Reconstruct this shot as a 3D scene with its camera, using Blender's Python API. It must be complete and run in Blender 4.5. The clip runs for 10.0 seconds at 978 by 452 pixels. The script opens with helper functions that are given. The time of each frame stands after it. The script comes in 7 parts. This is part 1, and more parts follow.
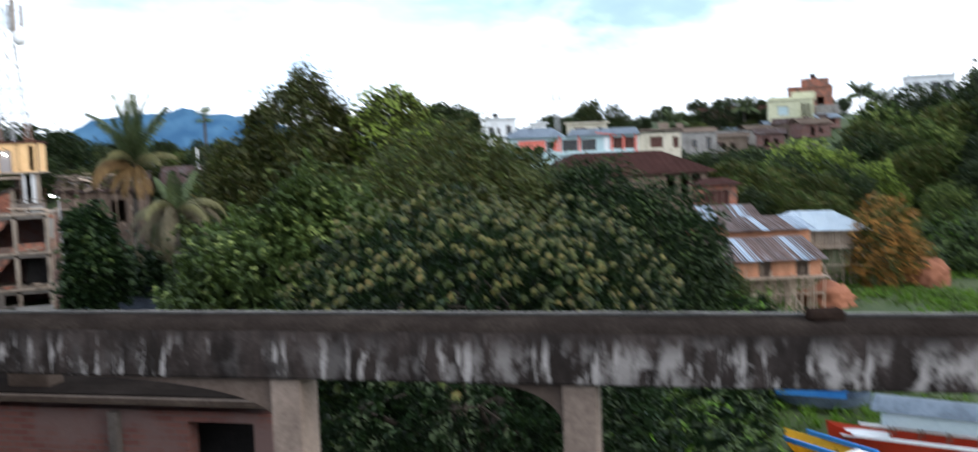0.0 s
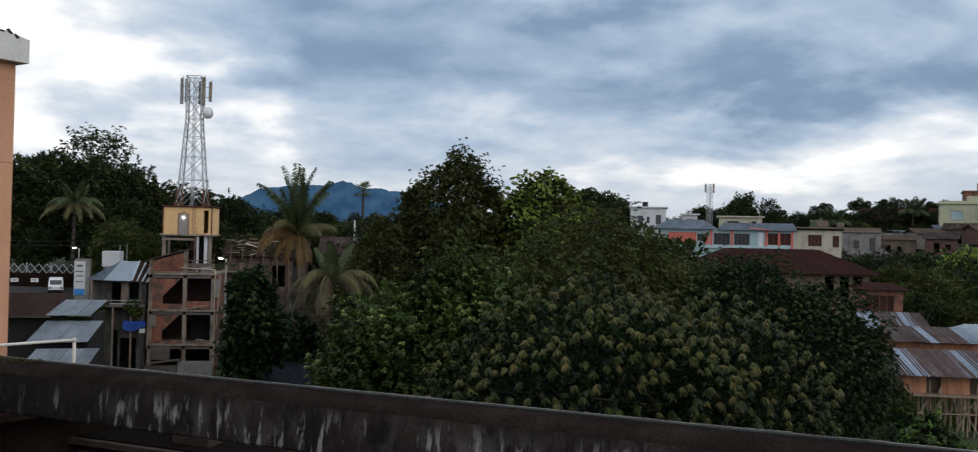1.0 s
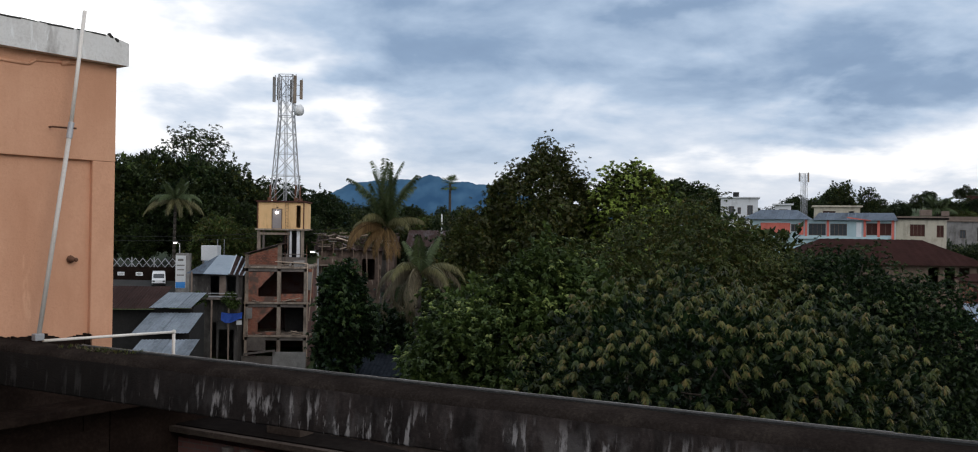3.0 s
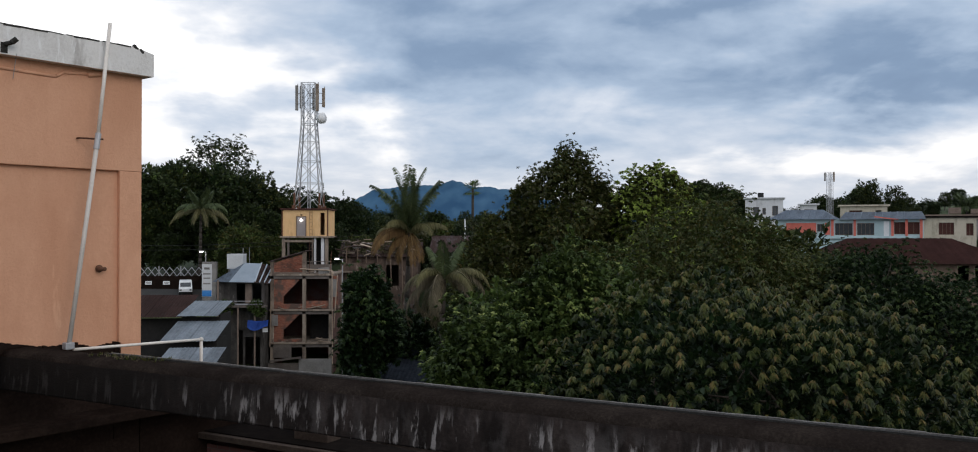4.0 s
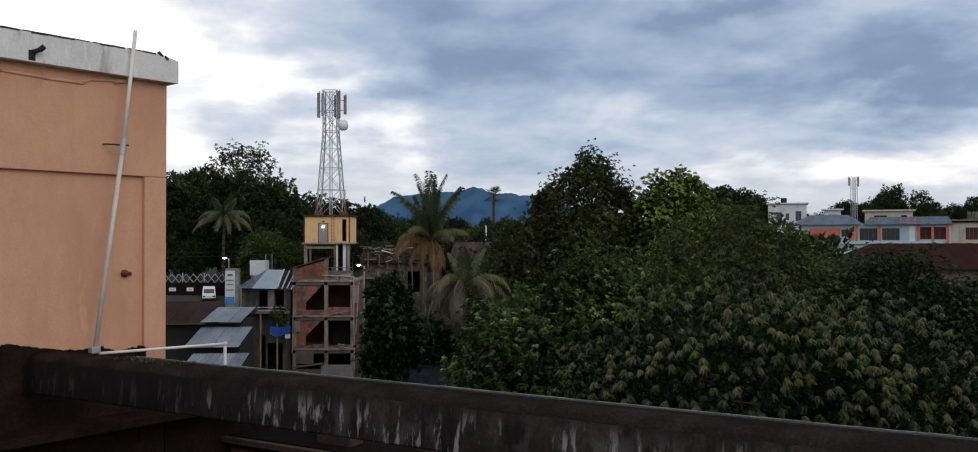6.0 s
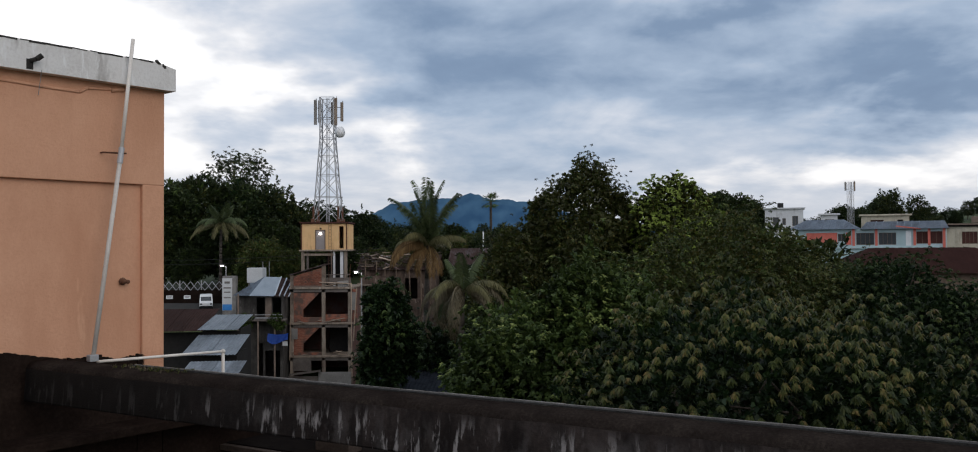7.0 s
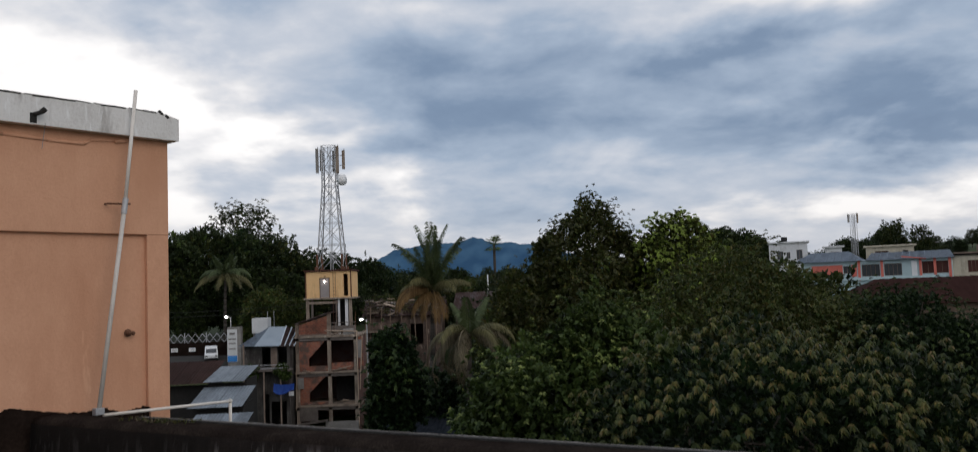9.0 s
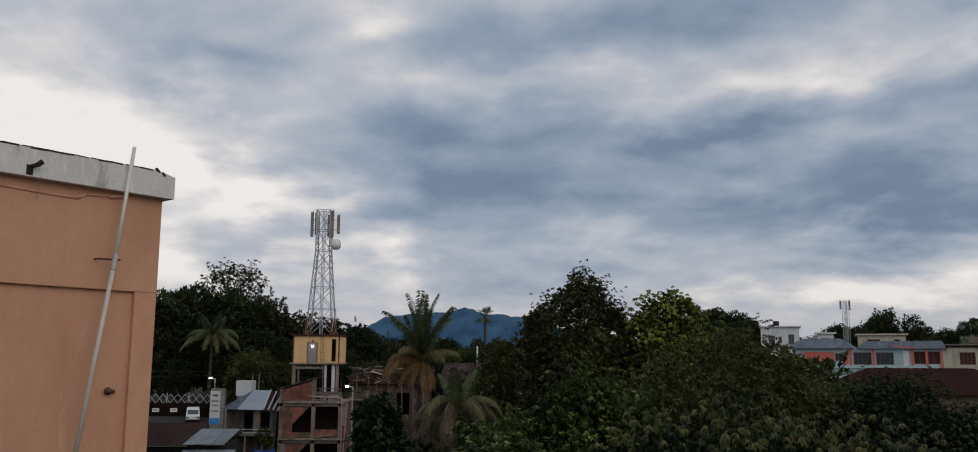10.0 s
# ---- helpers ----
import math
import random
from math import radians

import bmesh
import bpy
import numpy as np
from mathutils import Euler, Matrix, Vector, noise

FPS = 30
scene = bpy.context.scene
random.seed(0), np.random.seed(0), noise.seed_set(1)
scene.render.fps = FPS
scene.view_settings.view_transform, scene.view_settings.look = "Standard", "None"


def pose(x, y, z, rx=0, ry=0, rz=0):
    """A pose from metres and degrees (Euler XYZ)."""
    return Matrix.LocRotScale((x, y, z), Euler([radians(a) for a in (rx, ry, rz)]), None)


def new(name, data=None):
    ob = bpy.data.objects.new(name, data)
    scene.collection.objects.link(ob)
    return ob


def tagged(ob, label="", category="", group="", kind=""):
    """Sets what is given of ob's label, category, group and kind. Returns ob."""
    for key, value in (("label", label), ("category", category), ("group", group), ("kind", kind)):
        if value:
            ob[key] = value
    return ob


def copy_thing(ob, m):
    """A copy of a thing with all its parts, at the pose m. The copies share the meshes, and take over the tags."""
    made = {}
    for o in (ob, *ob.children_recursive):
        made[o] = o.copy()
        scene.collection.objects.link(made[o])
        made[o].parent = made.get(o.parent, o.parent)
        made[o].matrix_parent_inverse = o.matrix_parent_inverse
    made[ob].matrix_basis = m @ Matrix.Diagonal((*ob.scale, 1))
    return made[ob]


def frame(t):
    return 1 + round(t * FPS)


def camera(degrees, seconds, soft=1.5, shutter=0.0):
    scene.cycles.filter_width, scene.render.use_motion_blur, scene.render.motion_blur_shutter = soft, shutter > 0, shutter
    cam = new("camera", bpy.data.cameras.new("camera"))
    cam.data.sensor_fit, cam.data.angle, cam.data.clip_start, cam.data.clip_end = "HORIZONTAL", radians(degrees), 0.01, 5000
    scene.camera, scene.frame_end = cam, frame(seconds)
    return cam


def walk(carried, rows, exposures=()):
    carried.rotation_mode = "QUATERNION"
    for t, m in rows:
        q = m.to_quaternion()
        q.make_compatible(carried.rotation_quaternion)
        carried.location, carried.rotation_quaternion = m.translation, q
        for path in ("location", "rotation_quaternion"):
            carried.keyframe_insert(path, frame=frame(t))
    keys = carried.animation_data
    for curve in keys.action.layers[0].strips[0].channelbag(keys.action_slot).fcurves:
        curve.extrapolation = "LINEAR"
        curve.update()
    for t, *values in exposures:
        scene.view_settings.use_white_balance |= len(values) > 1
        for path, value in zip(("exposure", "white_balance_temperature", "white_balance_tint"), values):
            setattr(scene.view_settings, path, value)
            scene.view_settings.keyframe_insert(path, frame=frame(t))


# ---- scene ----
# the path: seconds, place, turn
PATH = [
    (0.0, 0.14, -0.186, 12.93, 85.292, 2.093, -17.453),
    (0.1, 0.093, -0.157, 12.95, 86.693, 1.8, -15.633),
    (0.2, 0.047, -0.146, 12.93, 87.724, 1.45, -13.8),
    (0.3, 0.028, -0.127, 12.935, 88.45, 1.1, -12.417),
    (0.5, -0.004, -0.094, 12.957, 89.178, 0.343, -10.884),
    (1.0, -0.016, -0.07, 13.035, 90.784, -1.269, -7.996),
    (1.5, -0.011, -0.034, 13.029, 90.419, -1.644, -5.579),
    (2.0, -0.005, -0.038, 13.037, 90.237, -1.475, -3.825),
    (2.5, 0.011, -0.012, 13.041, 90.146, -1.265, -3.067),
    (4.0, 0.007, -0.01, 13.029, 90.495, -0.012, -0.863),
    (4.5, -0.003, 0.004, 13.007, 90.628, 0.005, -0.363),
    (5.0, -0.0, 0.0, 13.0, 90.77, -0.0, 0.0),
    (5.5, -0.001, -0.005, 12.997, 90.806, 0.07, 0.483),
    (7.0, -0.009, -0.034, 12.999, 91.319, 0.397, 0.321),
    (7.5, -0.01, -0.061, 12.974, 91.51, 0.883, 0.258),
    (8.0, -0.025, -0.046, 12.953, 91.666, 1.663, 0.413),
    (8.5, -0.044, -0.067, 12.946, 92.027, 1.715, 0.682),
    (9.0, -0.049, 0.034, 12.95, 94.149, 2.15, 0.607),
    (9.5, -0.05, 0.061, 12.964, 98.136, -0.182, 0.033),
    (10.0, -0.039, 0.073, 12.967, 98.75, -0.301, -0.088),
]
cam = camera(58.02, 10.0, soft=1.0, shutter=0.4)
walk(cam, [(t, pose(*r)) for t, *r in PATH],
     exposures=[(0.0, 1.42, 6250, 8), (0.2, 0.87, 6100, 8), (0.5, 0.28, 6300, 8), (0.8, 0.0, 6400, 8), (1.2, 0.0, 6500, 9), (2.0, 0.2, 6500, 10), (2.7, 0.18, 6500, 10), (4.0, 0.05, 6500, 10.5),
                (5.5, 0.0, 6500, 11), (7.5, -0.11, 6500, 11), (8.5, -0.1, 6550, 11), (9.2, -0.26, 6650, 11.5), (9.6, -0.36, 6700, 11.5), (10.0, -0.5, 6800, 12)])

# ---------------------------------------------------------------- world
SUN_TURN, SUN_RISE = radians(142), radians(27)


def sky_world():
    w = bpy.data.worlds.new("dusk_sky")
    scene.world = w
    w.use_nodes = True
    nt = w.node_tree
    nt.nodes.clear()
    N, L = nt.nodes.new, nt.links.new

    def val(x, socket):
        if isinstance(x, (int, float)):
            socket.default_value = x
        else:
            L(x, socket)

    def m(op, a, b=0.0, c=0.0):
        n = N("ShaderNodeMath")
        n.operation = op
        val(a, n.inputs[0]), val(b, n.inputs[1]), val(c, n.inputs[2])
        return n.outputs[0]

    tc = N("ShaderNodeTexCoord")
    sep = N("ShaderNodeSeparateXYZ")
    L(tc.outputs["Generated"], sep.inputs[0])
    az = m("ARCTAN2", sep.outputs[0], sep.outputs[1])
    el = m("ARCSINE", sep.outputs[2])
    # the cloud sheet lies flat overhead, so its pattern closes up towards the horizon
    flat = N("ShaderNodeCombineXYZ")
    rise = m("ADD", m("MAXIMUM", sep.outputs[2], 0.0), 0.26)
    L(m("DIVIDE", sep.outputs[0], rise), flat.inputs[0])
    L(m("DIVIDE", sep.outputs[1], rise), flat.inputs[1])

    def fbm(scale, detail, rough, shift=0.0, distortion=0.0):
        n = N("ShaderNodeTexNoise")
        n.noise_dimensions = "3D"
        mp = N("ShaderNodeMapping")
        mp.inputs["Location"].default_value = (shift, shift * 0.7, shift * 1.3)
        L(flat.outputs[0], mp.inputs[0])
        L(mp.outputs[0], n.inputs["Vector"])
        n.inputs["Scale"].default_value, n.inputs["Detail"].default_value = scale, detail
        n.inputs["Roughness"].default_value, n.inputs["Distortion"].default_value = rough, distortion
        return n.outputs["Fac"]

    wx = m("MULTIPLY_ADD", m("SUBTRACT", fbm(2.0, 5, 0.5, 3.0), 0.5), 0.55, az)
    wy = m("MULTIPLY_ADD", m("SUBTRACT", fbm(2.2, 6, 0.5, 9.0), 0.5), 0.20, el)
    total = m("MULTIPLY", m("SUBTRACT", fbm(2.4, 8, 0.55, 21.0, 0.35), 0.5), 0.8)
    total = m("ADD", total, m("MULTIPLY", m("SUBTRACT", fbm(8.0, 5, 0.55, 33.0, 0.3), 0.5), 0.16))
    # cloud banks: bearing, height, half widths (degrees), darkness
    for a, e, ra, re, wgt in CLOUDS:
        dx = m("DIVIDE", m("SUBTRACT", wx, radians(a)), radians(ra))
        dy = m("DIVIDE", m("SUBTRACT", wy, radians(e)), radians(re))
        g = m("POWER", 2.718, m("MULTIPLY", m("ADD", m("MULTIPLY", dx, dx), m("MULTIPLY", dy, dy)), -1.0))
        total = m("MULTIPLY_ADD", g, wgt, total)
    ramp = N("ShaderNodeValToRGB")
    L(m("ADD", total, 0.275), ramp.inputs[0])
    stops = SKY_STOPS
    cr = ramp.color_ramp
    while len(cr.elements) < len(stops):
        cr.elements.new(0.5)
    for e, (p, c) in zip(cr.elements, stops):
        e.position, e.color = p, (*c, 1)
    # a warm pale strip low over the horizon
    warm = N("ShaderNodeMix")
    warm.data_type = "RGBA"
    low = m("POWER", 2.718, m("MULTIPLY", m("MULTIPLY", el, el), -180.0))
    L(m("MULTIPLY", low, 0.35), warm.inputs[0])
    L(ramp.outputs[0], warm.inputs[6])
    warm.inputs[7].default_value = (0.86, 0.82, 0.80, 1)
    sky = N("ShaderNodeTexSky")
    sky.sky_type, sky.sun_disc = "NISHITA", False
    sky.sun_elevation, sky.sun_rotation = SUN_RISE, SUN_TURN
    clear = N("ShaderNodeBackground")
    L(sky.outputs[0], clear.inputs[0])
    clear.inputs[1].default_value = 0.05
    cloud = N("ShaderNodeBackground")
    L(warm.outputs[2], cloud.inputs[0])
    cloud.inputs[1].default_value = 0.92
    mix = N("ShaderNodeMixShader")
    mix.inputs[0].default_value = 0.93
    L(clear.outputs[0], mix.inputs[1])
    L(cloud.outputs[0], mix.inputs[2])
    out = N("ShaderNodeOutputWorld")
    L(mix.outputs[0], out.inputs[0])


CLOUDS = [(14, 21, 17, 2.8, 0.31), (-2, 10.5, 8.5, 3.8, 0.30), (18, 14.2, 13, 1.0, 0.24), (20, 10.2, 12, 2.4, 0.25), (-15, 17.2, 8, 1.8, 0.20),
          (-26, 13, 9, 5.5, -0.34), (-18, 11, 4, 3.5, -0.22), (-6, 22.5, 3.5, 1.5, -0.22), (4, 17, 9, 1.1, -0.12), (23, 16.6, 8, 0.8, -0.12),
          (23, 4.0, 10, 1.6, -0.30), (-7, 6.5, 4, 2.0, -0.22), (-17, 6, 8, 2.0, -0.16), (30, 9.6, 11, 1.5, 0.2), (24, 7.0, 5, 0.6, 0.14), (40, 5, 10, 2.2, -0.2), (8, 5.6, 12, 1.2, 0.06), (6, 13, 22, 6, 0.06)]
SKY_STOPS = [(0.0, (1.34, 1.34, 1.34)), (0.12, (1.03, 1.05, 1.09)), (0.24, (0.75, 0.82, 0.93)), (0.42, (0.47, 0.59, 0.76)), (0.62, (0.27, 0.38, 0.55)),
             (1.0, (0.17, 0.25, 0.40))]
sky_world()
sun = new("sun", bpy.data.lights.new("sun", "SUN"))
sun.data.energy, sun.data.angle, sun.data.color = 0.75, radians(40), (1.0, 0.92, 0.84)
sun.matrix_world = pose(0, 0, 60, 90 - math.degrees(SUN_RISE), 0, 180 - math.degrees(SUN_TURN))


# ---------------------------------------------------------------- materials
def material(name, stops, scale=3.0, fine=30.0, rough=0.85, bump=0.3, bump_scale=None, stretch=(1, 1, 1), metal=0.0,
             vary=0.15, spec=0.3):
    """Colour from two scales of noise over the given colours, with fine relief and a shift from object to object."""
    mt = bpy.data.materials.new(name)
    mt.use_nodes = True
    nt = mt.node_tree
    N, L = nt.nodes.new, nt.links.new
    b = nt.nodes["Principled BSDF"]
    tc, mp = N("ShaderNodeTexCoord"), N("ShaderNodeMapping")
    mp.inputs["Scale"].default_value = stretch
    info = N("ShaderNodeObjectInfo")
    add = N("ShaderNodeVectorMath")
    add.operation = "MULTIPLY_ADD"
    comb = N("ShaderNodeCombineXYZ")
    for i in range(3):
        L(info.outputs["Random"], comb.inputs[i])
    L(comb.outputs[0], add.inputs[0])
    add.inputs[1].default_value = (37, 53, 71)
    L(tc.outputs["Object"], add.inputs[2])
    L(add.outputs[0], mp.inputs[0])

    def noise_tex(s, d, r):
        n = N("ShaderNodeTexNoise")
        n.inputs["Scale"].default_value, n.inputs["Detail"].default_value, n.inputs["Roughness"].default_value = s, d, r
        L(mp.outputs[0], n.inputs["Vector"])
        return n.outputs["Fac"]

    big, small = noise_tex(scale, 5, 0.6), noise_tex(fine, 4, 0.65)
    mixf = N("ShaderNodeMath")
    mixf.operation = "MULTIPLY_ADD"
    L(small, mixf.inputs[0])
    mixf.inputs[1].default_value = 0.45
    sub = N("ShaderNodeMath")
    sub.operation = "MULTIPLY"
    L(big, sub.inputs[0])
    sub.inputs[1].default_value = 0.55
    L(sub.outputs[0], mixf.inputs[2])
    ramp = N("ShaderNodeValToRGB")
    cr = ramp.color_ramp
    while len(cr.elements) < len(stops):
        cr.elements.new(0.5)
    for k, (e, c) in enumerate(zip(cr.elements, stops)):
        e.position = 0.3 + 0.4 * k / max(1, len(stops) - 1)
        e.color = (*c, 1)
    L(mixf.outputs[0], ramp.inputs[0])
    hsv = N("ShaderNodeHueSaturation")
    L(ramp.outputs[0], hsv.inputs["Color"])
    mr = N("ShaderNodeMapRange")
    mr.inputs[3].default_value, mr.inputs[4].default_value = 1 - vary, 1 + vary
    L(info.outputs["Random"], mr.inputs[0])
    L(mr.outputs[0], hsv.inputs["Value"])
    L(hsv.outputs[0], b.inputs["Base Color"])
    b.inputs["Roughness"].default_value, b.inputs["Metallic"].default_value = rough, metal
    b.inputs["Specular IOR Level"].default_value = spec
    if not spec:
        b.inputs["IOR"].default_value = 1.0
    if bump:
        bp = N("ShaderNodeBump")
        bp.inputs["Strength"].default_value, bp.inputs["Distance"].default_value = bump, 0.02
        L(noise_tex(bump_scale or fine, 6, 0.7), bp.inputs["Height"])
        L(bp.outputs[0], b.inputs["Normal"])
    return mt


def stained(name, base, dark, light, cover=0.5, streak=(5, 5, 0.7), pale=0.62, band=None, rough=0.9, dark_end=None, patch=None, ragged=0.0):
    """Weathered render or concrete: dark growth and pale run-off streaks down the face. band: heights between which the pale streaks lie."""
    mt = material(name, base, 1.5, 25, rough, 0.5, vary=0.03, spec=0.12)
    nt = mt.node_tree
    N, L = nt.nodes.new, nt.links.new
    b = nt.nodes["Principled BSDF"]
    src = b.inputs["Base Color"].links[0].from_socket
    tc = N("ShaderNodeTexCoord")

    def streaks(sc, lo, hi, s, d=4):
        mp = N("ShaderNodeMapping")
        mp.inputs["Scale"].default_value = s
        L(tc.outputs["Object"], mp.inputs[0])
        n = N("ShaderNodeTexNoise")
        n.inputs["Scale"].default_value, n.inputs["Detail"].default_value, n.inputs["Roughness"].default_value = sc, d, 0.62
        n.inputs["Distortion"].default_value = ragged
        L(mp.outputs[0], n.inputs["Vector"])
        r = N("ShaderNodeMapRange")
        r.inputs[1].default_value, r.inputs[2].default_value = lo, hi
        L(n.outputs["Fac"], r.inputs[0])
        return r.outputs[0]

    def over(a, col, fac):
        x = N("ShaderNodeMix")
        x.data_type = "RGBA"
        L(fac, x.inputs[0])
        L(a, x.inputs[6])
        x.inputs[7].default_value = (*col, 1)
        return x.outputs[2]

    out = over(src, dark, streaks(1.0, cover + 0.12, cover - 0.12, streak))
    f = streaks(1.6, pale, pale + 0.07, (streak[0] * 1.6, streak[1] * 1.6, streak[2]), 8 if ragged else 4)
    if patch:
        sp3, r3, m3, m4 = N("ShaderNodeSeparateXYZ"), N("ShaderNodeMapRange"), N("ShaderNodeMath"), N("ShaderNodeMath")
        L(tc.outputs["Object"], sp3.inputs[0]), L(sp3.outputs[0], r3.inputs[0])
        r3.inputs[1].default_value, r3.inputs[2].default_value = patch
        r3.inputs[3].default_value = 0.12
        m3.operation, m4.operation = "MULTIPLY", "MAXIMUM"
        L(streaks(1.0, 0.49, 0.6, (4.6, 4.6, 2.4), 8), m3.inputs[0]), L(r3.outputs[0], m3.inputs[1])
        L(f, m4.inputs[0]), L(m3.outputs[0], m4.inputs[1])
        f = m4.outputs[0]
    if band:
        sp = N("ShaderNodeSeparateXYZ")
        L(tc.outputs["Object"], sp.inputs[0])
        r = N("ShaderNodeMapRange")
        r.interpolation_type = "SMOOTHSTEP"
        r.inputs[1].default_value, r.inputs[2].default_value = band
        L(sp.outputs[2], r.inputs[0])
        mu = N("ShaderNodeMath")
        mu.operation = "MULTIPLY"
        L(f, mu.inputs[0]), L(r.outputs[0], mu.inputs[1])
        f = mu.outputs[0]
    out = over(out, light, f)
    # darkens the face to near-black across a span of local x, with a ragged border
    if dark_end:
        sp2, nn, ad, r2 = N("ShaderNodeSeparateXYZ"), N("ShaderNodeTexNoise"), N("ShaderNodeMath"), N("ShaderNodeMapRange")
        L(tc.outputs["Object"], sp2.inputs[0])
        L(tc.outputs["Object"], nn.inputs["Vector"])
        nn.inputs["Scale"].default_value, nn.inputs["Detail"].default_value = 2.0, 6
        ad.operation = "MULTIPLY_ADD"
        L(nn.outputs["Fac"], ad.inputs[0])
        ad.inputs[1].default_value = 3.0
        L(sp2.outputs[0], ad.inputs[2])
        r2.inputs[1].default_value, r2.inputs[2].default_value = dark_end[1] + 1.5, dark_end[0] + 1.5
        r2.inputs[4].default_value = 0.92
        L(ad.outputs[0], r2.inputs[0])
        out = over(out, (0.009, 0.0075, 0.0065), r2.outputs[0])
    L(out, b.inputs["Base Color"])
    return mt


def leaf_material(name, cols, gloss=0.45, through_light=0.25):
    mt = bpy.data.materials.new(name)
    mt.use_nodes = True
    nt = mt.node_tree
    N, L = nt.nodes.new, nt.links.new
    b = nt.nodes["Principled BSDF"]
    g = N("ShaderNodeNewGeometry")
    ramp = N("ShaderNodeValToRGB")
    cr = ramp.color_ramp
    while len(cr.elements) < len(cols):
        cr.elements.new(0.5)
    for k, (e, c) in enumerate(zip(cr.elements, cols)):
        e.position, e.color = k / max(1, len(cols) - 1), (*c, 1)
    L(g.outputs["Random Per Island"], ramp.inputs[0])
    tc, n = N("ShaderNodeTexCoord"), N("ShaderNodeTexNoise")
    n.inputs["Scale"].default_value, n.inputs["Detail"].default_value = 0.55, 4
    L(tc.outputs["Object"], n.inputs["Vector"])
    mr = N("ShaderNodeMapRange")
    mr.inputs[1].default_value, mr.inputs[2].default_value = 0.3, 0.7
    mr.inputs[3].default_value, mr.inputs[4].default_value = 0.46, 1.32
    L(n.outputs["Fac"], mr.inputs[0])
    hsv = N("ShaderNodeHueSaturation")
    L(ramp.outputs[0], hsv.inputs["Color"])
    L(mr.outputs[0], hsv.inputs["Value"])
    hsv.inputs["Saturation"].default_value = 1.2
    L(hsv.outputs[0], b.inputs["Base Color"])
    b.inputs["Roughness"].default_value, b.inputs["Specular IOR Level"].default_value = gloss, 0.2
    tr, mix = N("ShaderNodeBsdfTranslucent"), N("ShaderNodeMixShader")
    L(hsv.outputs[0], tr.inputs[0])
    mix.inputs[0].default_value = through_light
    L(b.outputs[0], mix.inputs[1]), L(tr.outputs[0], mix.inputs[2])
    L(mix.outputs[0], nt.nodes["Material Output"].inputs[0])
    return mt


def glow(name, col, strength):
    mt = bpy.data.materials.new(name)
    mt.use_nodes = True
    b = mt.node_tree.nodes["Principled BSDF"]
    b.inputs["Base Color"].default_value = (*col, 1)
    b.inputs["Emission Color"].default_value, b.inputs["Emission Strength"].default_value = (*col, 1), strength
    return mt


M_BEAM = stained("mouldy_concrete", [(0.019, 0.0145, 0.0125), (0.036, 0.027, 0.0235), (0.064, 0.051, 0.046)], (0.013, 0.0098, 0.0086),
                 (0.28, 0.255, 0.24), 0.5, (4.2, 4.2, 1.3), 0.545, (0.42, 0.14), dark_end=(-7.4, -5.0), patch=(-2.5, 1.5), ragged=0.12)
M_BEAMTOP = material("mossy_concrete_top", [(0.012, 0.009, 0.008), (0.026, 0.020, 0.017), (0.052, 0.041, 0.033)], 2.5, 40, 0.95, 0.6, spec=0.0)
M_NEARBLACK = material("near_black_concrete", [(0.009, 0.0062, 0.005), (0.018, 0.012, 0.0095), (0.034, 0.023, 0.018)], 1.6, 20, 0.95, 0.5, spec=0.0)
M_COLUMN = material("dusty_column_render", [(0.11, 0.08, 0.064), (0.20, 0.15, 0.12), (0.29, 0.225, 0.18)], 2.0, 22, 0.9, 0.35)
M_GRIMY = material("grimy_column_render", [(0.03, 0.022, 0.018), (0.06, 0.044, 0.035), (0.10, 0.076, 0.06)], 2.0, 22, 0.9, 0.35, spec=0.1)
M_PALECOL = stained("tan_cement_frame", [(0.20, 0.155, 0.12), (0.30, 0.24, 0.19), (0.38, 0.31, 0.25)], (0.10, 0.075, 0.06), (0.44, 0.38, 0.32), 0.42, (2, 2, 0.7), 0.62)
M_DOOR = material("grey_door_sheet", [(0.26, 0.22, 0.21), (0.32, 0.28, 0.27), (0.36, 0.32, 0.31)], 2, 14, 0.6, 0.1)
M_EARTHWALL = stained("crumbling_brown_render", [(0.085, 0.06, 0.048), (0.14, 0.10, 0.08), (0.20, 0.15, 0.12)], (0.05, 0.036, 0.03), (0.27, 0.22, 0.18), 0.46, (1.4, 1.4, 0.8), 0.6)
M_TINOLD = material("old_tin_sheet", [(0.06, 0.07, 0.082), (0.15, 0.172, 0.195), (0.22, 0.245, 0.27)], 0.9, 5, 0.55, 0.15, metal=0.2, stretch=(1, 0.4, 1), vary=0.2)
M_DARKTIN = material("dark_bluish_sheet", [(0.012, 0.014, 0.018), (0.022, 0.026, 0.033), (0.04, 0.046, 0.056)], 0.9, 5, 0.8, 0.15, spec=0.0)
M_BROWNSHEET = material("brown_roof_sheet", [(0.020, 0.011, 0.009), (0.034, 0.018, 0.015), (0.05, 0.027, 0.023)], 0.6, 6, 0.9, 0.2, spec=0.08)
M_HAUNCH = material("brown_stained_render", [(0.06, 0.043, 0.034), (0.11, 0.08, 0.064), (0.17, 0.128, 0.102)], 2.0, 22, 0.9, 0.35, spec=0.1)
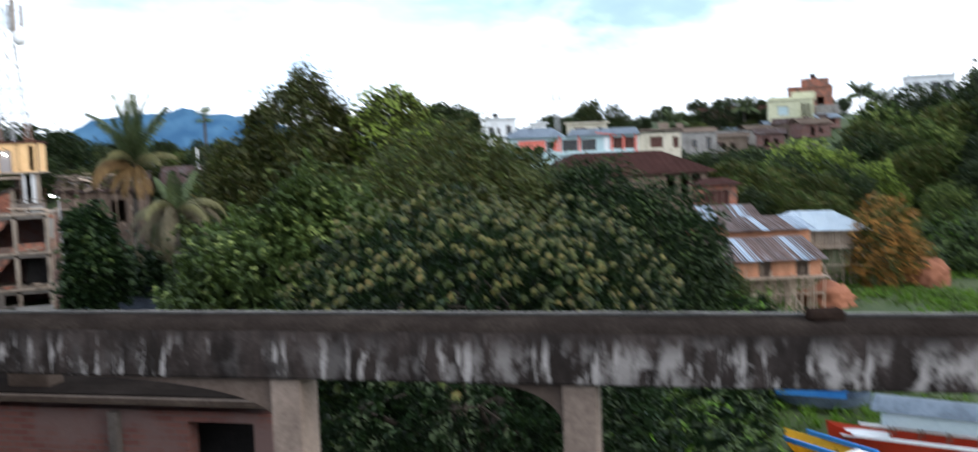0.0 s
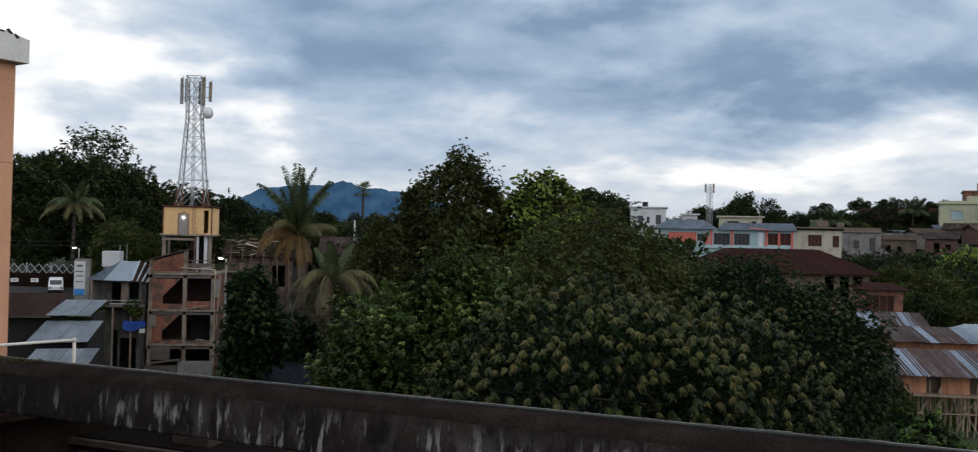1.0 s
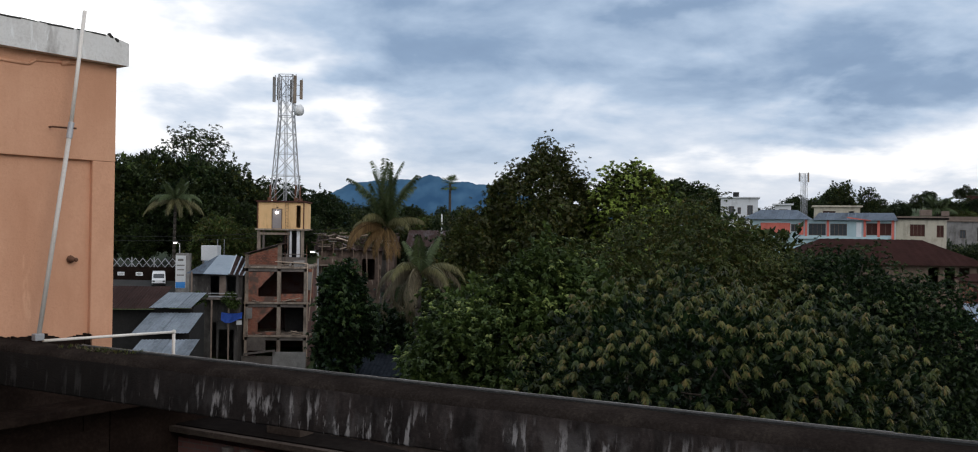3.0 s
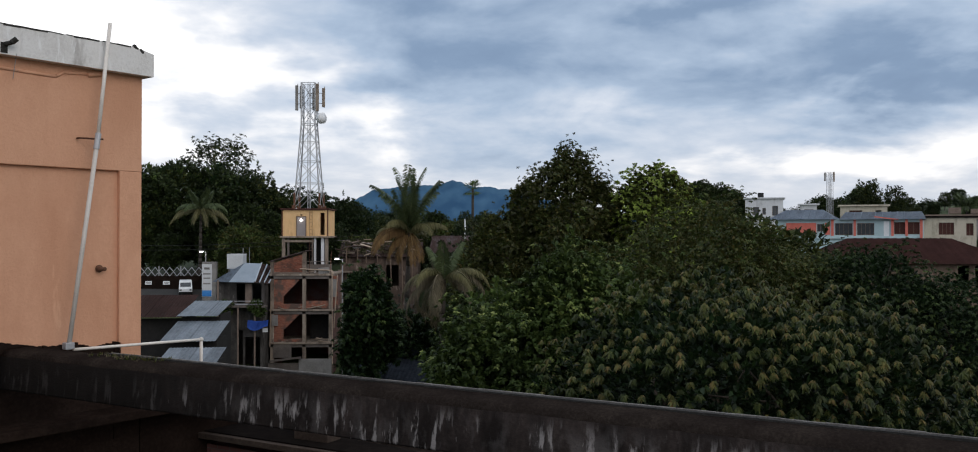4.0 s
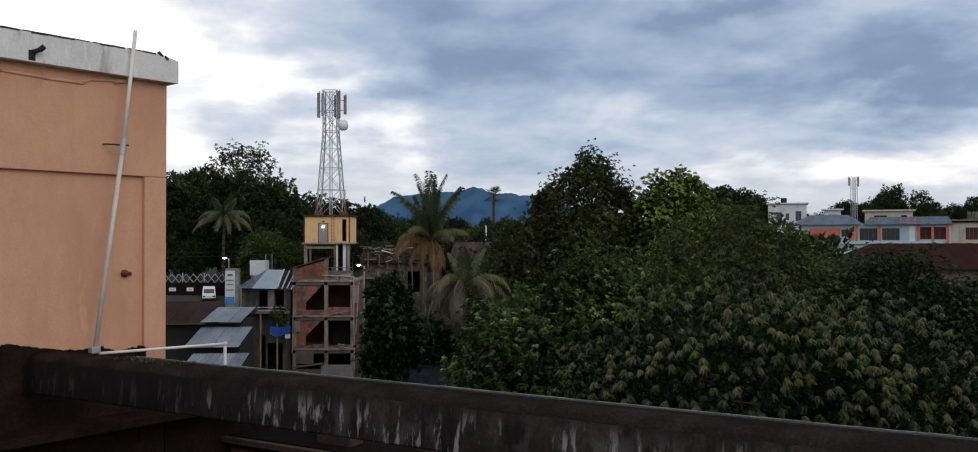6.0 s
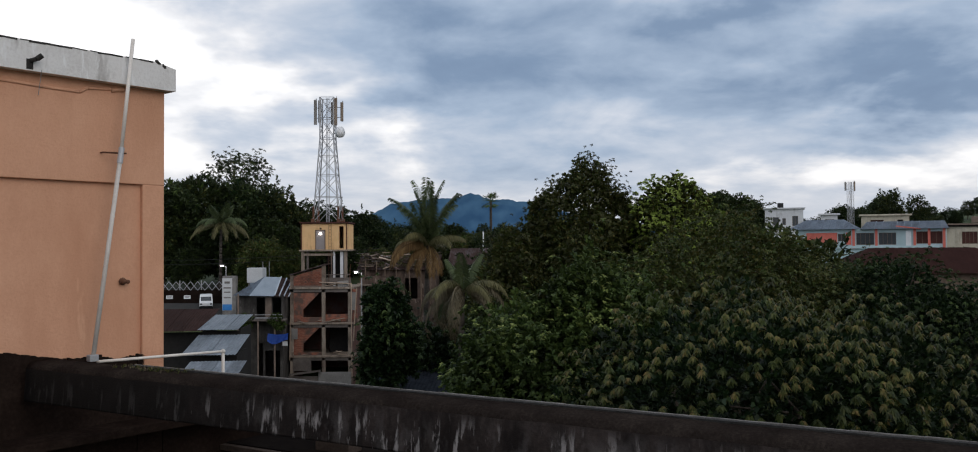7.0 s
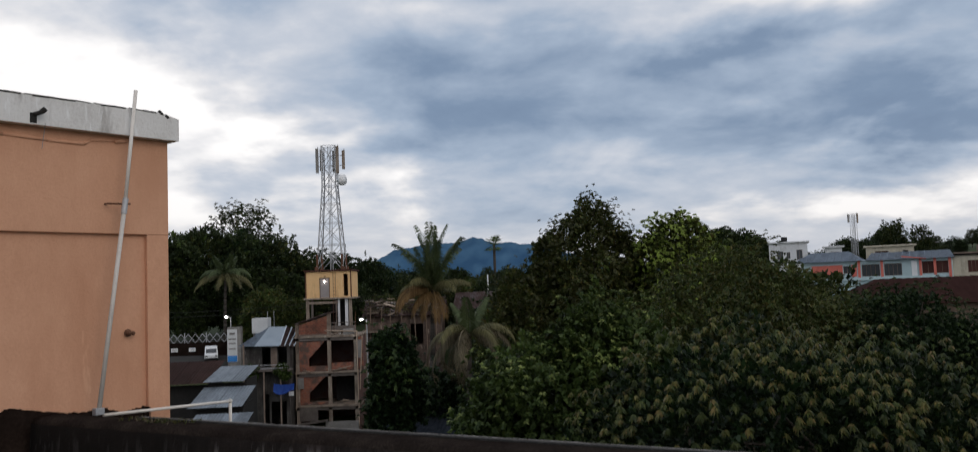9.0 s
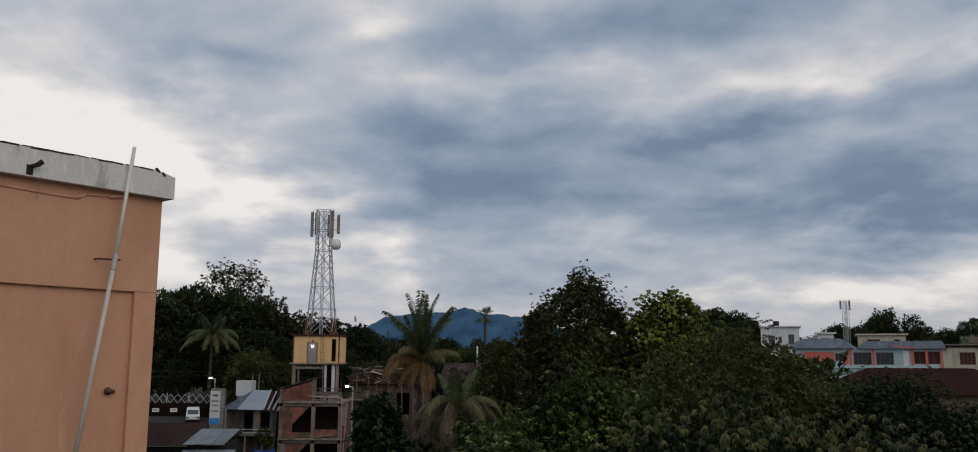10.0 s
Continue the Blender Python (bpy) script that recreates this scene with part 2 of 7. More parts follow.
M_ORANGE = stained("peach_painted_render", [(0.59, 0.31, 0.19), (0.65, 0.35, 0.22), (0.69, 0.385, 0.245)], (0.54, 0.275, 0.165),
                   (0.71, 0.41, 0.265), 0.42, (0.9, 0.9, 0.35), 0.66)
M_SLAB = stained("whitewashed_roof_edge", [(0.60, 0.57, 0.54), (0.74, 0.72, 0.69), (0.80, 0.78, 0.76)], (0.2, 0.17, 0.15),
                 (0.8, 0.79, 0.77), 0.33, (3.0, 3.0, 0.9), 0.58, ragged=0.4)
M_MOULD = material("black_mould", [(0.012, 0.012, 0.011), (0.03, 0.028, 0.025), (0.06, 0.055, 0.05)], 6, 40, 0.95, 0.8)
M_PVC = material("weathered_white_pvc", [(0.54, 0.49, 0.44), (0.66, 0.61, 0.55), (0.72, 0.68, 0.62)], 4, 40, 0.5, 0.1)
M_STEEL = material("galvanised_steel", [(0.30, 0.30, 0.31), (0.42, 0.42, 0.43), (0.50, 0.50, 0.50)], 4, 40, 0.5, 0.1, metal=0.3)
M_RUST = material("rusty_iron", [(0.06, 0.03, 0.02), (0.13, 0.06, 0.035), (0.2, 0.10, 0.06)], 5, 40, 0.9, 0.4)
M_BRICK = material("red_brick", [(0.17, 0.062, 0.04), (0.26, 0.10, 0.065), (0.33, 0.15, 0.10)], 1.2, 12, 0.9, 0.5, vary=0.3)
M_MORTARPALE = material("chalky_cement", [(0.05, 0.042, 0.038), (0.19, 0.175, 0.16), (0.36, 0.34, 0.32)], 4, 30, 0.95, 0.4)
M_CONC = material("raw_concrete", [(0.085, 0.07, 0.061), (0.145, 0.122, 0.108), (0.22, 0.19, 0.168)], 1.0, 14, 0.9, 0.4)
M_YELLOW = stained("yellow_painted_render", [(0.72, 0.44, 0.20), (0.78, 0.50, 0.25), (0.82, 0.54, 0.29)], (0.5, 0.3, 0.14), (0.82, 0.58, 0.34), 0.36,
                   (2, 2, 0.5), 0.64)
M_CREAM = stained("cream_render", [(0.44, 0.38, 0.29), (0.54, 0.48, 0.38), (0.60, 0.54, 0.44)], (0.26, 0.22, 0.17), (0.66, 0.6, 0.5), 0.38, (1.2, 1.2, 0.4), 0.64)
M_WHITE = stained("whitewashed_render", [(0.56, 0.56, 0.57), (0.66, 0.66, 0.67), (0.72, 0.72, 0.72)], (0.34, 0.33, 0.32), (0.78, 0.78, 0.78), 0.36, (1, 1, 0.4), 0.64)
M_GREY = stained("grey_render", [(0.17, 0.155, 0.145), (0.26, 0.245, 0.23), (0.33, 0.31, 0.295)], (0.10, 0.09, 0.082), (0.4, 0.38, 0.36), 0.4, (1, 1, 0.4), 0.64)
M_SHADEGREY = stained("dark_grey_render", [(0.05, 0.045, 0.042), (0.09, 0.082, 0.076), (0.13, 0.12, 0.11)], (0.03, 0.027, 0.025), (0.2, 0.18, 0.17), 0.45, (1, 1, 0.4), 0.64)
M_PINK = stained("coral_painted_render", [(0.62, 0.15, 0.115), (0.70, 0.19, 0.145), (0.74, 0.23, 0.18)], (0.48, 0.13, 0.10), (0.75, 0.3, 0.24), 0.34, (1, 1, 0.4), 0.66)
M_TEAL = material("pale_teal_paint", [(0.40, 0.53, 0.55), (0.48, 0.61, 0.63), (0.54, 0.66, 0.68)], 1, 14, 0.8, 0.2)
M_GREENWALL = stained("pale_green_render", [(0.42, 0.41, 0.27), (0.52, 0.51, 0.35), (0.58, 0.57, 0.40)], (0.28, 0.27, 0.18), (0.62, 0.6, 0.45), 0.36, (1, 1, 0.4), 0.64)
M_TIN = material("grey_tin_sheet", [(0.085, 0.10, 0.125), (0.20, 0.245, 0.30), (0.30, 0.35, 0.42)], 0.7, 5, 0.5, 0.15, metal=0.25, stretch=(1, 0.3, 1), vary=0.2)
M_TINBRIGHT = material("bright_tin_sheet", [(0.40, 0.48, 0.56), (0.55, 0.62, 0.68), (0.62, 0.68, 0.73)], 0.8, 8, 0.45, 0.1, metal=0.3, vary=0.1)
M_TINRUST = material("rusted_tin_sheet", [(0.035, 0.022, 0.02), (0.085, 0.05, 0.042), (0.19, 0.185, 0.2)], 0.7, 5, 0.8, 0.2, metal=0.15, stretch=(2, 0.4, 1), vary=0.25)
M_MAROON = material("maroon_roof_sheet", [(0.045, 0.02, 0.016), (0.075, 0.032, 0.027), (0.10, 0.045, 0.038)], 0.5, 6, 0.9, 0.2, spec=0.1)
# near-black: the lower wing roof's lack of light is put into this colour
M_DARKROOF = material("near_black_roof", [(0.006, 0.005, 0.005), (0.011, 0.009, 0.008), (0.02, 0.016, 0.014)], 0.6, 8, 0.95, 0.3, spec=0.0)
# near-black: the shade of rooms and openings is put into the colour
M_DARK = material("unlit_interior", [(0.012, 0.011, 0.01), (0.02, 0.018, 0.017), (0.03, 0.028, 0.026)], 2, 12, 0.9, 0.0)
M_GLASS = material("dusty_window_glass", [(0.03, 0.035, 0.04), (0.05, 0.055, 0.06), (0.07, 0.075, 0.08)], 1, 6, 0.15, 0.0, spec=0.6)
M_WOOD = material("weathered_wood", [(0.09, 0.06, 0.045), (0.16, 0.115, 0.085), (0.24, 0.18, 0.14)], 3, 30, 0.85, 0.4, stretch=(1, 1, 0.2))
M_BAMBOO = material("dry_bamboo", [(0.24, 0.17, 0.12), (0.37, 0.28, 0.21), (0.47, 0.38, 0.30)], 3, 20, 0.7, 0.3, stretch=(1, 1, 0.25), vary=0.3)
M_BARK = material("bark", [(0.04, 0.03, 0.024), (0.085, 0.066, 0.052), (0.14, 0.115, 0.095)], 3, 18, 0.95, 0.8, stretch=(1, 1, 0.3))
M_PALMBARK = material("palm_bark", [(0.03, 0.025, 0.02), (0.06, 0.05, 0.042), (0.10, 0.085, 0.07)], 2, 14, 0.95, 0.8, stretch=(0.6, 0.6, 3))
M_EARTH = material("orange_clay", [(0.16, 0.062, 0.036), (0.225, 0.086, 0.046), (0.28, 0.115, 0.064)], 0.6, 5, 0.95, 0.6, bump_scale=3)
M_ORANGEBOARD = material("orange_boards", [(0.33, 0.14, 0.075), (0.46, 0.21, 0.12), (0.55, 0.29, 0.18)], 1.2, 12, 0.85, 0.2, vary=0.2)
M_BLUE = material("blue_tarpaulin", [(0.015, 0.06, 0.32), (0.025, 0.09, 0.42), (0.04, 0.13, 0.5)], 2, 14, 0.5, 0.3)
M_SKYBLUE = material("sky_blue_paint", [(0.03, 0.15, 0.44), (0.05, 0.21, 0.53), (0.08, 0.27, 0.58)], 1, 12, 0.8, 0.2, spec=0.05)
M_RED = material("red_boat_paint", [(0.42, 0.045, 0.02), (0.56, 0.07, 0.03), (0.62, 0.11, 0.05)], 1, 12, 0.55, 0.2)
M_YBOAT = material("yellow_boat_paint", [(0.55, 0.32, 0.02), (0.66, 0.42, 0.04), (0.7, 0.48, 0.08)], 1, 12, 0.55, 0.2)
M_PAINTWHITE = material("white_paint", [(0.62, 0.62, 0.62), (0.74, 0.74, 0.74), (0.8, 0.8, 0.8)], 2, 16, 0.5, 0.1)
M_TYRE = material("black_rubber", [(0.012, 0.012, 0.012), (0.02, 0.02, 0.02), (0.03, 0.03, 0.03)], 4, 20, 0.9, 0.2)
M_LAMP = glow("lit_lamp", (1.0, 0.97, 0.9), 30.0)
M_ROAD = material("asphalt", [(0.035, 0.035, 0.035), (0.055, 0.053, 0.05), (0.08, 0.076, 0.07)], 0.6, 20, 0.9, 0.4)
M_GROUND = material("weedy_ground", [(0.02, 0.032, 0.012), (0.045, 0.065, 0.022), (0.085, 0.085, 0.04)], 0.12, 2.5, 0.95, 0.7, bump_scale=4, vary=0)


def brick_material(name, c1, c2, mortar, plaster, worn=0.5):
    """Brickwork with patches of thin plaster, in the plane of local x and z."""
    mt = material(name, [c1, c2, c1], 1.2, 12, 0.92, 0.4, vary=0.1)
    nt = mt.node_tree
    N, L = nt.nodes.new, nt.links.new
    b = nt.nodes["Principled BSDF"]
    tc, sp, cb, br = N("ShaderNodeTexCoord"), N("ShaderNodeSeparateXYZ"), N("ShaderNodeCombineXYZ"), N("ShaderNodeTexBrick")
    L(tc.outputs["Object"], sp.inputs[0])
    ad = N("ShaderNodeMath")
    L(sp.outputs[0], ad.inputs[0]), L(sp.outputs[1], ad.inputs[1])
    L(ad.outputs[0], cb.inputs[0]), L(sp.outputs[2], cb.inputs[1])
    L(cb.outputs[0], br.inputs["Vector"])
    br.inputs["Scale"].default_value = 1.0
    br.inputs["Brick Width"].default_value, br.inputs["Row Height"].default_value, br.inputs["Mortar Size"].default_value = 0.25, 0.083, 0.008
    br.inputs["Color1"].default_value, br.inputs["Color2"].default_value, br.inputs["Mortar"].default_value = (*c1, 1), (*c2, 1), (*mortar, 1)
    n, mr, mx = N("ShaderNodeTexNoise"), N("ShaderNodeMapRange"), N("ShaderNodeMix")
    n.inputs["Scale"].default_value, n.inputs["Detail"].default_value = 1.3, 6
    L(tc.outputs["Object"], n.inputs["Vector"])
    mr.inputs[1].default_value, mr.inputs[2].default_value = worn - 0.06, worn + 0.06
    L(n.outputs["Fac"], mr.inputs[0])
    mx.data_type = "RGBA"
    L(mr.outputs[0], mx.inputs[0]), L(br.outputs["Color"], mx.inputs[6])
    mx.inputs[7].default_value = (*plaster, 1)
    L(mx.outputs[2], b.inputs["Base Color"])
    return mt


M_BRICKWALL = brick_material("worn_plastered_brick", (0.13, 0.05, 0.042), (0.17, 0.075, 0.06), (0.12, 0.09, 0.08), (0.15, 0.095, 0.085), 0.5)
M_BRICKFACE = brick_material("bare_red_brick", (0.25, 0.075, 0.045), (0.34, 0.125, 0.075), (0.20, 0.15, 0.12), (0.12, 0.078, 0.062), 0.53)

GREENS = {
    "mango": leaf_material("mango_leaves", [(0.032, 0.043, 0.017), (0.050, 0.063, 0.024), (0.072, 0.085, 0.033), (0.094, 0.101, 0.041)]),
    # pale both for young growth and for skylight painted on the clump tops
    "flush": leaf_material("young_lit_mango_leaves", [(0.085, 0.095, 0.038), (0.125, 0.125, 0.050), (0.165, 0.145, 0.063), (0.205, 0.145, 0.075)]),
    # near-black green: shade within and under crowns, put into the leaf colour
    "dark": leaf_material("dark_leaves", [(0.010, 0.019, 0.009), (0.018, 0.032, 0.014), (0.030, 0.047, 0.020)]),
    "umber": leaf_material("umber_green_leaves", [(0.038, 0.043, 0.019), (0.057, 0.060, 0.025), (0.080, 0.077, 0.034)]),
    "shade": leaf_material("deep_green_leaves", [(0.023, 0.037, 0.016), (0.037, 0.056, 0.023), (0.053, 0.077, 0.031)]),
    "olive": leaf_material("olive_leaves", [(0.044, 0.059, 0.025), (0.070, 0.087, 0.034), (0.098, 0.112, 0.044), (0.135, 0.112, 0.050)]),
    "bright": leaf_material("bright_green_leaves", [(0.24, 0.31, 0.10), (0.32, 0.39, 0.13), (0.40, 0.46, 0.17)], 0.5, 0.35),
    "mid": leaf_material("mid_green_leaves", [(0.044, 0.066, 0.026), (0.068, 0.096, 0.036), (0.098, 0.128, 0.048)]),
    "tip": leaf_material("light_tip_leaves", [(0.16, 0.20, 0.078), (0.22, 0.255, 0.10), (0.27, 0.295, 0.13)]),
    "palm": leaf_material("palm_leaflets", [(0.06, 0.078, 0.040), (0.09, 0.115, 0.058), (0.135, 0.155, 0.085)], 0.4, 0.2),
    "dead": leaf_material("dead_fronds", [(0.13, 0.082, 0.046), (0.19, 0.125, 0.068), (0.26, 0.18, 0.10)], 0.7, 0.2),
    "pale": leaf_material("pale_palm_leaflets", [(0.095, 0.092, 0.048), (0.14, 0.13, 0.068), (0.20, 0.18, 0.10)], 0.45, 0.2),
    "grey_frond": leaf_material("withering_leaflets", [(0.10, 0.088, 0.058), (0.15, 0.128, 0.088), (0.20, 0.17, 0.12)], 0.6, 0.2),
    "rust": leaf_material("rusty_bush_leaves", [(0.20, 0.13, 0.055), (0.29, 0.165, 0.075), (0.37, 0.19, 0.09)], 0.7, 0.25),
    "grass": leaf_material("marsh_grass", [(0.07, 0.13, 0.028), (0.10, 0.17, 0.04), (0.14, 0.20, 0.06)], 0.6, 0.3),
    "far": leaf_material("far_tree_leaves", [(0.026, 0.037, 0.019), (0.042, 0.056, 0.027), (0.064, 0.078, 0.037)]),
}


# ---------------------------------------------------------------- building blocks
def mesh_of(name, bm, mats, smooth=False):
    me = bpy.data.meshes.new(name)
    bm.to_mesh(me)
    bm.free()
    for m in mats if isinstance(mats, (list, tuple)) else [mats]:
        me.materials.append(m)
    if smooth:
        for p in me.polygons:
            p.use_smooth = True
    return me


def part(name, bm, mat, parent=None, label="", smooth=False, at=(0, 0, 0), turn=(0, 0, 0)):
    ob = new(name, mesh_of(name, bm, mat, smooth))
    ob.parent = parent
    ob.matrix_basis = pose(*at, *turn)
    return tagged(ob, label=label)


def share(name, me, parent, at=(0, 0, 0), turn=(0, 0, 0)):
    ob = new(name, me)
    ob.parent = parent
    ob.matrix_basis = pose(*at, *turn)
    return ob


def thing(name, label, category, at=(0, 0, 0), rz=0.0, group="", kind=""):
    ob = new(name)
    ob.empty_display_size = 0.2
    ob.matrix_basis = pose(*at, 0, 0, rz)
    return tagged(ob, label, category, group, kind)


def box(bm, c, s, rz=0.0, bevel=0.0, tilt=None, mat=0):
    """A box about c of size s, turned by rz degrees."""
    m = Matrix.Translation(c) @ (Euler([radians(a) for a in tilt]).to_matrix().to_4x4() if tilt else Matrix.Rotation(radians(rz), 4, "Z"))
    r = bmesh.ops.create_cube(bm, size=1.0, matrix=m @ Matrix.Diagonal((*s, 1)))
    faces = {f for v in r["verts"] for f in v.link_faces}
    for f in faces:
        f.material_index = mat
    if bevel:
        edges = list({e for v in r["verts"] for e in v.link_edges})
        bmesh.ops.bevel(bm, geom=edges, offset=bevel, segments=2, affect="EDGES", profile=0.6)
    return bm


def boxes(*specs, bevel=0.0):
    bm = bmesh.new()
    for c, s in specs:
        box(bm, c, s, bevel=bevel)
    return bm


def rod(bm, a, b, r0, r1=None, n=8):
    """A tapered rod from a to b."""
    a, b = Vector(a), Vector(b)
    d = b - a
    q = d.to_track_quat("Z", "Y").to_matrix().to_4x4()
    bmesh.ops.create_cone(bm, cap_ends=True, segments=n, radius1=r0, radius2=r0 if r1 is None else r1, depth=d.length,
                          matrix=Matrix.Translation((a + b) / 2) @ q)
    return bm


def tube(bm, pts, r, n=8):
    for a, b in zip(pts, pts[1:]):
        rod(bm, a, b, r, n=n)
    for p in pts[1:-1]:
        bmesh.ops.create_icosphere(bm, subdivisions=1, radius=r * 1.05, matrix=Matrix.Translation(p))
    return bm


def pierced(bm, w, h, th, holes, base=(0, 0, 0), y=0.0):
    """A wall w wide along x (about 0), h high, th thick along y, with rectangular holes (x0, z0, x1, z1) right through; one closed skin."""
    xs = sorted({-w / 2, w / 2, *[q for o in holes for q in (o[0], o[2])]})
    zs = sorted({0.0, h, *[q for o in holes for q in (o[1], o[3])]})
    nx, nz = len(xs) - 1, len(zs) - 1

    def solid(i, k):
        if not (0 <= i < nx and 0 <= k < nz):
            return False
        cx, cz = (xs[i] + xs[i + 1]) / 2, (zs[k] + zs[k + 1]) / 2
        return not any(o[0] < cx < o[2] and o[1] < cz < o[3] for o in holes)

    made = {}

    def v(i, k, s):
        if (i, k, s) not in made:
            made[i, k, s] = bm.verts.new((base[0] + xs[i], base[1] + y + s * th / 2, base[2] + zs[k]))
        return made[i, k, s]

    for i in range(nx):
        for k in range(nz):
            if not solid(i, k):
                continue
            bm.faces.new((v(i, k, -1), v(i + 1, k, -1), v(i + 1, k + 1, -1), v(i, k + 1, -1)))
            bm.faces.new((v(i, k, 1), v(i, k + 1, 1), v(i + 1, k + 1, 1), v(i + 1, k, 1)))
            for a, b, di, dk in (((i, k), (i + 1, k), 0, -1), ((i + 1, k), (i + 1, k + 1), 1, 0), ((i + 1, k + 1), (i, k + 1), 0, 1), ((i, k + 1), (i, k), -1, 0)):
                if not solid(i + di, k + dk):
                    bm.faces.new((v(*b, -1), v(*a, -1), v(*a, 1), v(*b, 1)))
    return bm


def corrugated(w, l, rise, pitch=0.0, wave=0.15, depth=0.03, th=0.01, ragged=0.0, seed=0):
    """A roofing sheet w wide along x, l long down y (0 at the ridge), falling by rise."""
    rnd = random.Random(seed)
    bm = bmesh.new()
    n = max(4, int(w / wave * 2))
    top, bot = [], []
    for i in range(n + 1):
        x = -w / 2 + w * i / n
        dz = depth * (i % 2)
        e = rnd.uniform(-ragged, ragged)
        top.append((bm.verts.new((x, 0, dz)), bm.verts.new((x, -l + e, dz - rise))))
        bot.append((bm.verts.new((x, 0, dz - th)), bm.verts.new((x, -l + e, dz - rise - th))))
    for (a, b), (c, d), (a2, b2), (c2, d2) in zip(top, top[1:], bot, bot[1:]):
        bm.faces.new((a, b, d, c)), bm.faces.new((a2, c2, d2, b2)), bm.faces.new((b, b2, d2, d)), bm.faces.new((a, c, c2, a2))
    return bm


def prism(bm, outline, y0, y1):
    """A flat outline of (x, z) corners, given depth from y0 to y1."""
    f, k = [bm.verts.new((x, y0, z)) for x, z in outline], [bm.verts.new((x, y1, z)) for x, z in outline]
    bm.faces.new(f), bm.faces.new(k[::-1])
    for i in range(len(outline)):
        j = (i + 1) % len(outline)
        bm.faces.new((f[j], f[i], k[i], k[j]))
    bmesh.ops.recalc_face_normals(bm, faces=bm.faces)
    return bm


# ---------------------------------------------------------------- trees
def bunch_cloud(name, pts, nrm, per, length, width, mats, rnd, second=0.5, up=0.8, sag=0.35, low=0.0, high=0.0,
                lift=(-0.4, 0.7), tips=1.0, favour=None):
    """Leaf whorls: at each point the blades spread round a leaning axis and sag at their tips, as one mesh."""
    n = len(pts) * per
    A = nrm * 0.6 + np.array([0, 0, up]) + rnd.normal(0, 0.22, nrm.shape)
    A /= np.linalg.norm(A, axis=1)[:, None]
    A = np.repeat(A, per, 0)
    P = np.repeat(pts, per, 0) + A * rnd.uniform(-0.25, 0.2, (n, 1)) * length
    T = rnd.normal(0, 1, (n, 3))
    T -= A * (T * A).sum(1)[:, None]
    T /= np.linalg.norm(T, axis=1)[:, None] + 1e-9
    tilt = rnd.uniform(*lift, (n, 1))
    D = T + A * tilt
    D /= np.linalg.norm(D, axis=1)[:, None]
    S = np.cross(D, A) + rnd.normal(0, 0.12, (n, 3))
    S /= np.linalg.norm(S, axis=1)[:, None] + 1e-9
    U = np.cross(S, D)
    k = 1 + rnd.uniform(-0.3, 0.3, (n, 1))
    L, W = length * k, width * k / 2
    V = np.empty((n, 5, 3))
    V[:, 0] = P
    V[:, 1] = P + D * L * 0.45 + S * W + U * W * 0.3
    V[:, 2] = P + D * L - np.array([0, 0, 1.0]) * L * sag
    V[:, 3] = P + D * L * 0.45 - S * W + U * W * 0.3
    V = V[:, :4]
    # second, lighter colour grows with height: light from above is painted in
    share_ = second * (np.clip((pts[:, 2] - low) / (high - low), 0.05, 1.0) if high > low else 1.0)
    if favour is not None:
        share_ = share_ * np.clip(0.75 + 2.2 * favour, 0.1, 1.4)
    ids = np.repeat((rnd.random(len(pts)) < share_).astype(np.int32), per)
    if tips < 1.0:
        # a whorl's upper leaves take the young colour, which also paints skylight on them
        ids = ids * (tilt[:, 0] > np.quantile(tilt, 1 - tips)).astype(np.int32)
    return blades_mesh(name, V, mats, ids)


def blades_mesh(name, V, mats, ids=None):
    n = len(V)
    me = bpy.data.meshes.new(name)
    me.vertices.add(4 * n)
    me.vertices.foreach_set("co", V.reshape(-1).astype(np.float32))
    me.loops.add(4 * n)
    me.loops.foreach_set("vertex_index", np.arange(4 * n, dtype=np.int32))
    me.polygons.add(n)
    me.polygons.foreach_set("loop_start", np.arange(0, 4 * n, 4, dtype=np.int32))
    if ids is not None:
        me.polygons.foreach_set("material_index", ids)
    for m in mats:
        me.materials.append(m)
    me.update(calc_edges=True)
    return me


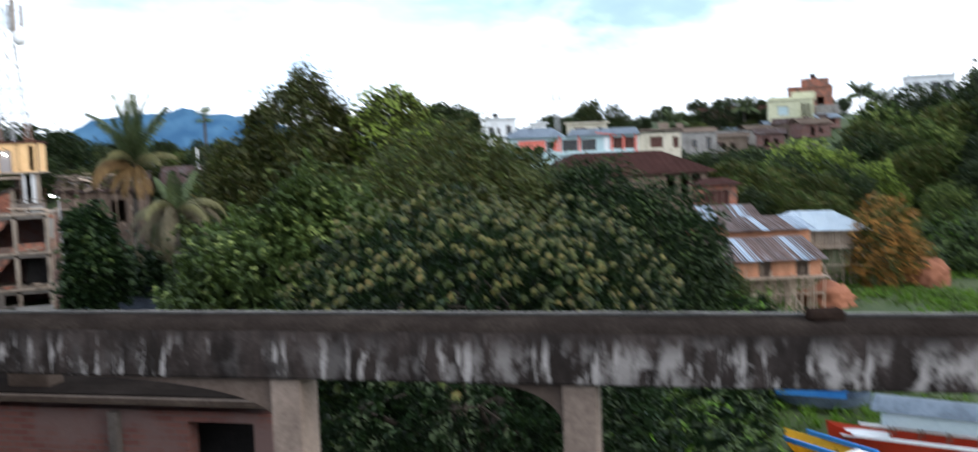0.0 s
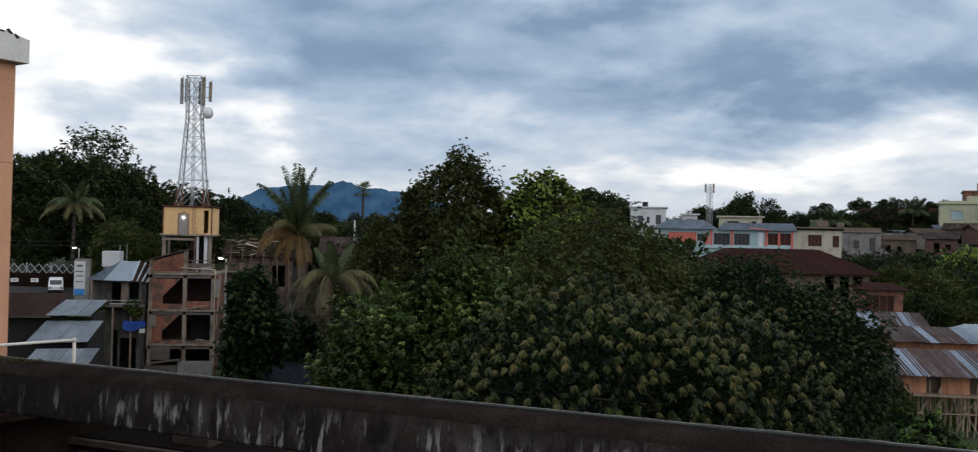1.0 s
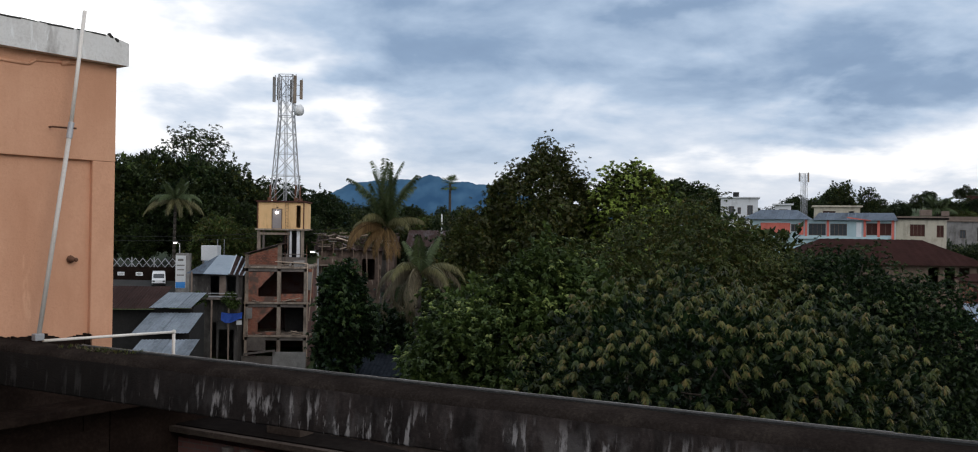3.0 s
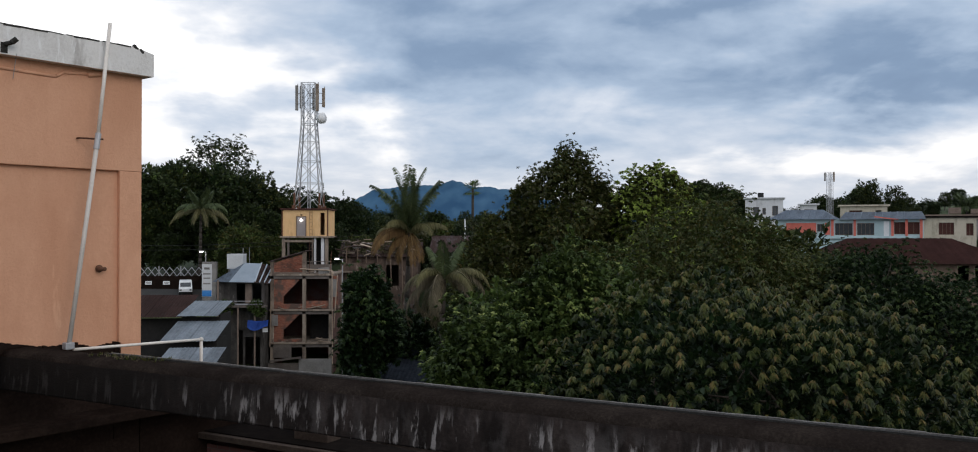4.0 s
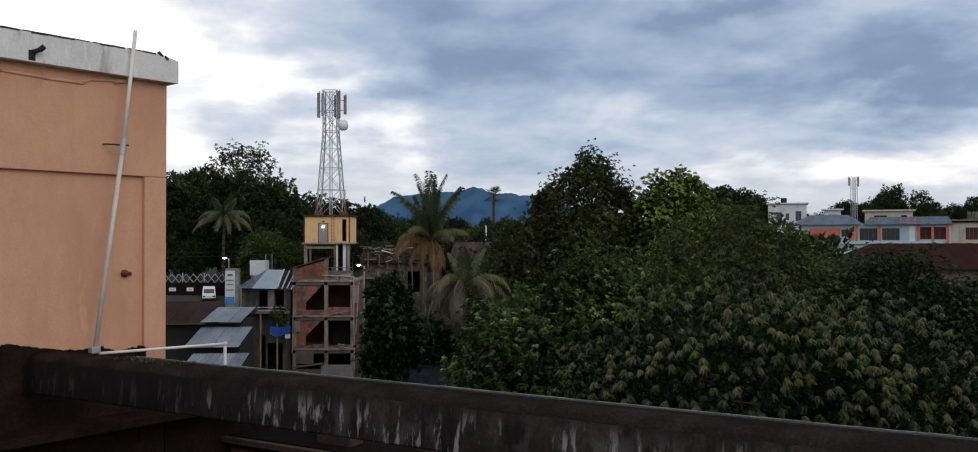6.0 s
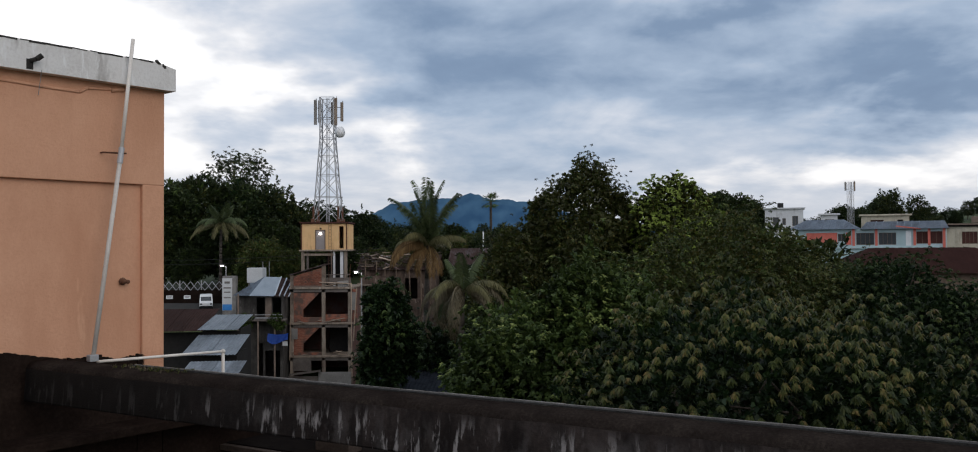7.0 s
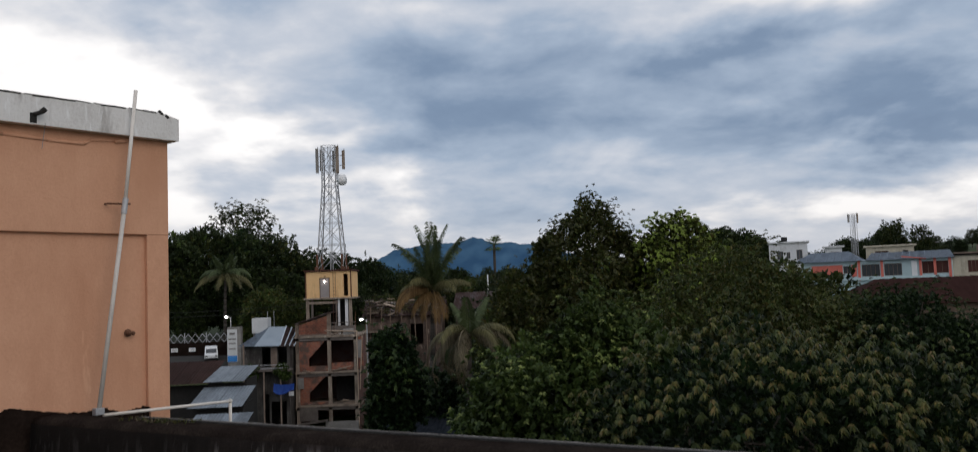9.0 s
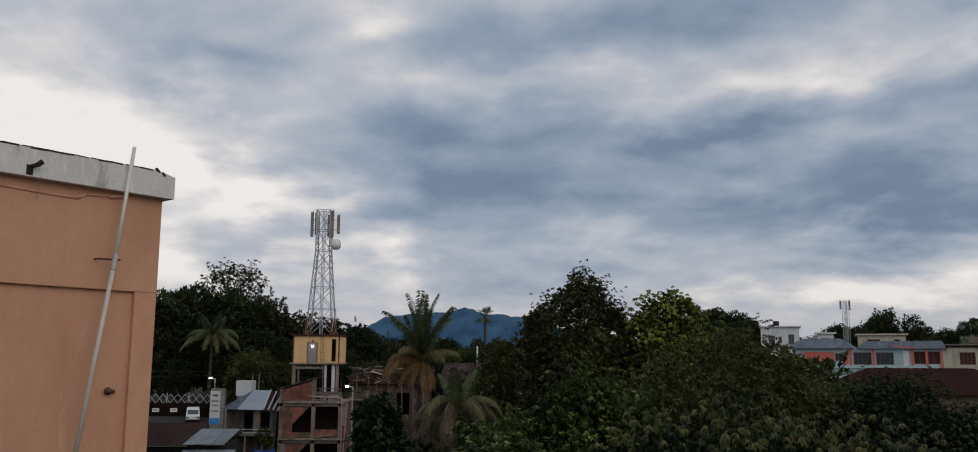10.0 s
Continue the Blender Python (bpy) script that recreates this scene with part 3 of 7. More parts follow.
def leaf_cloud(name, pts, nrm, per, length, width, mats, rnd, spread=0.9, lift=0.25, second=0.0, size_vary=0.35, back=0.0):
    """Leaves in rosettes at pts, each a folded four-cornered blade, as one mesh."""
    n = len(pts) * per
    P = np.repeat(pts, per, 0) + rnd.normal(0, length * 0.18, (n, 3))
    D = np.repeat(nrm, per, 0) * (1 - back) + rnd.normal(0, spread, (n, 3)) * 0.75
    D[:, 2] += lift
    D /= np.linalg.norm(D, axis=1)[:, None] + 1e-9
    S = np.cross(D, rnd.normal(0, 1, (n, 3)) * 0.5 + np.array([0, 0, 1.0]))
    S /= np.linalg.norm(S, axis=1)[:, None] + 1e-9
    U = np.cross(S, D)
    k = (1 + rnd.uniform(-size_vary, size_vary, (n, 1)))
    L, W = length * k, width * k / 2
    V = np.empty((n, 4, 3))
    V[:, 0] = P
    V[:, 1] = P + D * L * 0.5 + S * W + U * W * 0.35
    V[:, 2] = P + D * L - U * L * 0.12
    V[:, 3] = P + D * L * 0.5 - S * W + U * W * 0.35
    ids = np.repeat((rnd.random(len(pts)) < second).astype(np.int32), per) if second else None
    return blades_mesh(name, V, mats, ids)


def lobes_points(lobes, n, rnd, rough=0.22, inner=0.25, under=-0.75):
    """Points and outward directions over a crown made of several uneven lobes (centre, radii)."""
    A = np.array(lobes, float)
    area = (A[:, 3] * A[:, 4] + A[:, 4] * A[:, 5] + A[:, 3] * A[:, 5])
    pts, nrm = [], []
    off = rnd.uniform(0, 50, 3)
    while len(pts) < n:
        i = rnd.choice(len(A), p=area / area.sum())
        u = rnd.normal(0, 1, 3)
        u /= np.linalg.norm(u)
        if u[2] < under:
            continue
        k = 1 + rough * 2.0 * noise.noise(Vector(u * 2.3 + off + i * 7.1)) + rough * noise.noise(Vector(u * 5.7 + off + i * 3.3)) + 0.55 * rough * noise.noise(Vector(u * 12.0 + off))
        if rnd.random() < inner:
            k *= rnd.uniform(0.62, 0.95)
        p = A[i, :3] + u * A[i, 3:] * k
        q = (p - A[:, :3]) / A[:, 3:]
        d = (q * q).sum(1)
        d[i] = 9
        if d.min() < 0.6:
            continue
        m = u / A[i, 3:]
        pts.append(p)
        nrm.append(m / np.linalg.norm(m))
    return np.array(pts), np.array(nrm)


def trunk_mesh(top, lobes, r, rnd, lean=(0, 0)):
    """A tapered, slightly crooked trunk with a limb into each lobe, in mesh."""
    bm = bmesh.new()
    fork = Vector((lean[0], lean[1], top))
    a = Vector((0, 0, -0.4))
    for k in range(1, 5):
        b = fork * (k / 4) + Vector((rnd.normal(0, r * 0.5), rnd.normal(0, r * 0.5), 0)) * (k < 4)
        rod(bm, a, b, r * (1.25 - 0.13 * k), r * (1.12 - 0.13 * k), 9)
        a = b
    for l in lobes:
        c = Vector(l[:3])
        mid = fork.lerp(c, 0.5) + Vector((rnd.normal(0, r), rnd.normal(0, r), r * 2))
        rod(bm, fork, mid, r * 0.5, r * 0.34, 7)
        rod(bm, mid, c, r * 0.34, r * 0.16, 6)
        for _ in range(3):
            e = c + Vector(rnd.normal(0, 1, 3)) * l[3] * 0.45
            rod(bm, c, e, r * 0.15, r * 0.05, 5)
    return bm


def tree(name, label, at, lobes, n, leaf, greens, trunk_r=0.2, seed=1, per=7, second=0.0, group="", fork=None, inner=0.25, rough=0.22,
         spread=0.9, lift=0.25, category="tree"):
    rnd = np.random.default_rng(seed)
    t = thing(name, label, category, at, group=group)
    low = min(l[2] - l[5] for l in lobes)
    part("trunk", trunk_mesh(fork if fork is not None else max(0.6, low), lobes, trunk_r, rnd), M_BARK, t, smooth=True)
    p, m = lobes_points(lobes, n, rnd, rough, inner)
    ob = new("crown", leaf_cloud("crown", p, m, per, leaf[0], leaf[1], [GREENS[g] for g in greens], rnd, spread, lift, second))
    ob.parent = t
    return t


def frond(length, droop, rnd, leaflet=0.55, n=120, width=0.024, hang=0.5):
    """Leaflet and midrib corners of one feather frond that leaves the origin along x and arches down."""
    V, F = [], []
    pts = []
    ang = droop[0]
    p = np.array([0.0, 0, 0])
    st = length / 14
    for k in range(15):
        pts.append(p.copy())
        ang += (droop[1] - droop[0]) / 14
        p = p + st * np.array([math.cos(ang), 0, math.sin(ang)])
    pts = np.array(pts)
    for k in range(14):
        w = 0.05 * (1 - k / 15)
        a, b = pts[k], pts[k + 1]
        i = len(V)
        V += [a + [0, -w, 0], a + [0, w, 0], b + [0, w * 0.9, 0], b + [0, -w * 0.9, 0]]
        F.append((i, i + 1, i + 2, i + 3))
    for k in range(n):
        s = 0.12 + 0.88 * k / (n - 1)
        j = min(13, int(s * 14))
        a = pts[j] + (pts[j + 1] - pts[j]) * (s * 14 - j)
        d = pts[j + 1] - pts[j]
        d = d / np.linalg.norm(d)
        ll = leaflet * (0.5 + 0.95 * math.sin(math.pi * (0.15 + 0.8 * s))) * rnd.uniform(0.85, 1.1)
        for side in (-1, 1):
            v = d * 0.55 + np.array([0, side * 0.85, 0]) + np.array([0, 0, -hang * rnd.uniform(0.5, 1.4)])
            v = v / np.linalg.norm(v)
            i = len(V)
            V += [a, a + v * ll * 0.5 + d * width, a + v * ll + np.array([0, 0, -ll * 0.18]), a + v * ll * 0.5 - d * width]
            F.append((i, i + 1, i + 2, i + 3))
    return np.array(V), F


def feather_palm(name, label, at, height, fronds, seed, lean=(0.4, 0.2), group="", r=0.17):
    """fronds: (count, length, first and last slope in degrees, leaf colour, leaflet length)."""
    rnd = np.random.default_rng(seed)
    t = thing(name, label, "palm tree", at, group=group)
    bm = bmesh.new()
    a = Vector((0, 0, -0.3))
    for k in range(1, 13):
        s = k / 12
        b = Vector((lean[0] * s * s, lean[1] * s * s, height * s))
        rod(bm, a, b, r * (1.25 - 0.4 * s), r * (1.15 - 0.4 * s), 10)
        a = b
    part("trunk", bm, M_PALMBARK, t, smooth=True)
    top = Vector((lean[0], lean[1], height))
    for count, length, d0, d1, col, ll, *arc in fronds:
        for i in range(count):
            yaw = 2 * math.pi * (i + rnd.uniform(-0.3, 0.3)) / count + rnd.uniform(0, 0.3)
            if arc:
                yaw = radians(arc[0] + (arc[1] - arc[0]) * (i + rnd.uniform(0.2, 0.8)) / count)
            V, F = frond(length * rnd.uniform(0.85, 1.1), (radians(d0 + rnd.uniform(-9, 9)), radians(d1 + rnd.uniform(-14, 14))), rnd, ll,
                         hang=0.75 if d0 > 60 else 1.2)
            me = bpy.data.meshes.new("frond")
            me.from_pydata(V.tolist(), [], F)
            me.materials.append(GREENS[col])
            ob = new("frond", me)
            ob.parent = t
            ob.matrix_basis = Matrix.Translation(top) @ Matrix.Rotation(yaw, 4, "Z")
    return t


# ---------------------------------------------------------------- ground and distance
def smooth01(a, b, x):
    s = min(1.0, max(0.0, (x - a) / (b - a)))
    return s * s * (3 - 2 * s)


def ground_z(x, y):
    """Height of the land: a low marsh by the building, a bank behind it, and a hill to the far right."""
    u = y - 0.45 * max(x, 0.0)
    z = 8.0 * smooth01(70, 94, u) + 5.0 * smooth01(92, 150, u)
    z += 9.0 * smooth01(70, 130, x) * smooth01(70, 115, math.hypot(x, y) - 20)
    z -= 12.0 * smooth01(260, 500, math.hypot(x, y)) * smooth01(0, 60, z * 10)
    z += 0.5 * noise.noise(Vector((x * 0.05, y * 0.05, 0))) * smooth01(5, 40, abs(x) + abs(y))
    return z


def build_ground():
    bm = bmesh.new()
    radii = [0, 6, 12, 18, 24] + [24 + 4 * k for k in range(1, 40)] + [200, 230, 270, 330, 420, 560, 800, 1300, 2200, 3600, 4700]
    rings = []
    seg = 128
    for r in radii[1:]:
        rings.append([bm.verts.new((r * math.sin(2 * math.pi * k / seg), r * math.cos(2 * math.pi * k / seg),
                                    ground_z(r * math.sin(2 * math.pi * k / seg), r * math.cos(2 * math.pi * k / seg)))) for k in range(seg)])
    c = bm.verts.new((0, 0, ground_z(0, 0)))
    for k in range(seg):
        bm.faces.new((c, rings[0][(k + 1) % seg], rings[0][k]))
        for a, b in zip(rings, rings[1:]):
            bm.faces.new((a[k], a[(k + 1) % seg], b[(k + 1) % seg], b[k]))
    bmesh.ops.recalc_face_normals(bm, faces=bm.faces)
    g = part("ground", bm, M_GROUND, smooth=True)
    tagged(g, "weedy green ground rising to a bank", "ground", kind="structure")


build_ground()


def build_hill():
    """The far ridge, forested and blue with distance; that haze is painted as emission."""
    mt = bpy.data.materials.new("hazy_distant_forest")
    mt.use_nodes = True
    nt = mt.node_tree
    b = nt.nodes["Principled BSDF"]
    tc, n, r = nt.nodes.new("ShaderNodeTexCoord"), nt.nodes.new("ShaderNodeTexNoise"), nt.nodes.new("ShaderNodeValToRGB")
    n.inputs["Scale"].default_value, n.inputs["Detail"].default_value = 0.012, 8
    nt.links.new(tc.outputs["Object"], n.inputs["Vector"])
    nt.links.new(n.outputs["Fac"], r.inputs[0])
    # blue air haze, put into the emission colour
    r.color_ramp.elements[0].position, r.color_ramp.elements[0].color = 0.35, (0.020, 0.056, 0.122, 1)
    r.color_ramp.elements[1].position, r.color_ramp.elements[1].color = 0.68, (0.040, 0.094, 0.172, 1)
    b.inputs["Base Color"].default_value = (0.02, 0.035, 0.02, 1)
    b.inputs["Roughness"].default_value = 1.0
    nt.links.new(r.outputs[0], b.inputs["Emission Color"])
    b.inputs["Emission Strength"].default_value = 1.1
    bm = bmesh.new()
    D = 3900.0
    cols = 220
    a0, a1 = -0.21, 0.30
    RIDGE = ((-0.21, -0.172, -0.148, -0.117, -0.085, -0.047, -0.027, -0.015, 0.002, 0.018, 0.05, 0.09, 0.16, 0.30),
             (0.002, 0.012, 0.032, 0.049, 0.053, 0.055, 0.060, 0.058, 0.052, 0.053, 0.048, 0.036, 0.02, 0.002))
    rows = []
    for i in range(cols + 1):
        a = a0 + (a1 - a0) * i / cols
        # bearing a: a shoulder, a long back with two humps, a low saddle to the right
        h = float(np.interp(a, RIDGE[0], RIDGE[1])) * D
        h += 7 * noise.noise(Vector((a * 60, 0, 0))) + 5 * noise.noise(Vector((a * 210, 3, 0)))
        h = max(8.0, h)
        rows.append([bm.verts.new((a * D, D + 300 * (1 - s), -20 + (h + 33) * s ** 0.8)) for s in (0, 0.3, 0.6, 0.85, 1.0)]
                    + [bm.verts.new((a * D, D + 700, -20))])
    for p, q in zip(rows, rows[1:]):
        for k in range(5):
            bm.faces.new((p[k], q[k], q[k + 1], p[k + 1]))
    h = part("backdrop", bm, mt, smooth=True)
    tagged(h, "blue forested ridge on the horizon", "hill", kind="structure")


build_hill()

# ---------------------------------------------------------------- the near building: parapet beam on columns
BEAM_TURN = -29.8   # the beam's line in plan
beam_dir = Vector((math.cos(radians(BEAM_TURN)), math.sin(radians(BEAM_TURN)), 0))
beam_in = Vector((-beam_dir.y, beam_dir.x, 0))          # away from the eye


def build_beam():
    """Frame: x along the beam (0 over the middle column), y away from the eye, z from the top down."""
    b = thing("parapet_beam", "long mould-blackened concrete parapet beam with white lime streaks", "parapet", (2.75, 6.02, 11.12), BEAM_TURN, kind="structure")
    n = 120
    bm = bmesh.new()
    x0, x1 = -9.9, 9.0
    prof = [(-0.02, 0.0), (-0.025, 0.02), (0.0, 0.40), (0.03, 0.455), (0.09, 0.478), (0.30, 0.49), (0.345, 0.47), (0.36, 0.42), (0.36, 0.0)]
    rows = []
    for i in range(n + 1):
        x = x0 + (x1 - x0) * i / n
        row = []
        for y, z in prof:
            j = 0.008 * noise.noise(Vector((x * 1.7, y * 5, z * 5))) + 0.005 * noise.noise(Vector((x * 9, y * 9, z * 9)))
            row.append(bm.verts.new((x, y + j, z + j * (z > 0.1))))
        rows.append(row)
    k = len(prof)
    for p, q in zip(rows, rows[1:]):
        for i in range(k):
            f = bm.faces.new((p[i], q[i], q[(i + 1) % k], p[(i + 1) % k]))
            f.material_index = 1 if 2 <= i <= 6 else 0
    bm.faces.new(rows[0]), bm.faces.new(rows[-1][::-1])
    bmesh.ops.recalc_face_normals(bm, faces=bm.faces)
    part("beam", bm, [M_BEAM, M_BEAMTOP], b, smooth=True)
    # thin lime edge along the far arris
    bm = bmesh.new()
    for i in range(82):
        x = -8.2 + i * 0.165
        box(bm, (x, 0.345 + 0.006 * noise.noise(Vector((x, 0, 0))), 0.498 + 0.008 * noise.noise(Vector((x * 3, 1, 0)))), (0.17, 0.02, 0.022))
    part("edge_trim", bm, M_MORTARPALE, b, "chalky cement lip along the far edge")
    bm = bmesh.new()
    for i in range(82):
        x = -8.2 + i * 0.165
        box(bm, (x, 0.30 + 0.006 * noise.noise(Vector((x, 5, 0))), 0.494 + 0.004 * noise.noise(Vector((x * 3, 9, 0)))), (0.17, 0.05, 0.02))
    part("edge_joint", bm, M_MOULD, b, "black bitumen joint beside the lip")
    return b


parapet = build_beam()


def build_columns():
    for x in (-2.47, 0.0, 4.9):
        at = Vector((2.75, 6.02, 0)) + beam_dir * x
        c = thing("column", "square dusty concrete column with a curved haunch", "column", at, BEAM_TURN, group="columns under the parapet")
        skin = M_COLUMN
        part("shaft", box(bmesh.new(), (0, 0.2, 5.555), (0.27, 0.36, 11.12), bevel=0.015), skin, c)
        bm = bmesh.new()
        k = 10
        far = 2.0 if x == -2.47 else 0.72
        prof = [(-0.135, 11.117), (-far, 11.117)] + [(-far + (far - 0.135) * math.sin(math.pi / 2 * i / k), 11.09 - 0.34 * (1 - math.cos(math.pi / 2 * i / k)))
                                                  for i in range(k + 1)]
        fr = [bm.verts.new((x_, 0.06, z)) for x_, z in prof]
        bk = [bm.verts.new((x_, 0.30, z)) for x_, z in prof]
        bm.faces.new(fr), bm.faces.new(bk[::-1])
        for i in range(len(prof)):
            j = (i + 1) % len(prof)
            bm.faces.new((fr[i], bk[i], bk[j], fr[j]))
        bmesh.ops.recalc_face_normals(bm, faces=bm.faces)
        part("haunch", bm, M_HAUNCH, c, "brown stained haunch")


build_columns()

# ---------------------------------------------------------------- peach stair house on the roof
HOUSE_TURN = 51.5    # its near wall runs along local x


def build_stair_house():
    """Local frame: origin at the far corner, x along the wall towards the far corner, -y the wall's outer face, z up."""
    h = thing("stair_house", "peach-painted rooftop stair house with a whitewashed flat roof edge", "building", (-4.78, 12.6, 11.0), HOUSE_TURN, kind="structure")
    L = 6.0
    part("lower_wall", box(bmesh.new(), (-L / 2 - 0.30, 2.0, 1.42), (L, 4.0, 2.96)), M_ORANGE, h)
    part("upper_wall", box(bmesh.new(), (-L / 2, 1.965, 3.58), (L, 4.07, 1.36), bevel=0.012), M_ORANGE, h)
    part("pilaster", box(bmesh.new(), (-0.165, 1.985, 1.45), (0.33, 4.10, 2.9), bevel=0.012), M_ORANGE, h)
    # roof slab with its chipped corner
    bm = bmesh.new()
    out = [(-6.3, -0.22), (-0.2, -0.22), (0.0, -0.2), (0.09, -0.14), (0.09, 4.2), (-6.3, 4.2)]
    low = [(-6.3, -0.22), (0.09, -0.22), (0.09, -0.2), (0.09, -0.14), (0.09, 4.2), (-6.3, 4.2)]
    n = 40
    ring = []
    for (x, y), (lx, ly), drop in zip(out, low, (0, 0, 0.05, 0.13, 0, 0)):
        ring.append((bm.verts.new((lx, ly, 4.245)), bm.verts.new((lx, ly, 4.5 if drop else 4.56)), bm.verts.new((x, y, 4.625 - drop))))
    for a, b_ in zip(ring, ring[1:] + ring[:1]):
        bm.faces.new((a[0], b_[0], b_[1], a[1])), bm.faces.new((a[1], b_[1], b_[2], a[2]))
    bm.faces.new([r[2] for r in ring]), bm.faces.new([r[0] for r in ring][::-1])
    bmesh.ops.recalc_face_normals(bm, faces=bm.faces)
    slab = part("roof_slab", bm, M_SLAB, h, "whitewashed concrete roof edge with black mould")
    rnd = random.Random(4)
    bm = bmesh.new()
    x = -6.0
    while x < -0.25:
        w, d = rnd.uniform(0.05, 0.22), rnd.uniform(0.01, 0.045)
        box(bm, (x, -0.221 + 0.1, 4.622 - d / 4 + 0.003), (w, 0.206, d / 2 + 0.006), tilt=(0, rnd.uniform(-2, 2), 0))
        x += w * rnd.uniform(0.7, 1.1)
    part("mould_crust", bm, M_MOULD, slab, "black mould crust along the top edge")
    bm = bmesh.new()
    for k in range(16):
        s = k / 15
        bmesh.ops.create_icosphere(bm, subdivisions=1, radius=rnd.uniform(0.018, 0.04),
                                   matrix=Matrix.Translation((-0.2 + 0.29 * s, -0.225 + rnd.uniform(0, 0.05) + 0.05 * s, 4.625 - 0.13 * s + rnd.uniform(-0.015, 0.01))))
    part("broken_edge", bm, M_MOULD, slab, "crumbled black corner")
    # soot and growth along the foot
    bm = bmesh.new()
    for i in range(238):
        x = -6.0 + i * 0.024
        top = 0.56 + 0.13 * smooth01(-1.3, -2.1, x) + 0.05 * noise.noise(Vector((x * 4, 0, 0))) + 0.03 * noise.noise(Vector((x * 13, 2, 0))) + 0.025 * noise.noise(Vector((x * 45, 7, 0)))
        if x > -0.9:
            top -= 0.05
        box(bm, (x, 0.0, top / 2 - 0.4), (0.026, 0.09 if x < -0.4 else 0.13, top + 0.8))
    part("sooty_foot", bm, M_NEARBLACK, h, "sooty black wall foot")
    bm = tube(bmesh.new(), [(-6, -0.07, 4.10), (-2.24, -0.07, 4.11), (-1.7, -0.07, 4.09), (-1.23, -0.07, 4.085), (-1.13, -0.07, 4.15), (-0.66, -0.07, 4.19)], 0.022)
    rod(bm, (-0.80, -0.075, 4.165), (-0.62, -0.075, 4.20), 0.035)
    part("conduit", bm, M_ORANGE, h, "peach-painted conduit pipe with a bend", True)
    bm = rod(bmesh.new(), (-1.93, -0.2, 4.37), (-1.89, -0.32, 4.385), 0.03)
    rod(bm, (-1.89, -0.32, 4.385), (-1.85, -0.36, 4.43), 0.036)
    part("drain_spout", bm, M_MOULD, h, "short black drain spout")
    part("drip_stain", box(bmesh.new(), (-1.94, -0.2225, 4.325), (0.085, 0.004, 0.13), bevel=0.0015), M_MOULD, h)
    part("wire", rod(bmesh.new(), (-1.80, -0.24, 4.27), (-1.78, -0.1, 3.97), 0.004), M_STEEL, h)
    bm = rod(bmesh.new(), (-0.6, 0.0, 1.55), (-0.6, -0.09, 1.55), 0.035)
    bmesh.ops.create_icosphere(bm, subdivisions=2, radius=0.03, matrix=Matrix.Translation((-0.56, -0.09, 1.545)))
    rod(bm, (-0.6, -0.02, 1.55), (-0.6, -0.03, 1.55), 0.055)
    part("wall_hook", bm, M_RUST, h, "small rusty pipe stub", True)
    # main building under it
    part("base_block", boxes(((-4.0, 2.0, -5.6), (8.1, 4.06, 10.9))), M_NEARBLACK, h, "near-black lower wall")
    return h


stair_house = build_stair_house()
hm = pose(-4.78, 12.6, 11.0, 0, 0, HOUSE_TURN)


def build_pole():
    p = thing("mast_pole", "thin weathered white PVC mast pole leaning on the roof edge", "pole", hm @ Vector((-1.18, -0.34, 0.56)), HOUSE_TURN)
    foot, joint, tip = Vector((0, 0, -0.02)), Vector((0.38, 0.0, 2.72)), Vector((0.56, 0.02, 4.30))
    part("lower_pipe", rod(bmesh.new(), foot, joint, 0.029, n=12), M_PVC, p, smooth=True)
    part("upper_pipe", rod(bmesh.new(), joint, tip, 0.025, n=12), M_PVC, p, smooth=True)
    part("coupling", rod(bmesh.new(), joint - Vector((0.018, 0, 0.13)), joint + Vector((0.012, 0, 0.08)), 0.038, n=12), M_STEEL, p, "grey coupling sleeve")
    bm = rod(bmesh.new(), joint + Vector((-0.14, 0.2, 0.02)), joint + Vector((0.05, -0.05, 0.0)), 0.012)
    rod(bm, joint + Vector((-0.14, 0.2, 0.02)), joint + Vector((-0.14, 0.31, 0.02)), 0.012)
    part("bracket", bm, M_RUST, p, "rusty clamp bracket")
    part("foot_socket", box(bmesh.new(), (0, 0, 0.02), (0.12, 0.1, 0.09), bevel=0.012), M_STEEL, p)


build_pole()


def build_rail():
    r = thing("pipe_rail", "low white pipe rail with an end post", "railing", hm @ Vector((-1.1, -0.3, 0.5)), HOUSE_TURN)
    part("top_pipe", rod(bmesh.new(), (0, 0, 0.02), (1.92, 0, -0.03), 0.02, n=10), M_PVC, r, smooth=True)
    part("elbow", bmesh_ball((1.92, 0, -0.03), 0.036), M_PVC, r, smooth=True)
    part("post", rod(bmesh.new(), (1.92, 0, -0.03), (1.92, 0, -0.95), 0.024, n=10), M_PVC, r, smooth=True)


def bmesh_ball(c, r, sub=2):
    bm = bmesh.new()
    bmesh.ops.create_icosphere(bm, subdivisions=sub, radius=r, matrix=Matrix.Translation(c))
    return bm


build_rail()


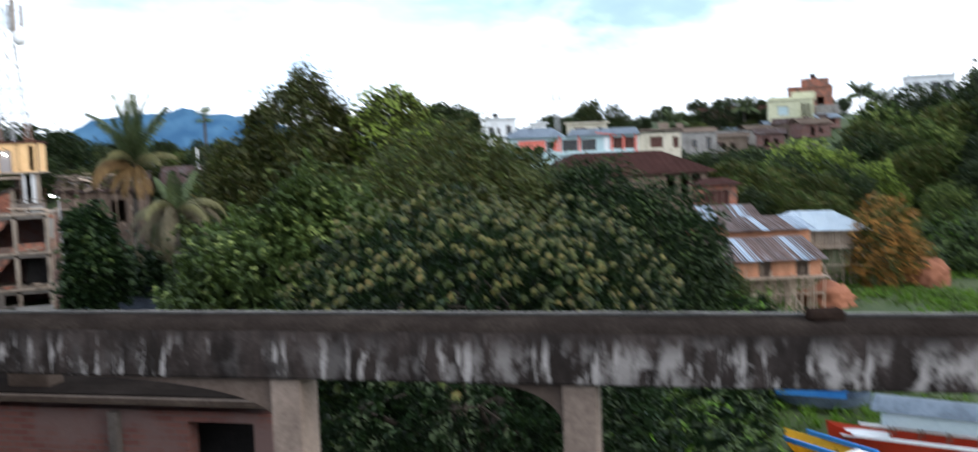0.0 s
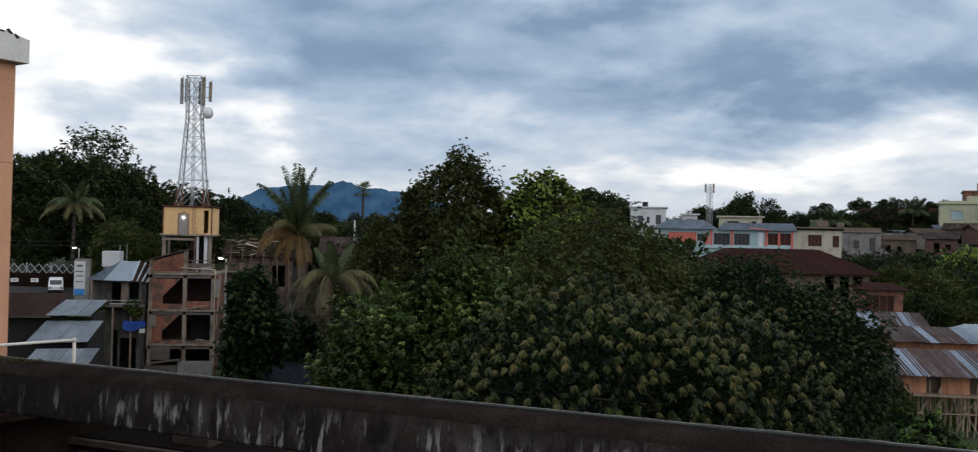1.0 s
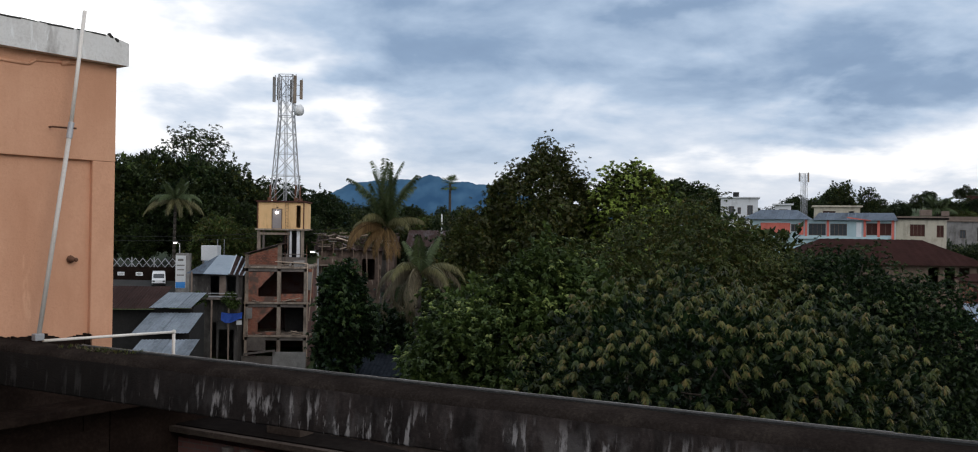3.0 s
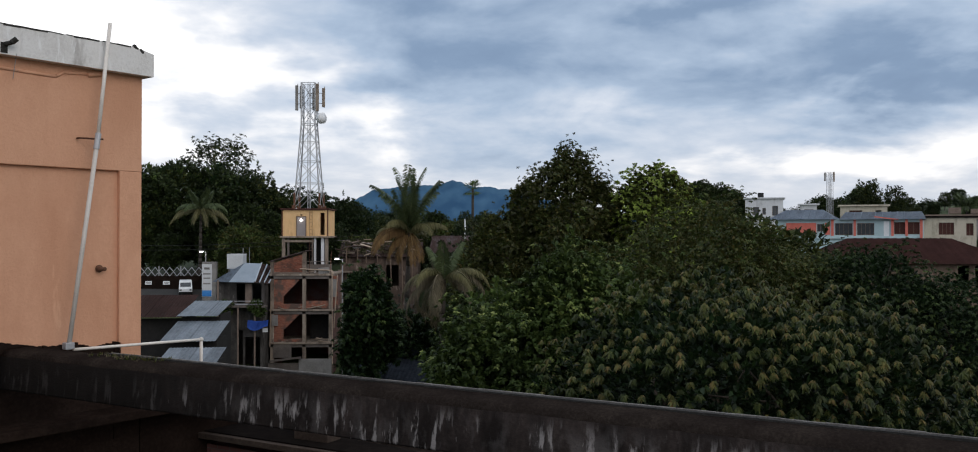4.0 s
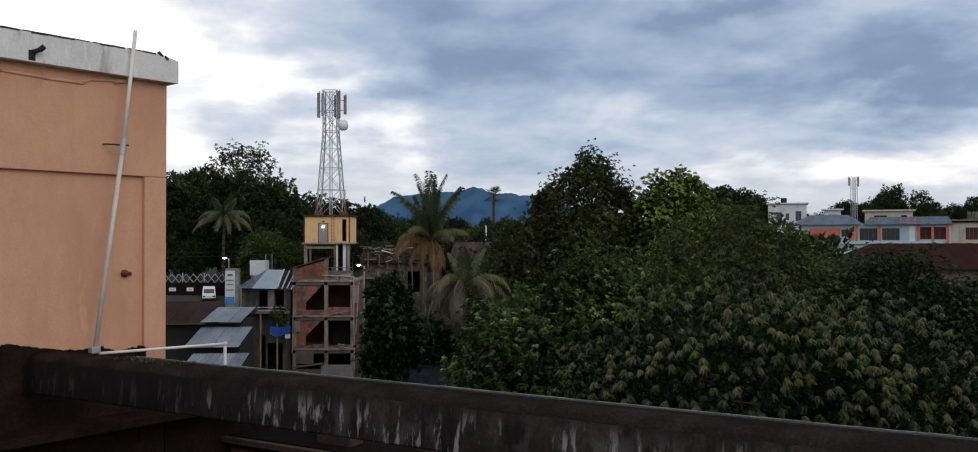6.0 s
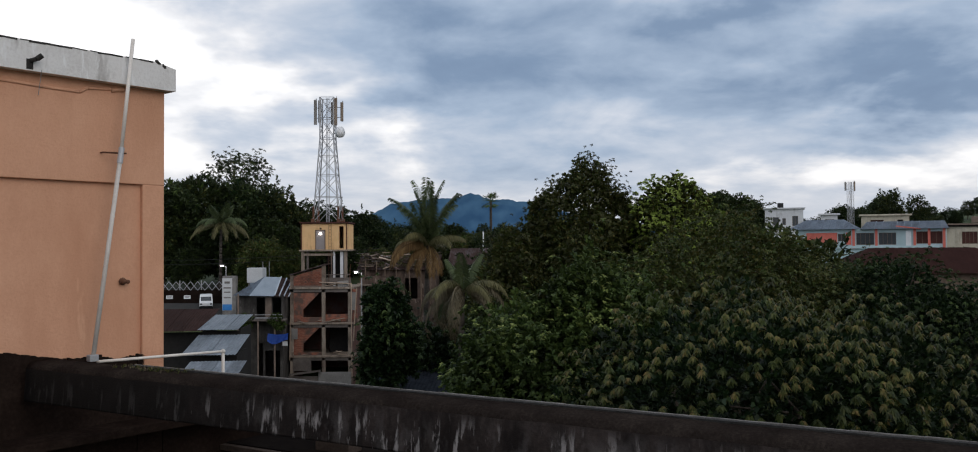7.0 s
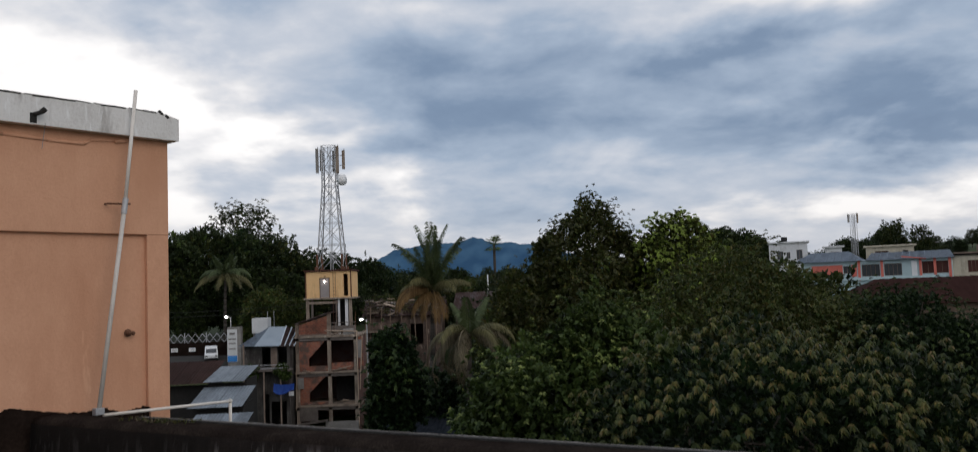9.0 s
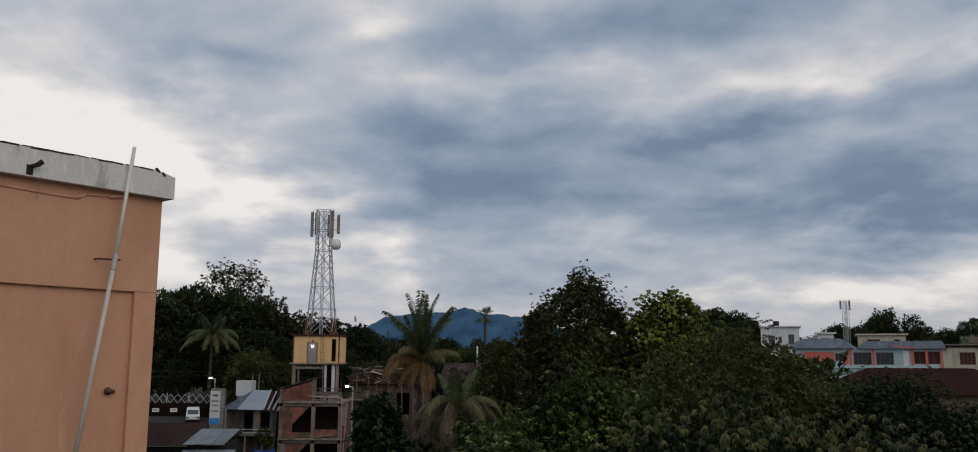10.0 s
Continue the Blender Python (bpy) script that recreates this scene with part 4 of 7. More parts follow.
def build_ledge():
    """The ledge beyond the corner that carries the rail's post, and moss at the beam's end."""
    l = thing("roof_ledge", "narrow concrete ledge at the foot of the peach wall", "ledge", hm @ Vector((0, 0, 0)), HOUSE_TURN, kind="structure")
    part("slab", box(bmesh.new(), (-1.3, -0.28, -0.42), (5.2, 0.56, 0.12), bevel=0.015), M_NEARBLACK, l)
    part("wall", box(bmesh.new(), (1.2, 0.2, -5.7), (2.4, 0.5, 10.4)), M_NEARBLACK, l)
    rnd = np.random.default_rng(5)
    n = 150
    x = rnd.uniform(-8.4, -7.15, n)
    pts = np.stack([x, rnd.uniform(0.12, 0.36, n), np.full(n, 0.478)], 1)
    keep = rnd.random(n) < np.interp(-x, [7.15, 7.6, 8.4], [0.15, 0.6, 0.3])
    pts = pts[keep]
    m = new("moss", leaf_cloud("moss", pts, np.tile([0, 0, 1.0], (len(pts), 1)), 6, 0.04, 0.010, [GREENS["grey_frond"], GREENS["olive"]], rnd, 0.8, 0.3, 0.6))
    m.matrix_basis = pose(2.75, 6.02, 11.12, 0, 0, BEAM_TURN)
    tagged(m, "dry yellowish moss tufts on the parapet's end", "moss", kind="stuff")


build_ledge()


def build_stone():
    bm = bmesh.new()
    box(bm, (0, 0, 0.04), (0.27, 0.14, 0.085), rz=8, bevel=0.025)
    bmesh.ops.subdivide_edges(bm, edges=list(bm.edges), cuts=1)
    for v in bm.verts:
        v.co += Vector((0.012, 0.012, 0.014)) * noise.noise(v.co * 14) * 1.3
    at = Vector((2.75, 6.02, 11.603)) + beam_dir * 1.83 + beam_in * 0.2
    s = part("broken_brick", bm, M_NEARBLACK, None, smooth=True, at=at, turn=(0, 0, BEAM_TURN + 12))
    tagged(s, "mould-dark broken brick lying on the parapet", "brick")


build_stone()


def build_annex():
    """The lower wing behind the beam: a dark flat roof over a brick wall with a doorway."""
    o = Vector((2.75, 6.02, 0)) + beam_in * 3.3
    a = thing("lower_wing", "lower brick wing with a dark flat roof and an open doorway", "building", o, BEAM_TURN, kind="structure")
    bm = bmesh.new()
    plan = ((-12.4, -0.3), (-4.1, -0.3), (-4.1, 0.1), (-7.3, 4.2), (-12.4, 4.2))
    lo, hi = [bm.verts.new((x, y, 9.94)) for x, y in plan], [bm.verts.new((x, y, 10.06)) for x, y in plan]
    bm.faces.new(lo[::-1]), bm.faces.new(hi)
    for i in range(5):
        bm.faces.new((lo[i], lo[(i + 1) % 5], hi[(i + 1) % 5], hi[i]))
    # this roof's shade is painted in by its near-black colour
    part("roof", bm, M_DARKROOF, a)
    part("fascia", box(bmesh.new(), (-8.25, -0.36, 10.0), (8.34, 0.1, 0.085), bevel=0.008), M_GRIMY, a, "grey-brown cement fascia")
    part("stub_column", box(bmesh.new(), (-7.75, 0.1, 10.3), (0.62, 0.3, 0.5), bevel=0.015), M_GRIMY, a, "short grimy concrete block on the roof")
    bm = pierced(bmesh.new(), 8.2, 9.85, 0.23, [(2.95, 6.6, 3.85, 9.72), (-1.0, 7.2, -0.1, 9.3)], (-8.25, -0.14, 0))
    part("wall", bm, M_BRICKWALL, a, "red brick wall with thin worn plaster")
    # near-black sheet behind the doorway, added for the shade inside
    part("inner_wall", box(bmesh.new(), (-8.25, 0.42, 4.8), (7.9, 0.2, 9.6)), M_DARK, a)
    part("end_wall", box(bmesh.new(), (-5.72, 1.95, 4.93), (0.2, 4.6, 9.86), rz=38), M_BRICKWALL, a)
    for x in (-11.6, -10.0, -8.55, -8.2, -6.3):
        part("post", box(bmesh.new(), (x, -0.3, 4.93), (0.13, 0.13, 9.82), bevel=0.01), M_CONC, a)


build_annex()


def build_near_roof():
    """The flat roof from which the place is seen."""
    r = thing("near_roof", "plain concrete flat roof of the near building", "building", (2.75, 6.02, 0), BEAM_TURN, kind="structure")
    part("body", box(bmesh.new(), (0.2, -8.4, 5.6), (17.0, 9.4, 11.2)), M_NEARBLACK, r)
    part("roof", box(bmesh.new(), (0.2, -8.4, 11.29), (17.2, 9.6, 0.17), bevel=0.02), M_CONC, r)


build_near_roof()


# ---------------------------------------------------------------- houses: shared pieces
def window_unit(parent, x0, z0, x1, z1, y, pane=None, frame_mat=None, bars=1):
    """A window set in an opening: a frame part with its pane under it."""
    w, h = x1 - x0, z1 - z0
    f = 0.06
    bm = bmesh.new()
    box(bm, (0, 0, h / 2 - f / 2), (w, 0.07, f)), box(bm, (0, 0, -h / 2 + f / 2), (w, 0.07, f))
    box(bm, (-w / 2 + f / 2, 0, 0), (f, 0.07, h - 2 * f)), box(bm, (w / 2 - f / 2, 0, 0), (f, 0.07, h - 2 * f))
    for k in range(bars):
        box(bm, (-w / 2 + w * (k + 1) / (bars + 1), 0, 0), (0.05, 0.06, h - 2 * f))
    fr = part("window", bm, frame_mat or M_WOOD, parent, at=((x0 + x1) / 2, y, (z0 + z1) / 2))
    part("pane", box(bmesh.new(), (0, 0.02, 0), (w - 2 * f, 0.012, h - 2 * f)), pane or M_GLASS, fr)
    return fr


def shell(parent, w, d, h, mat, holes, th=0.2, side_holes=(), base=0.0):
    """Four walls: the front along x at y = 0 with holes, the rest plain, and a floor inside, near-black for room shade.
    """
    part("front_wall", pierced(bmesh.new(), w, h, th, [o[:4] for o in holes], (0, th / 2, base)), mat, parent)
    bm = pierced(bmesh.new(), d - 2 * th, h, th, list(side_holes), (0, 0, 0))
    for s, nm in ((-1, "side_wall"), (1, "side_wall")):
        if s == 1 and side_holes:
            o = part(nm, bm, mat, parent, at=(s * (w / 2 - th / 2), d / 2, base), turn=(0, 0, 90))
        else:
            part(nm, box(bmesh.new(), (s * (w / 2 - th / 2), d / 2, base + h / 2), (th, d - 2 * th, h)), mat, parent)
    if not side_holes:
        bm.free()
    part("back_wall", box(bmesh.new(), (0, d - th / 2, base + h / 2), (w, th, h)), mat, parent)
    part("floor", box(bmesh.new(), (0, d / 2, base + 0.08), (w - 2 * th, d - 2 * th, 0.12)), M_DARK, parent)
    for o in holes:
        kind = o[4] if len(o) > 4 else "open"
        x0, z0, x1, z1 = o[:4]
        if kind == "open":
            continue
        window_unit(parent, x0, base + z0, x1, base + z1, th * 0.6, {"glass": M_GLASS, "shutter": M_MAROON, "teal": M_TEAL, "green": M_GREENWALL}[kind], bars=1 if x1 - x0 < 1.6 else 3)


def flat_roof(parent, w, d, h, mat, over=0.25, th=0.22, parapet=0.0):
    part("roof", box(bmesh.new(), (0, d / 2, h + th / 2 + 0.002), (w + 2 * over, d + 2 * over, th), bevel=0.02), mat, parent)
    if parapet:
        bm = bmesh.new()
        for s in (-1, 1):
            box(bm, (0, d / 2 + s * (d / 2 - 0.08), h + th + parapet / 2), (w, 0.16, parapet))
            box(bm, (s * (w / 2 - 0.08), d / 2, h + th + parapet / 2), (0.16, d - 0.33, parapet))
        part("parapet", bm, mat, parent)


def gable_roof(parent, w, d, h, rise, mat, over=0.5, hip=0.0, name="roof", ragged=0.0):
    """A two-sided sheet roof with its ridge along x; hip: how far the ridge is cut back at each end."""
    bm = bmesh.new()
    x, y0, y1 = w / 2 + over, -over, d + over
    n = max(6, int((2 * x) / 0.4))
    for side, ye in ((-1, y0), (1, y1)):
        prev = None
        for i in range(n + 1):
            u = -x + 2 * x * i / n
            cut = 1.0 if not hip else min(1.0, (x - abs(u)) / hip)
            dz = 0.035 * (i % 2)
            e = random.Random(i + 7).uniform(-ragged, ragged)
            yr = d / 2 + (ye - d / 2) * (1 - cut)
            a, b_ = bm.verts.new((u, yr, h + rise * cut + dz)), bm.verts.new((u, ye + side * e, h + dz - 0.1))
            if prev and (a.co - b_.co).length > 0.05:
                bm.faces.new((prev[0], prev[1], b_, a))
            prev = (a, b_)
    if hip:
        for s in (-1, 1):
            bm.faces.new([bm.verts.new((s * x, y0, h - 0.1)), bm.verts.new((s * x, y1, h - 0.1)), bm.verts.new((s * (x - hip), d / 2, h + rise))])
    bmesh.ops.solidify(bm, geom=list(bm.faces), thickness=0.03)
    part(name, bm, mat, parent)
    if not hip:
        for s in (-1, 1):
            bm = bmesh.new()
            vs = [bm.verts.new((s * (w / 2 - 0.1), yy, zz)) for yy, zz in ((0.02, h), (d - 0.02, h), (d / 2, h + rise * 0.9))]
            bm.faces.new(vs)
            bmesh.ops.solidify(bm, geom=list(bm.faces), thickness=0.1)
            part("gable", bm, M_WOOD, parent)


# ---------------------------------------------------------------- the unfinished brick house and its mast
def build_unfinished():
    h = thing("unfinished_house", "unfinished brick and concrete frame house with open floors", "house", (-14.4, 73.9, 1.2))
    W, D = 5.2, 5.0
    xs = (-2.55, 0.1, 2.3)
    for yy in (0.0, D):
        for x in xs:
            top = 10.3 if (x == 0.1 and yy == 0) else 9.5 if (x == -2.55 and yy == 0) else 8.6
            part("column", box(bmesh.new(), (x, yy, top / 2), (0.3, 0.3, top), bevel=0.02), M_PALECOL, h, "dusty tan concrete column")
    for z in (2.7, 5.45, 8.4):
        part("floor_slab", box(bmesh.new(), (-0.1, D / 2, z), (5.35, D + 0.5, 0.16), bevel=0.02), M_PALECOL, h)
        part("edge_beam", box(bmesh.new(), (-0.1, -0.02, z - 0.22), (5.2, 0.26, 0.26), bevel=0.02), M_CONC, h)
    y = 0.04
    # brick infill, left bay: stepped stair wall; right bay: low parapets
    for z0, z1 in ((5.55, 8.0), (2.8, 5.1)):
        hgt = z1 - z0
        sill = 0.42 if z0 > 5 else 0.22
        bm = prism(bmesh.new(), ((-2.4, z0), (-0.05, z0), (-0.05, z0 + sill), (-1.62, z0 + sill), (-1.62, z0 + hgt * 0.42), (-0.35, z1 - 0.08), (-0.35, z1), (-2.4, z1)), y - 0.12, y + 0.04)
        part("stair_wall", bm, M_BRICKFACE, h, "bare brick infill stepped along a stair")
    part("low_wall", box(bmesh.new(), (1.2, y, 5.88), (1.9, 0.12, 0.66)), M_BRICKFACE, h)
    part("low_wall", box(bmesh.new(), (2.7, y + 0.1, 6.9), (0.35, 0.5, 2.8)), M_BRICKFACE, h)
    # near-black panel set back in the open bay, standing in for its shade
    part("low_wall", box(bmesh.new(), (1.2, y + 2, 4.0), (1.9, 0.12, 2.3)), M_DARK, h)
    part("back_wall", box(bmesh.new(), (-0.1, D - 0.3, 4.2), (5.0, 0.12, 8.2)), M_BRICKWALL, h)
    part("side_wall", box(bmesh.new(), (-2.5, D / 2, 4.2), (0.12, D - 0.8, 8.2)), M_BRICKWALL, h)
    part("side_wall", box(bmesh.new(), (2.35, D / 2, 4.2), (0.12, D - 0.8, 8.2)), M_BRICKWALL, h)
    # ground floor walls
    part("plinth_wall", boxes(((-1.7, -0.1, 2.05), (1.5, 0.2, 1.1))), M_CONC, h)
    part("plinth_wall", box(bmesh.new(), (1.1, -0.5, 0.4), (2.7, 0.2, 2.1)), M_GREY, h, "pale cement yard wall")
    part("plinth_wall", box(bmesh.new(), (-1.55, -0.5, 0.2), (2.5, 0.2, 1.8)), M_CONC, h)
    part("loose_beam", box(bmesh.new(), (-1.3, -0.8, 1.45), (2.6, 0.22, 0.14), tilt=(0, -7, 0)), M_CONC, h)
    # top storey: brick panel under a sloping tin roof
    bm = bmesh.new()
    prism(bm, ((-2.4, 8.5), (-0.05, 8.5), (-0.05, 10.1), (-2.4, 9.4)), -0.12, 0.02)
    part("brick_panel", bm, M_BRICKFACE, h, "red honeycomb brick panel")
    # honeycomb courses: bricks proud of the panel with gaps between
    me = mesh_of("brick", box(bmesh.new(), (0, 0, 0), (0.17, 0.1, 0.075)), M_BRICK)
    for r in range(9):
        for k in range(9):
            x, z = -2.28 + 0.25 * k + 0.125 * (r % 2), 8.68 + 0.125 * r
            if z < 9.32 + 0.29 * (x + 2.4) and x < -0.12:
                share("brick", me, h, (x, -0.13, z))
    part("brick_coping", box(bmesh.new(), (-1.22, -0.1, 8.56), (2.3, 0.22, 0.1)), M_COLUMN, h)
    part("lean_roof", box(bmesh.new(), (-1.25, 1.6, 9.95), (3.1, 3.9, 0.07), tilt=(0, -16.5, 0)), M_TINRUST, h)
    part("stair_rail", boxes(((1.2, 0.4, 9.0), (2.2, 0.08, 0.5)), ((1.2, 0.2, 9.5), (2.2, 0.05, 0.06)), ((0.6, 0.2, 9.1), (0.05, 0.05, 0.9)), ((1.8, 0.2, 9.1), (0.05, 0.05, 0.9))), M_CONC, h)
    # rubble, planks and poles left about the open floors
    rnd = random.Random(2)
    for z in (2.78, 5.53, 8.48):
        for k in range(7):
            x, w = rnd.uniform(-2.2, 2.1), rnd.uniform(0.4, 1.3)
            part("plank", box(bmesh.new(), (x, rnd.uniform(-0.2, 0.3), z + rnd.uniform(0.05, 0.25)), (w, 0.12, 0.05), tilt=(0, rnd.uniform(-14, 14), rnd.uniform(-25, 25))), rnd.choice((M_WOOD, M_PALECOL, M_BAMBOO)), h)
    for x0, z0, x1, z1 in ((2.5, 1.0, 2.45, 8.8), (2.62, 4.0, 2.9, 8.4), (-2.7, 2.4, -2.62, 6.2), (0.5, 5.6, 1.9, 5.9), (-0.2, 8.9, 2.5, 8.75)):
        part("pole", rod(bmesh.new(), (x0, -0.32, z0), (x1, -0.3, z1), 0.045, n=6), M_BAMBOO, h)
    for x, z, w, hh in ((2.62, 7.3, 0.42, 1.5), (-2.3, 4.6, 0.5, 0.9), (1.75, 8.75, 0.9, 0.5)):
        part("patch_sheet", box(bmesh.new(), (x, -0.22, z), (w, 0.03, hh), tilt=(0, rnd.uniform(-6, 6), 0)), rnd.choice((M_TINRUST, M_GREY)), h)
    for k in range(5):
        x = rnd.uniform(-0.1, 2.3)
        part("rebar", rod(bmesh.new(), (x, 0, 8.4), (x + rnd.uniform(-0.1, 0.1), 0, 9.2 + rnd.random() * 1.2), 0.02, n=5), M_RUST, h)
    return h


build_unfinished()


def build_cabin():
    h = thing("roof_cabin", "small yellow rooftop cabin with a grey door on stub columns", "cabin", (-14.66, 76.0, 9.66))
    for x, w, m in ((-1.85, 0.28, M_PALECOL), (-1.45, 0.16, M_CONC), (0.62, 0.1, M_CONC), (0.84, 0.16, M_WHITE), (1.5, 0.26, M_WHITE), (1.84, 0.24, M_PALECOL)):
        part("column", box(bmesh.new(), (x, 0.15, 1.5), (w, 0.26, 3.0), bevel=0.012), m, h)
    # near-black block: shade between the stub columns, put in as colour
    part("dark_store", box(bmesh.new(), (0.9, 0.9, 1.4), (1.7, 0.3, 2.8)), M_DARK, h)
    part("store_wall", box(bmesh.new(), (1.62, 0.45, 1.4), (0.42, 0.2, 2.8)), M_GREY, h, "pale cement store wall")
    part("cross_beam", box(bmesh.new(), (-0.5, 0.1, 2.72), (2.6, 0.2, 0.2), bevel=0.02), M_PALECOL, h)
    part("floor_slab", box(bmesh.new(), (0.0, 1.7, 3.08), (4.25, 3.8, 0.14), bevel=0.02), M_PALECOL, h)
    part("front_wall", pierced(bmesh.new(), 3.95, 2.25, 0.2, [(1.30, 0.1, 1.68, 2.0)], (0, 0.1, 3.15)), M_YELLOW, h)
    for x in (-1.875, 1.875):
        part("side_wall", box(bmesh.new(), (x, 1.75, 4.27), (0.2, 3.1, 2.25)), M_YELLOW, h)
    part("back_wall", box(bmesh.new(), (0, 3.4, 4.27), (3.95, 0.2, 2.25)), M_YELLOW, h)
    for x in (-1.95, 1.95):
        part("corner_strip", box(bmesh.new(), (x, -0.02, 4.27), (0.1, 0.06, 2.25)), M_RUST, h, "rust-stained corner strip")
    part("roof", box(bmesh.new(), (0, 1.75, 5.47), (4.2, 3.9, 0.12), bevel=0.02), M_MAROON, h, "rusty red roof rim")
    d = part("door", box(bmesh.new(), (-0.32, -0.03, 3.98), (0.72, 0.05, 1.62), bevel=0.01), M_DOOR, h, "grey sheet-metal door")
    part("door_frame", boxes(((-0.72, -0.03, 3.98), (0.07, 0.07, 1.7)), ((0.08, -0.03, 3.98), (0.07, 0.07, 1.7)), ((-0.32, -0.03, 4.83), (0.86, 0.07, 0.07))), M_WOOD, h)
    part("bulkhead_lamp", box(bmesh.new(), (-0.32, -0.09, 4.52), (0.15, 0.09, 0.1), bevel=0.03), M_LAMP, d, "small lit bulkhead lamp")
    part("wall_vent", box(bmesh.new(), (-0.3, -0.02, 4.98), (0.14, 0.05, 0.1)), M_DARK, h)
    bm = bmesh.new()
    for x in (0.42, 0.64):
        rod(bm, (x, -0.12, 1.3), (x, -0.12, 5.5), 0.014, n=5)
    for k in range(13):
        rod(bm, (0.42, -0.12, 1.6 + 0.3 * k), (0.64, -0.12, 1.6 + 0.3 * k), 0.011, n=5)
    part("ladder", bm, M_RUST, h, "thin rusty iron ladder")
    return h


build_cabin()


def build_mast(name, label, at, base_w, top_w, h, waist, panels, dish, r=0.06):
    """A four-legged lattice mast: tapering legs to the waist, then a straight head with aerials."""
    t = thing(name, label, "radio mast", at)

    def half(z):
        return (base_w + (top_w - base_w) * min(1.0, z / waist)) / 2

    levels = [0.0, 0.3, 0.56, 0.79, 1.0]
    levels = [l * waist for l in levels] + [waist + (h - waist) * k / 2 for k in range(1, 3)]
    for sx, sy in ((-1, -1), (1, -1), (1, 1), (-1, 1)):
        bm = bmesh.new()
        for a, b in ((0, waist), (waist, h)):
            rod(bm, (sx * half(a), sy * half(a), a), (sx * half(b), sy * half(b), b), r, n=6)
        part("leg", bm, M_STEEL, t)
        part("foot", boxes(((sx * half(0), sy * half(0), 0.1), (0.3, 0.3, 0.36)), ((sx * half(0.7) , sy * half(0.7), 0.8), (0.15, 0.15, 1.1))), M_RUST, t, "rust-red mast foot")
    corners = ((-1, -1), (1, -1), (1, 1), (-1, 1))
    for i, (a, b) in enumerate(zip(levels, levels[1:])):
        for c, d in zip(corners, corners[1:] + corners[:1]):
            pa, pb = Vector((c[0] * half(a), c[1] * half(a), a)), Vector((d[0] * half(b), d[1] * half(b), b))
            pc, pd = Vector((d[0] * half(a), d[1] * half(a), a)), Vector((c[0] * half(b), c[1] * half(b), b))
            for e, f in ((pa, pb), (pc, pd), (pd, pb)):
                part("brace", rod(bmesh.new(), e, f, r * 0.45, n=5), M_STEEL, t)
    bm = bmesh.new()
    for x in (-0.12, 0.0, 0.12):
        rod(bm, (x, -0.1, 0), (x, -0.1, h), 0.03, n=5)
    part("cable_ladder", bm, M_STEEL, t)
    for x, y, z, ph, tilt in panels:
        p = part("panel_antenna", box(bmesh.new(), (0, 0, 0), (0.26, 0.16, ph), bevel=0.04), M_PALECOL if x > 0.5 else M_GREY, t, at=(x, y, z), turn=(0, tilt, 0))
        bm = rod(bmesh.new(), (0.05, 0.14, -ph / 2), (0.05, 0.14, ph / 2 + 0.15), 0.04, n=6)
        rod(bm, (0.05, 0.14, 0.4), (-x * 0.45, 0.2 - y, 0.4), 0.03, n=5), rod(bm, (0.05, 0.14, -0.5), (-x * 0.45, 0.2 - y, -0.5), 0.03, n=5)
        part("bracket", bm, M_STEEL, p)
    if dish:
        x, y, z, dr = dish
        bm = bmesh.new()
        bmesh.ops.create_cone(bm, cap_ends=True, segments=24, radius1=dr, radius2=dr, depth=dr * 0.9, matrix=Matrix.Rotation(radians(58), 4, "Z") @ Matrix.Rotation(radians(90), 4, "X"))
        bmesh.ops.bevel(bm, geom=[e for e in bm.edges if e.calc_face_angle(0) > 1], offset=0.05, segments=2, affect="EDGES")
        d = part("dish", bm, M_PAINTWHITE, t, "round white microwave dish", True, at=(x, y, z))
        part("dish_arm", rod(bmesh.new(), (0, 0, 0), (-x + 0.4, -y, -0.1), 0.05, n=6), M_STEEL, d)
    return t


build_mast("radio_mast", "lattice steel radio mast with panel aerials and a dish", (-14.62, 77.7, 15.22), 2.25, 1.2, 11.0, 7.4,
           [(-1.05, -0.3, 9.7, 2.2, 0), (-0.85, 0.6, 9.9, 2.0, 0), (0.8, -0.6, 9.7, 2.4, 0), (1.2, 0.2, 9.8, 1.7, 0), (0.2, 1.0, 9.8, 2.0, 0)], (1.15, -0.5, 7.9, 0.48))
build_mast("radio_mast", "slender far lattice radio mast", (59.0, 146, ground_z(62, 146)), 1.3, 0.8, 23.2 - ground_z(62, 146), 6.0,
           [(-0.8, 0, 22.5 - ground_z(62, 146), 1.4, 0), (0.7, 0, 22.5 - ground_z(62, 146), 1.6, 0)], None, 0.028)


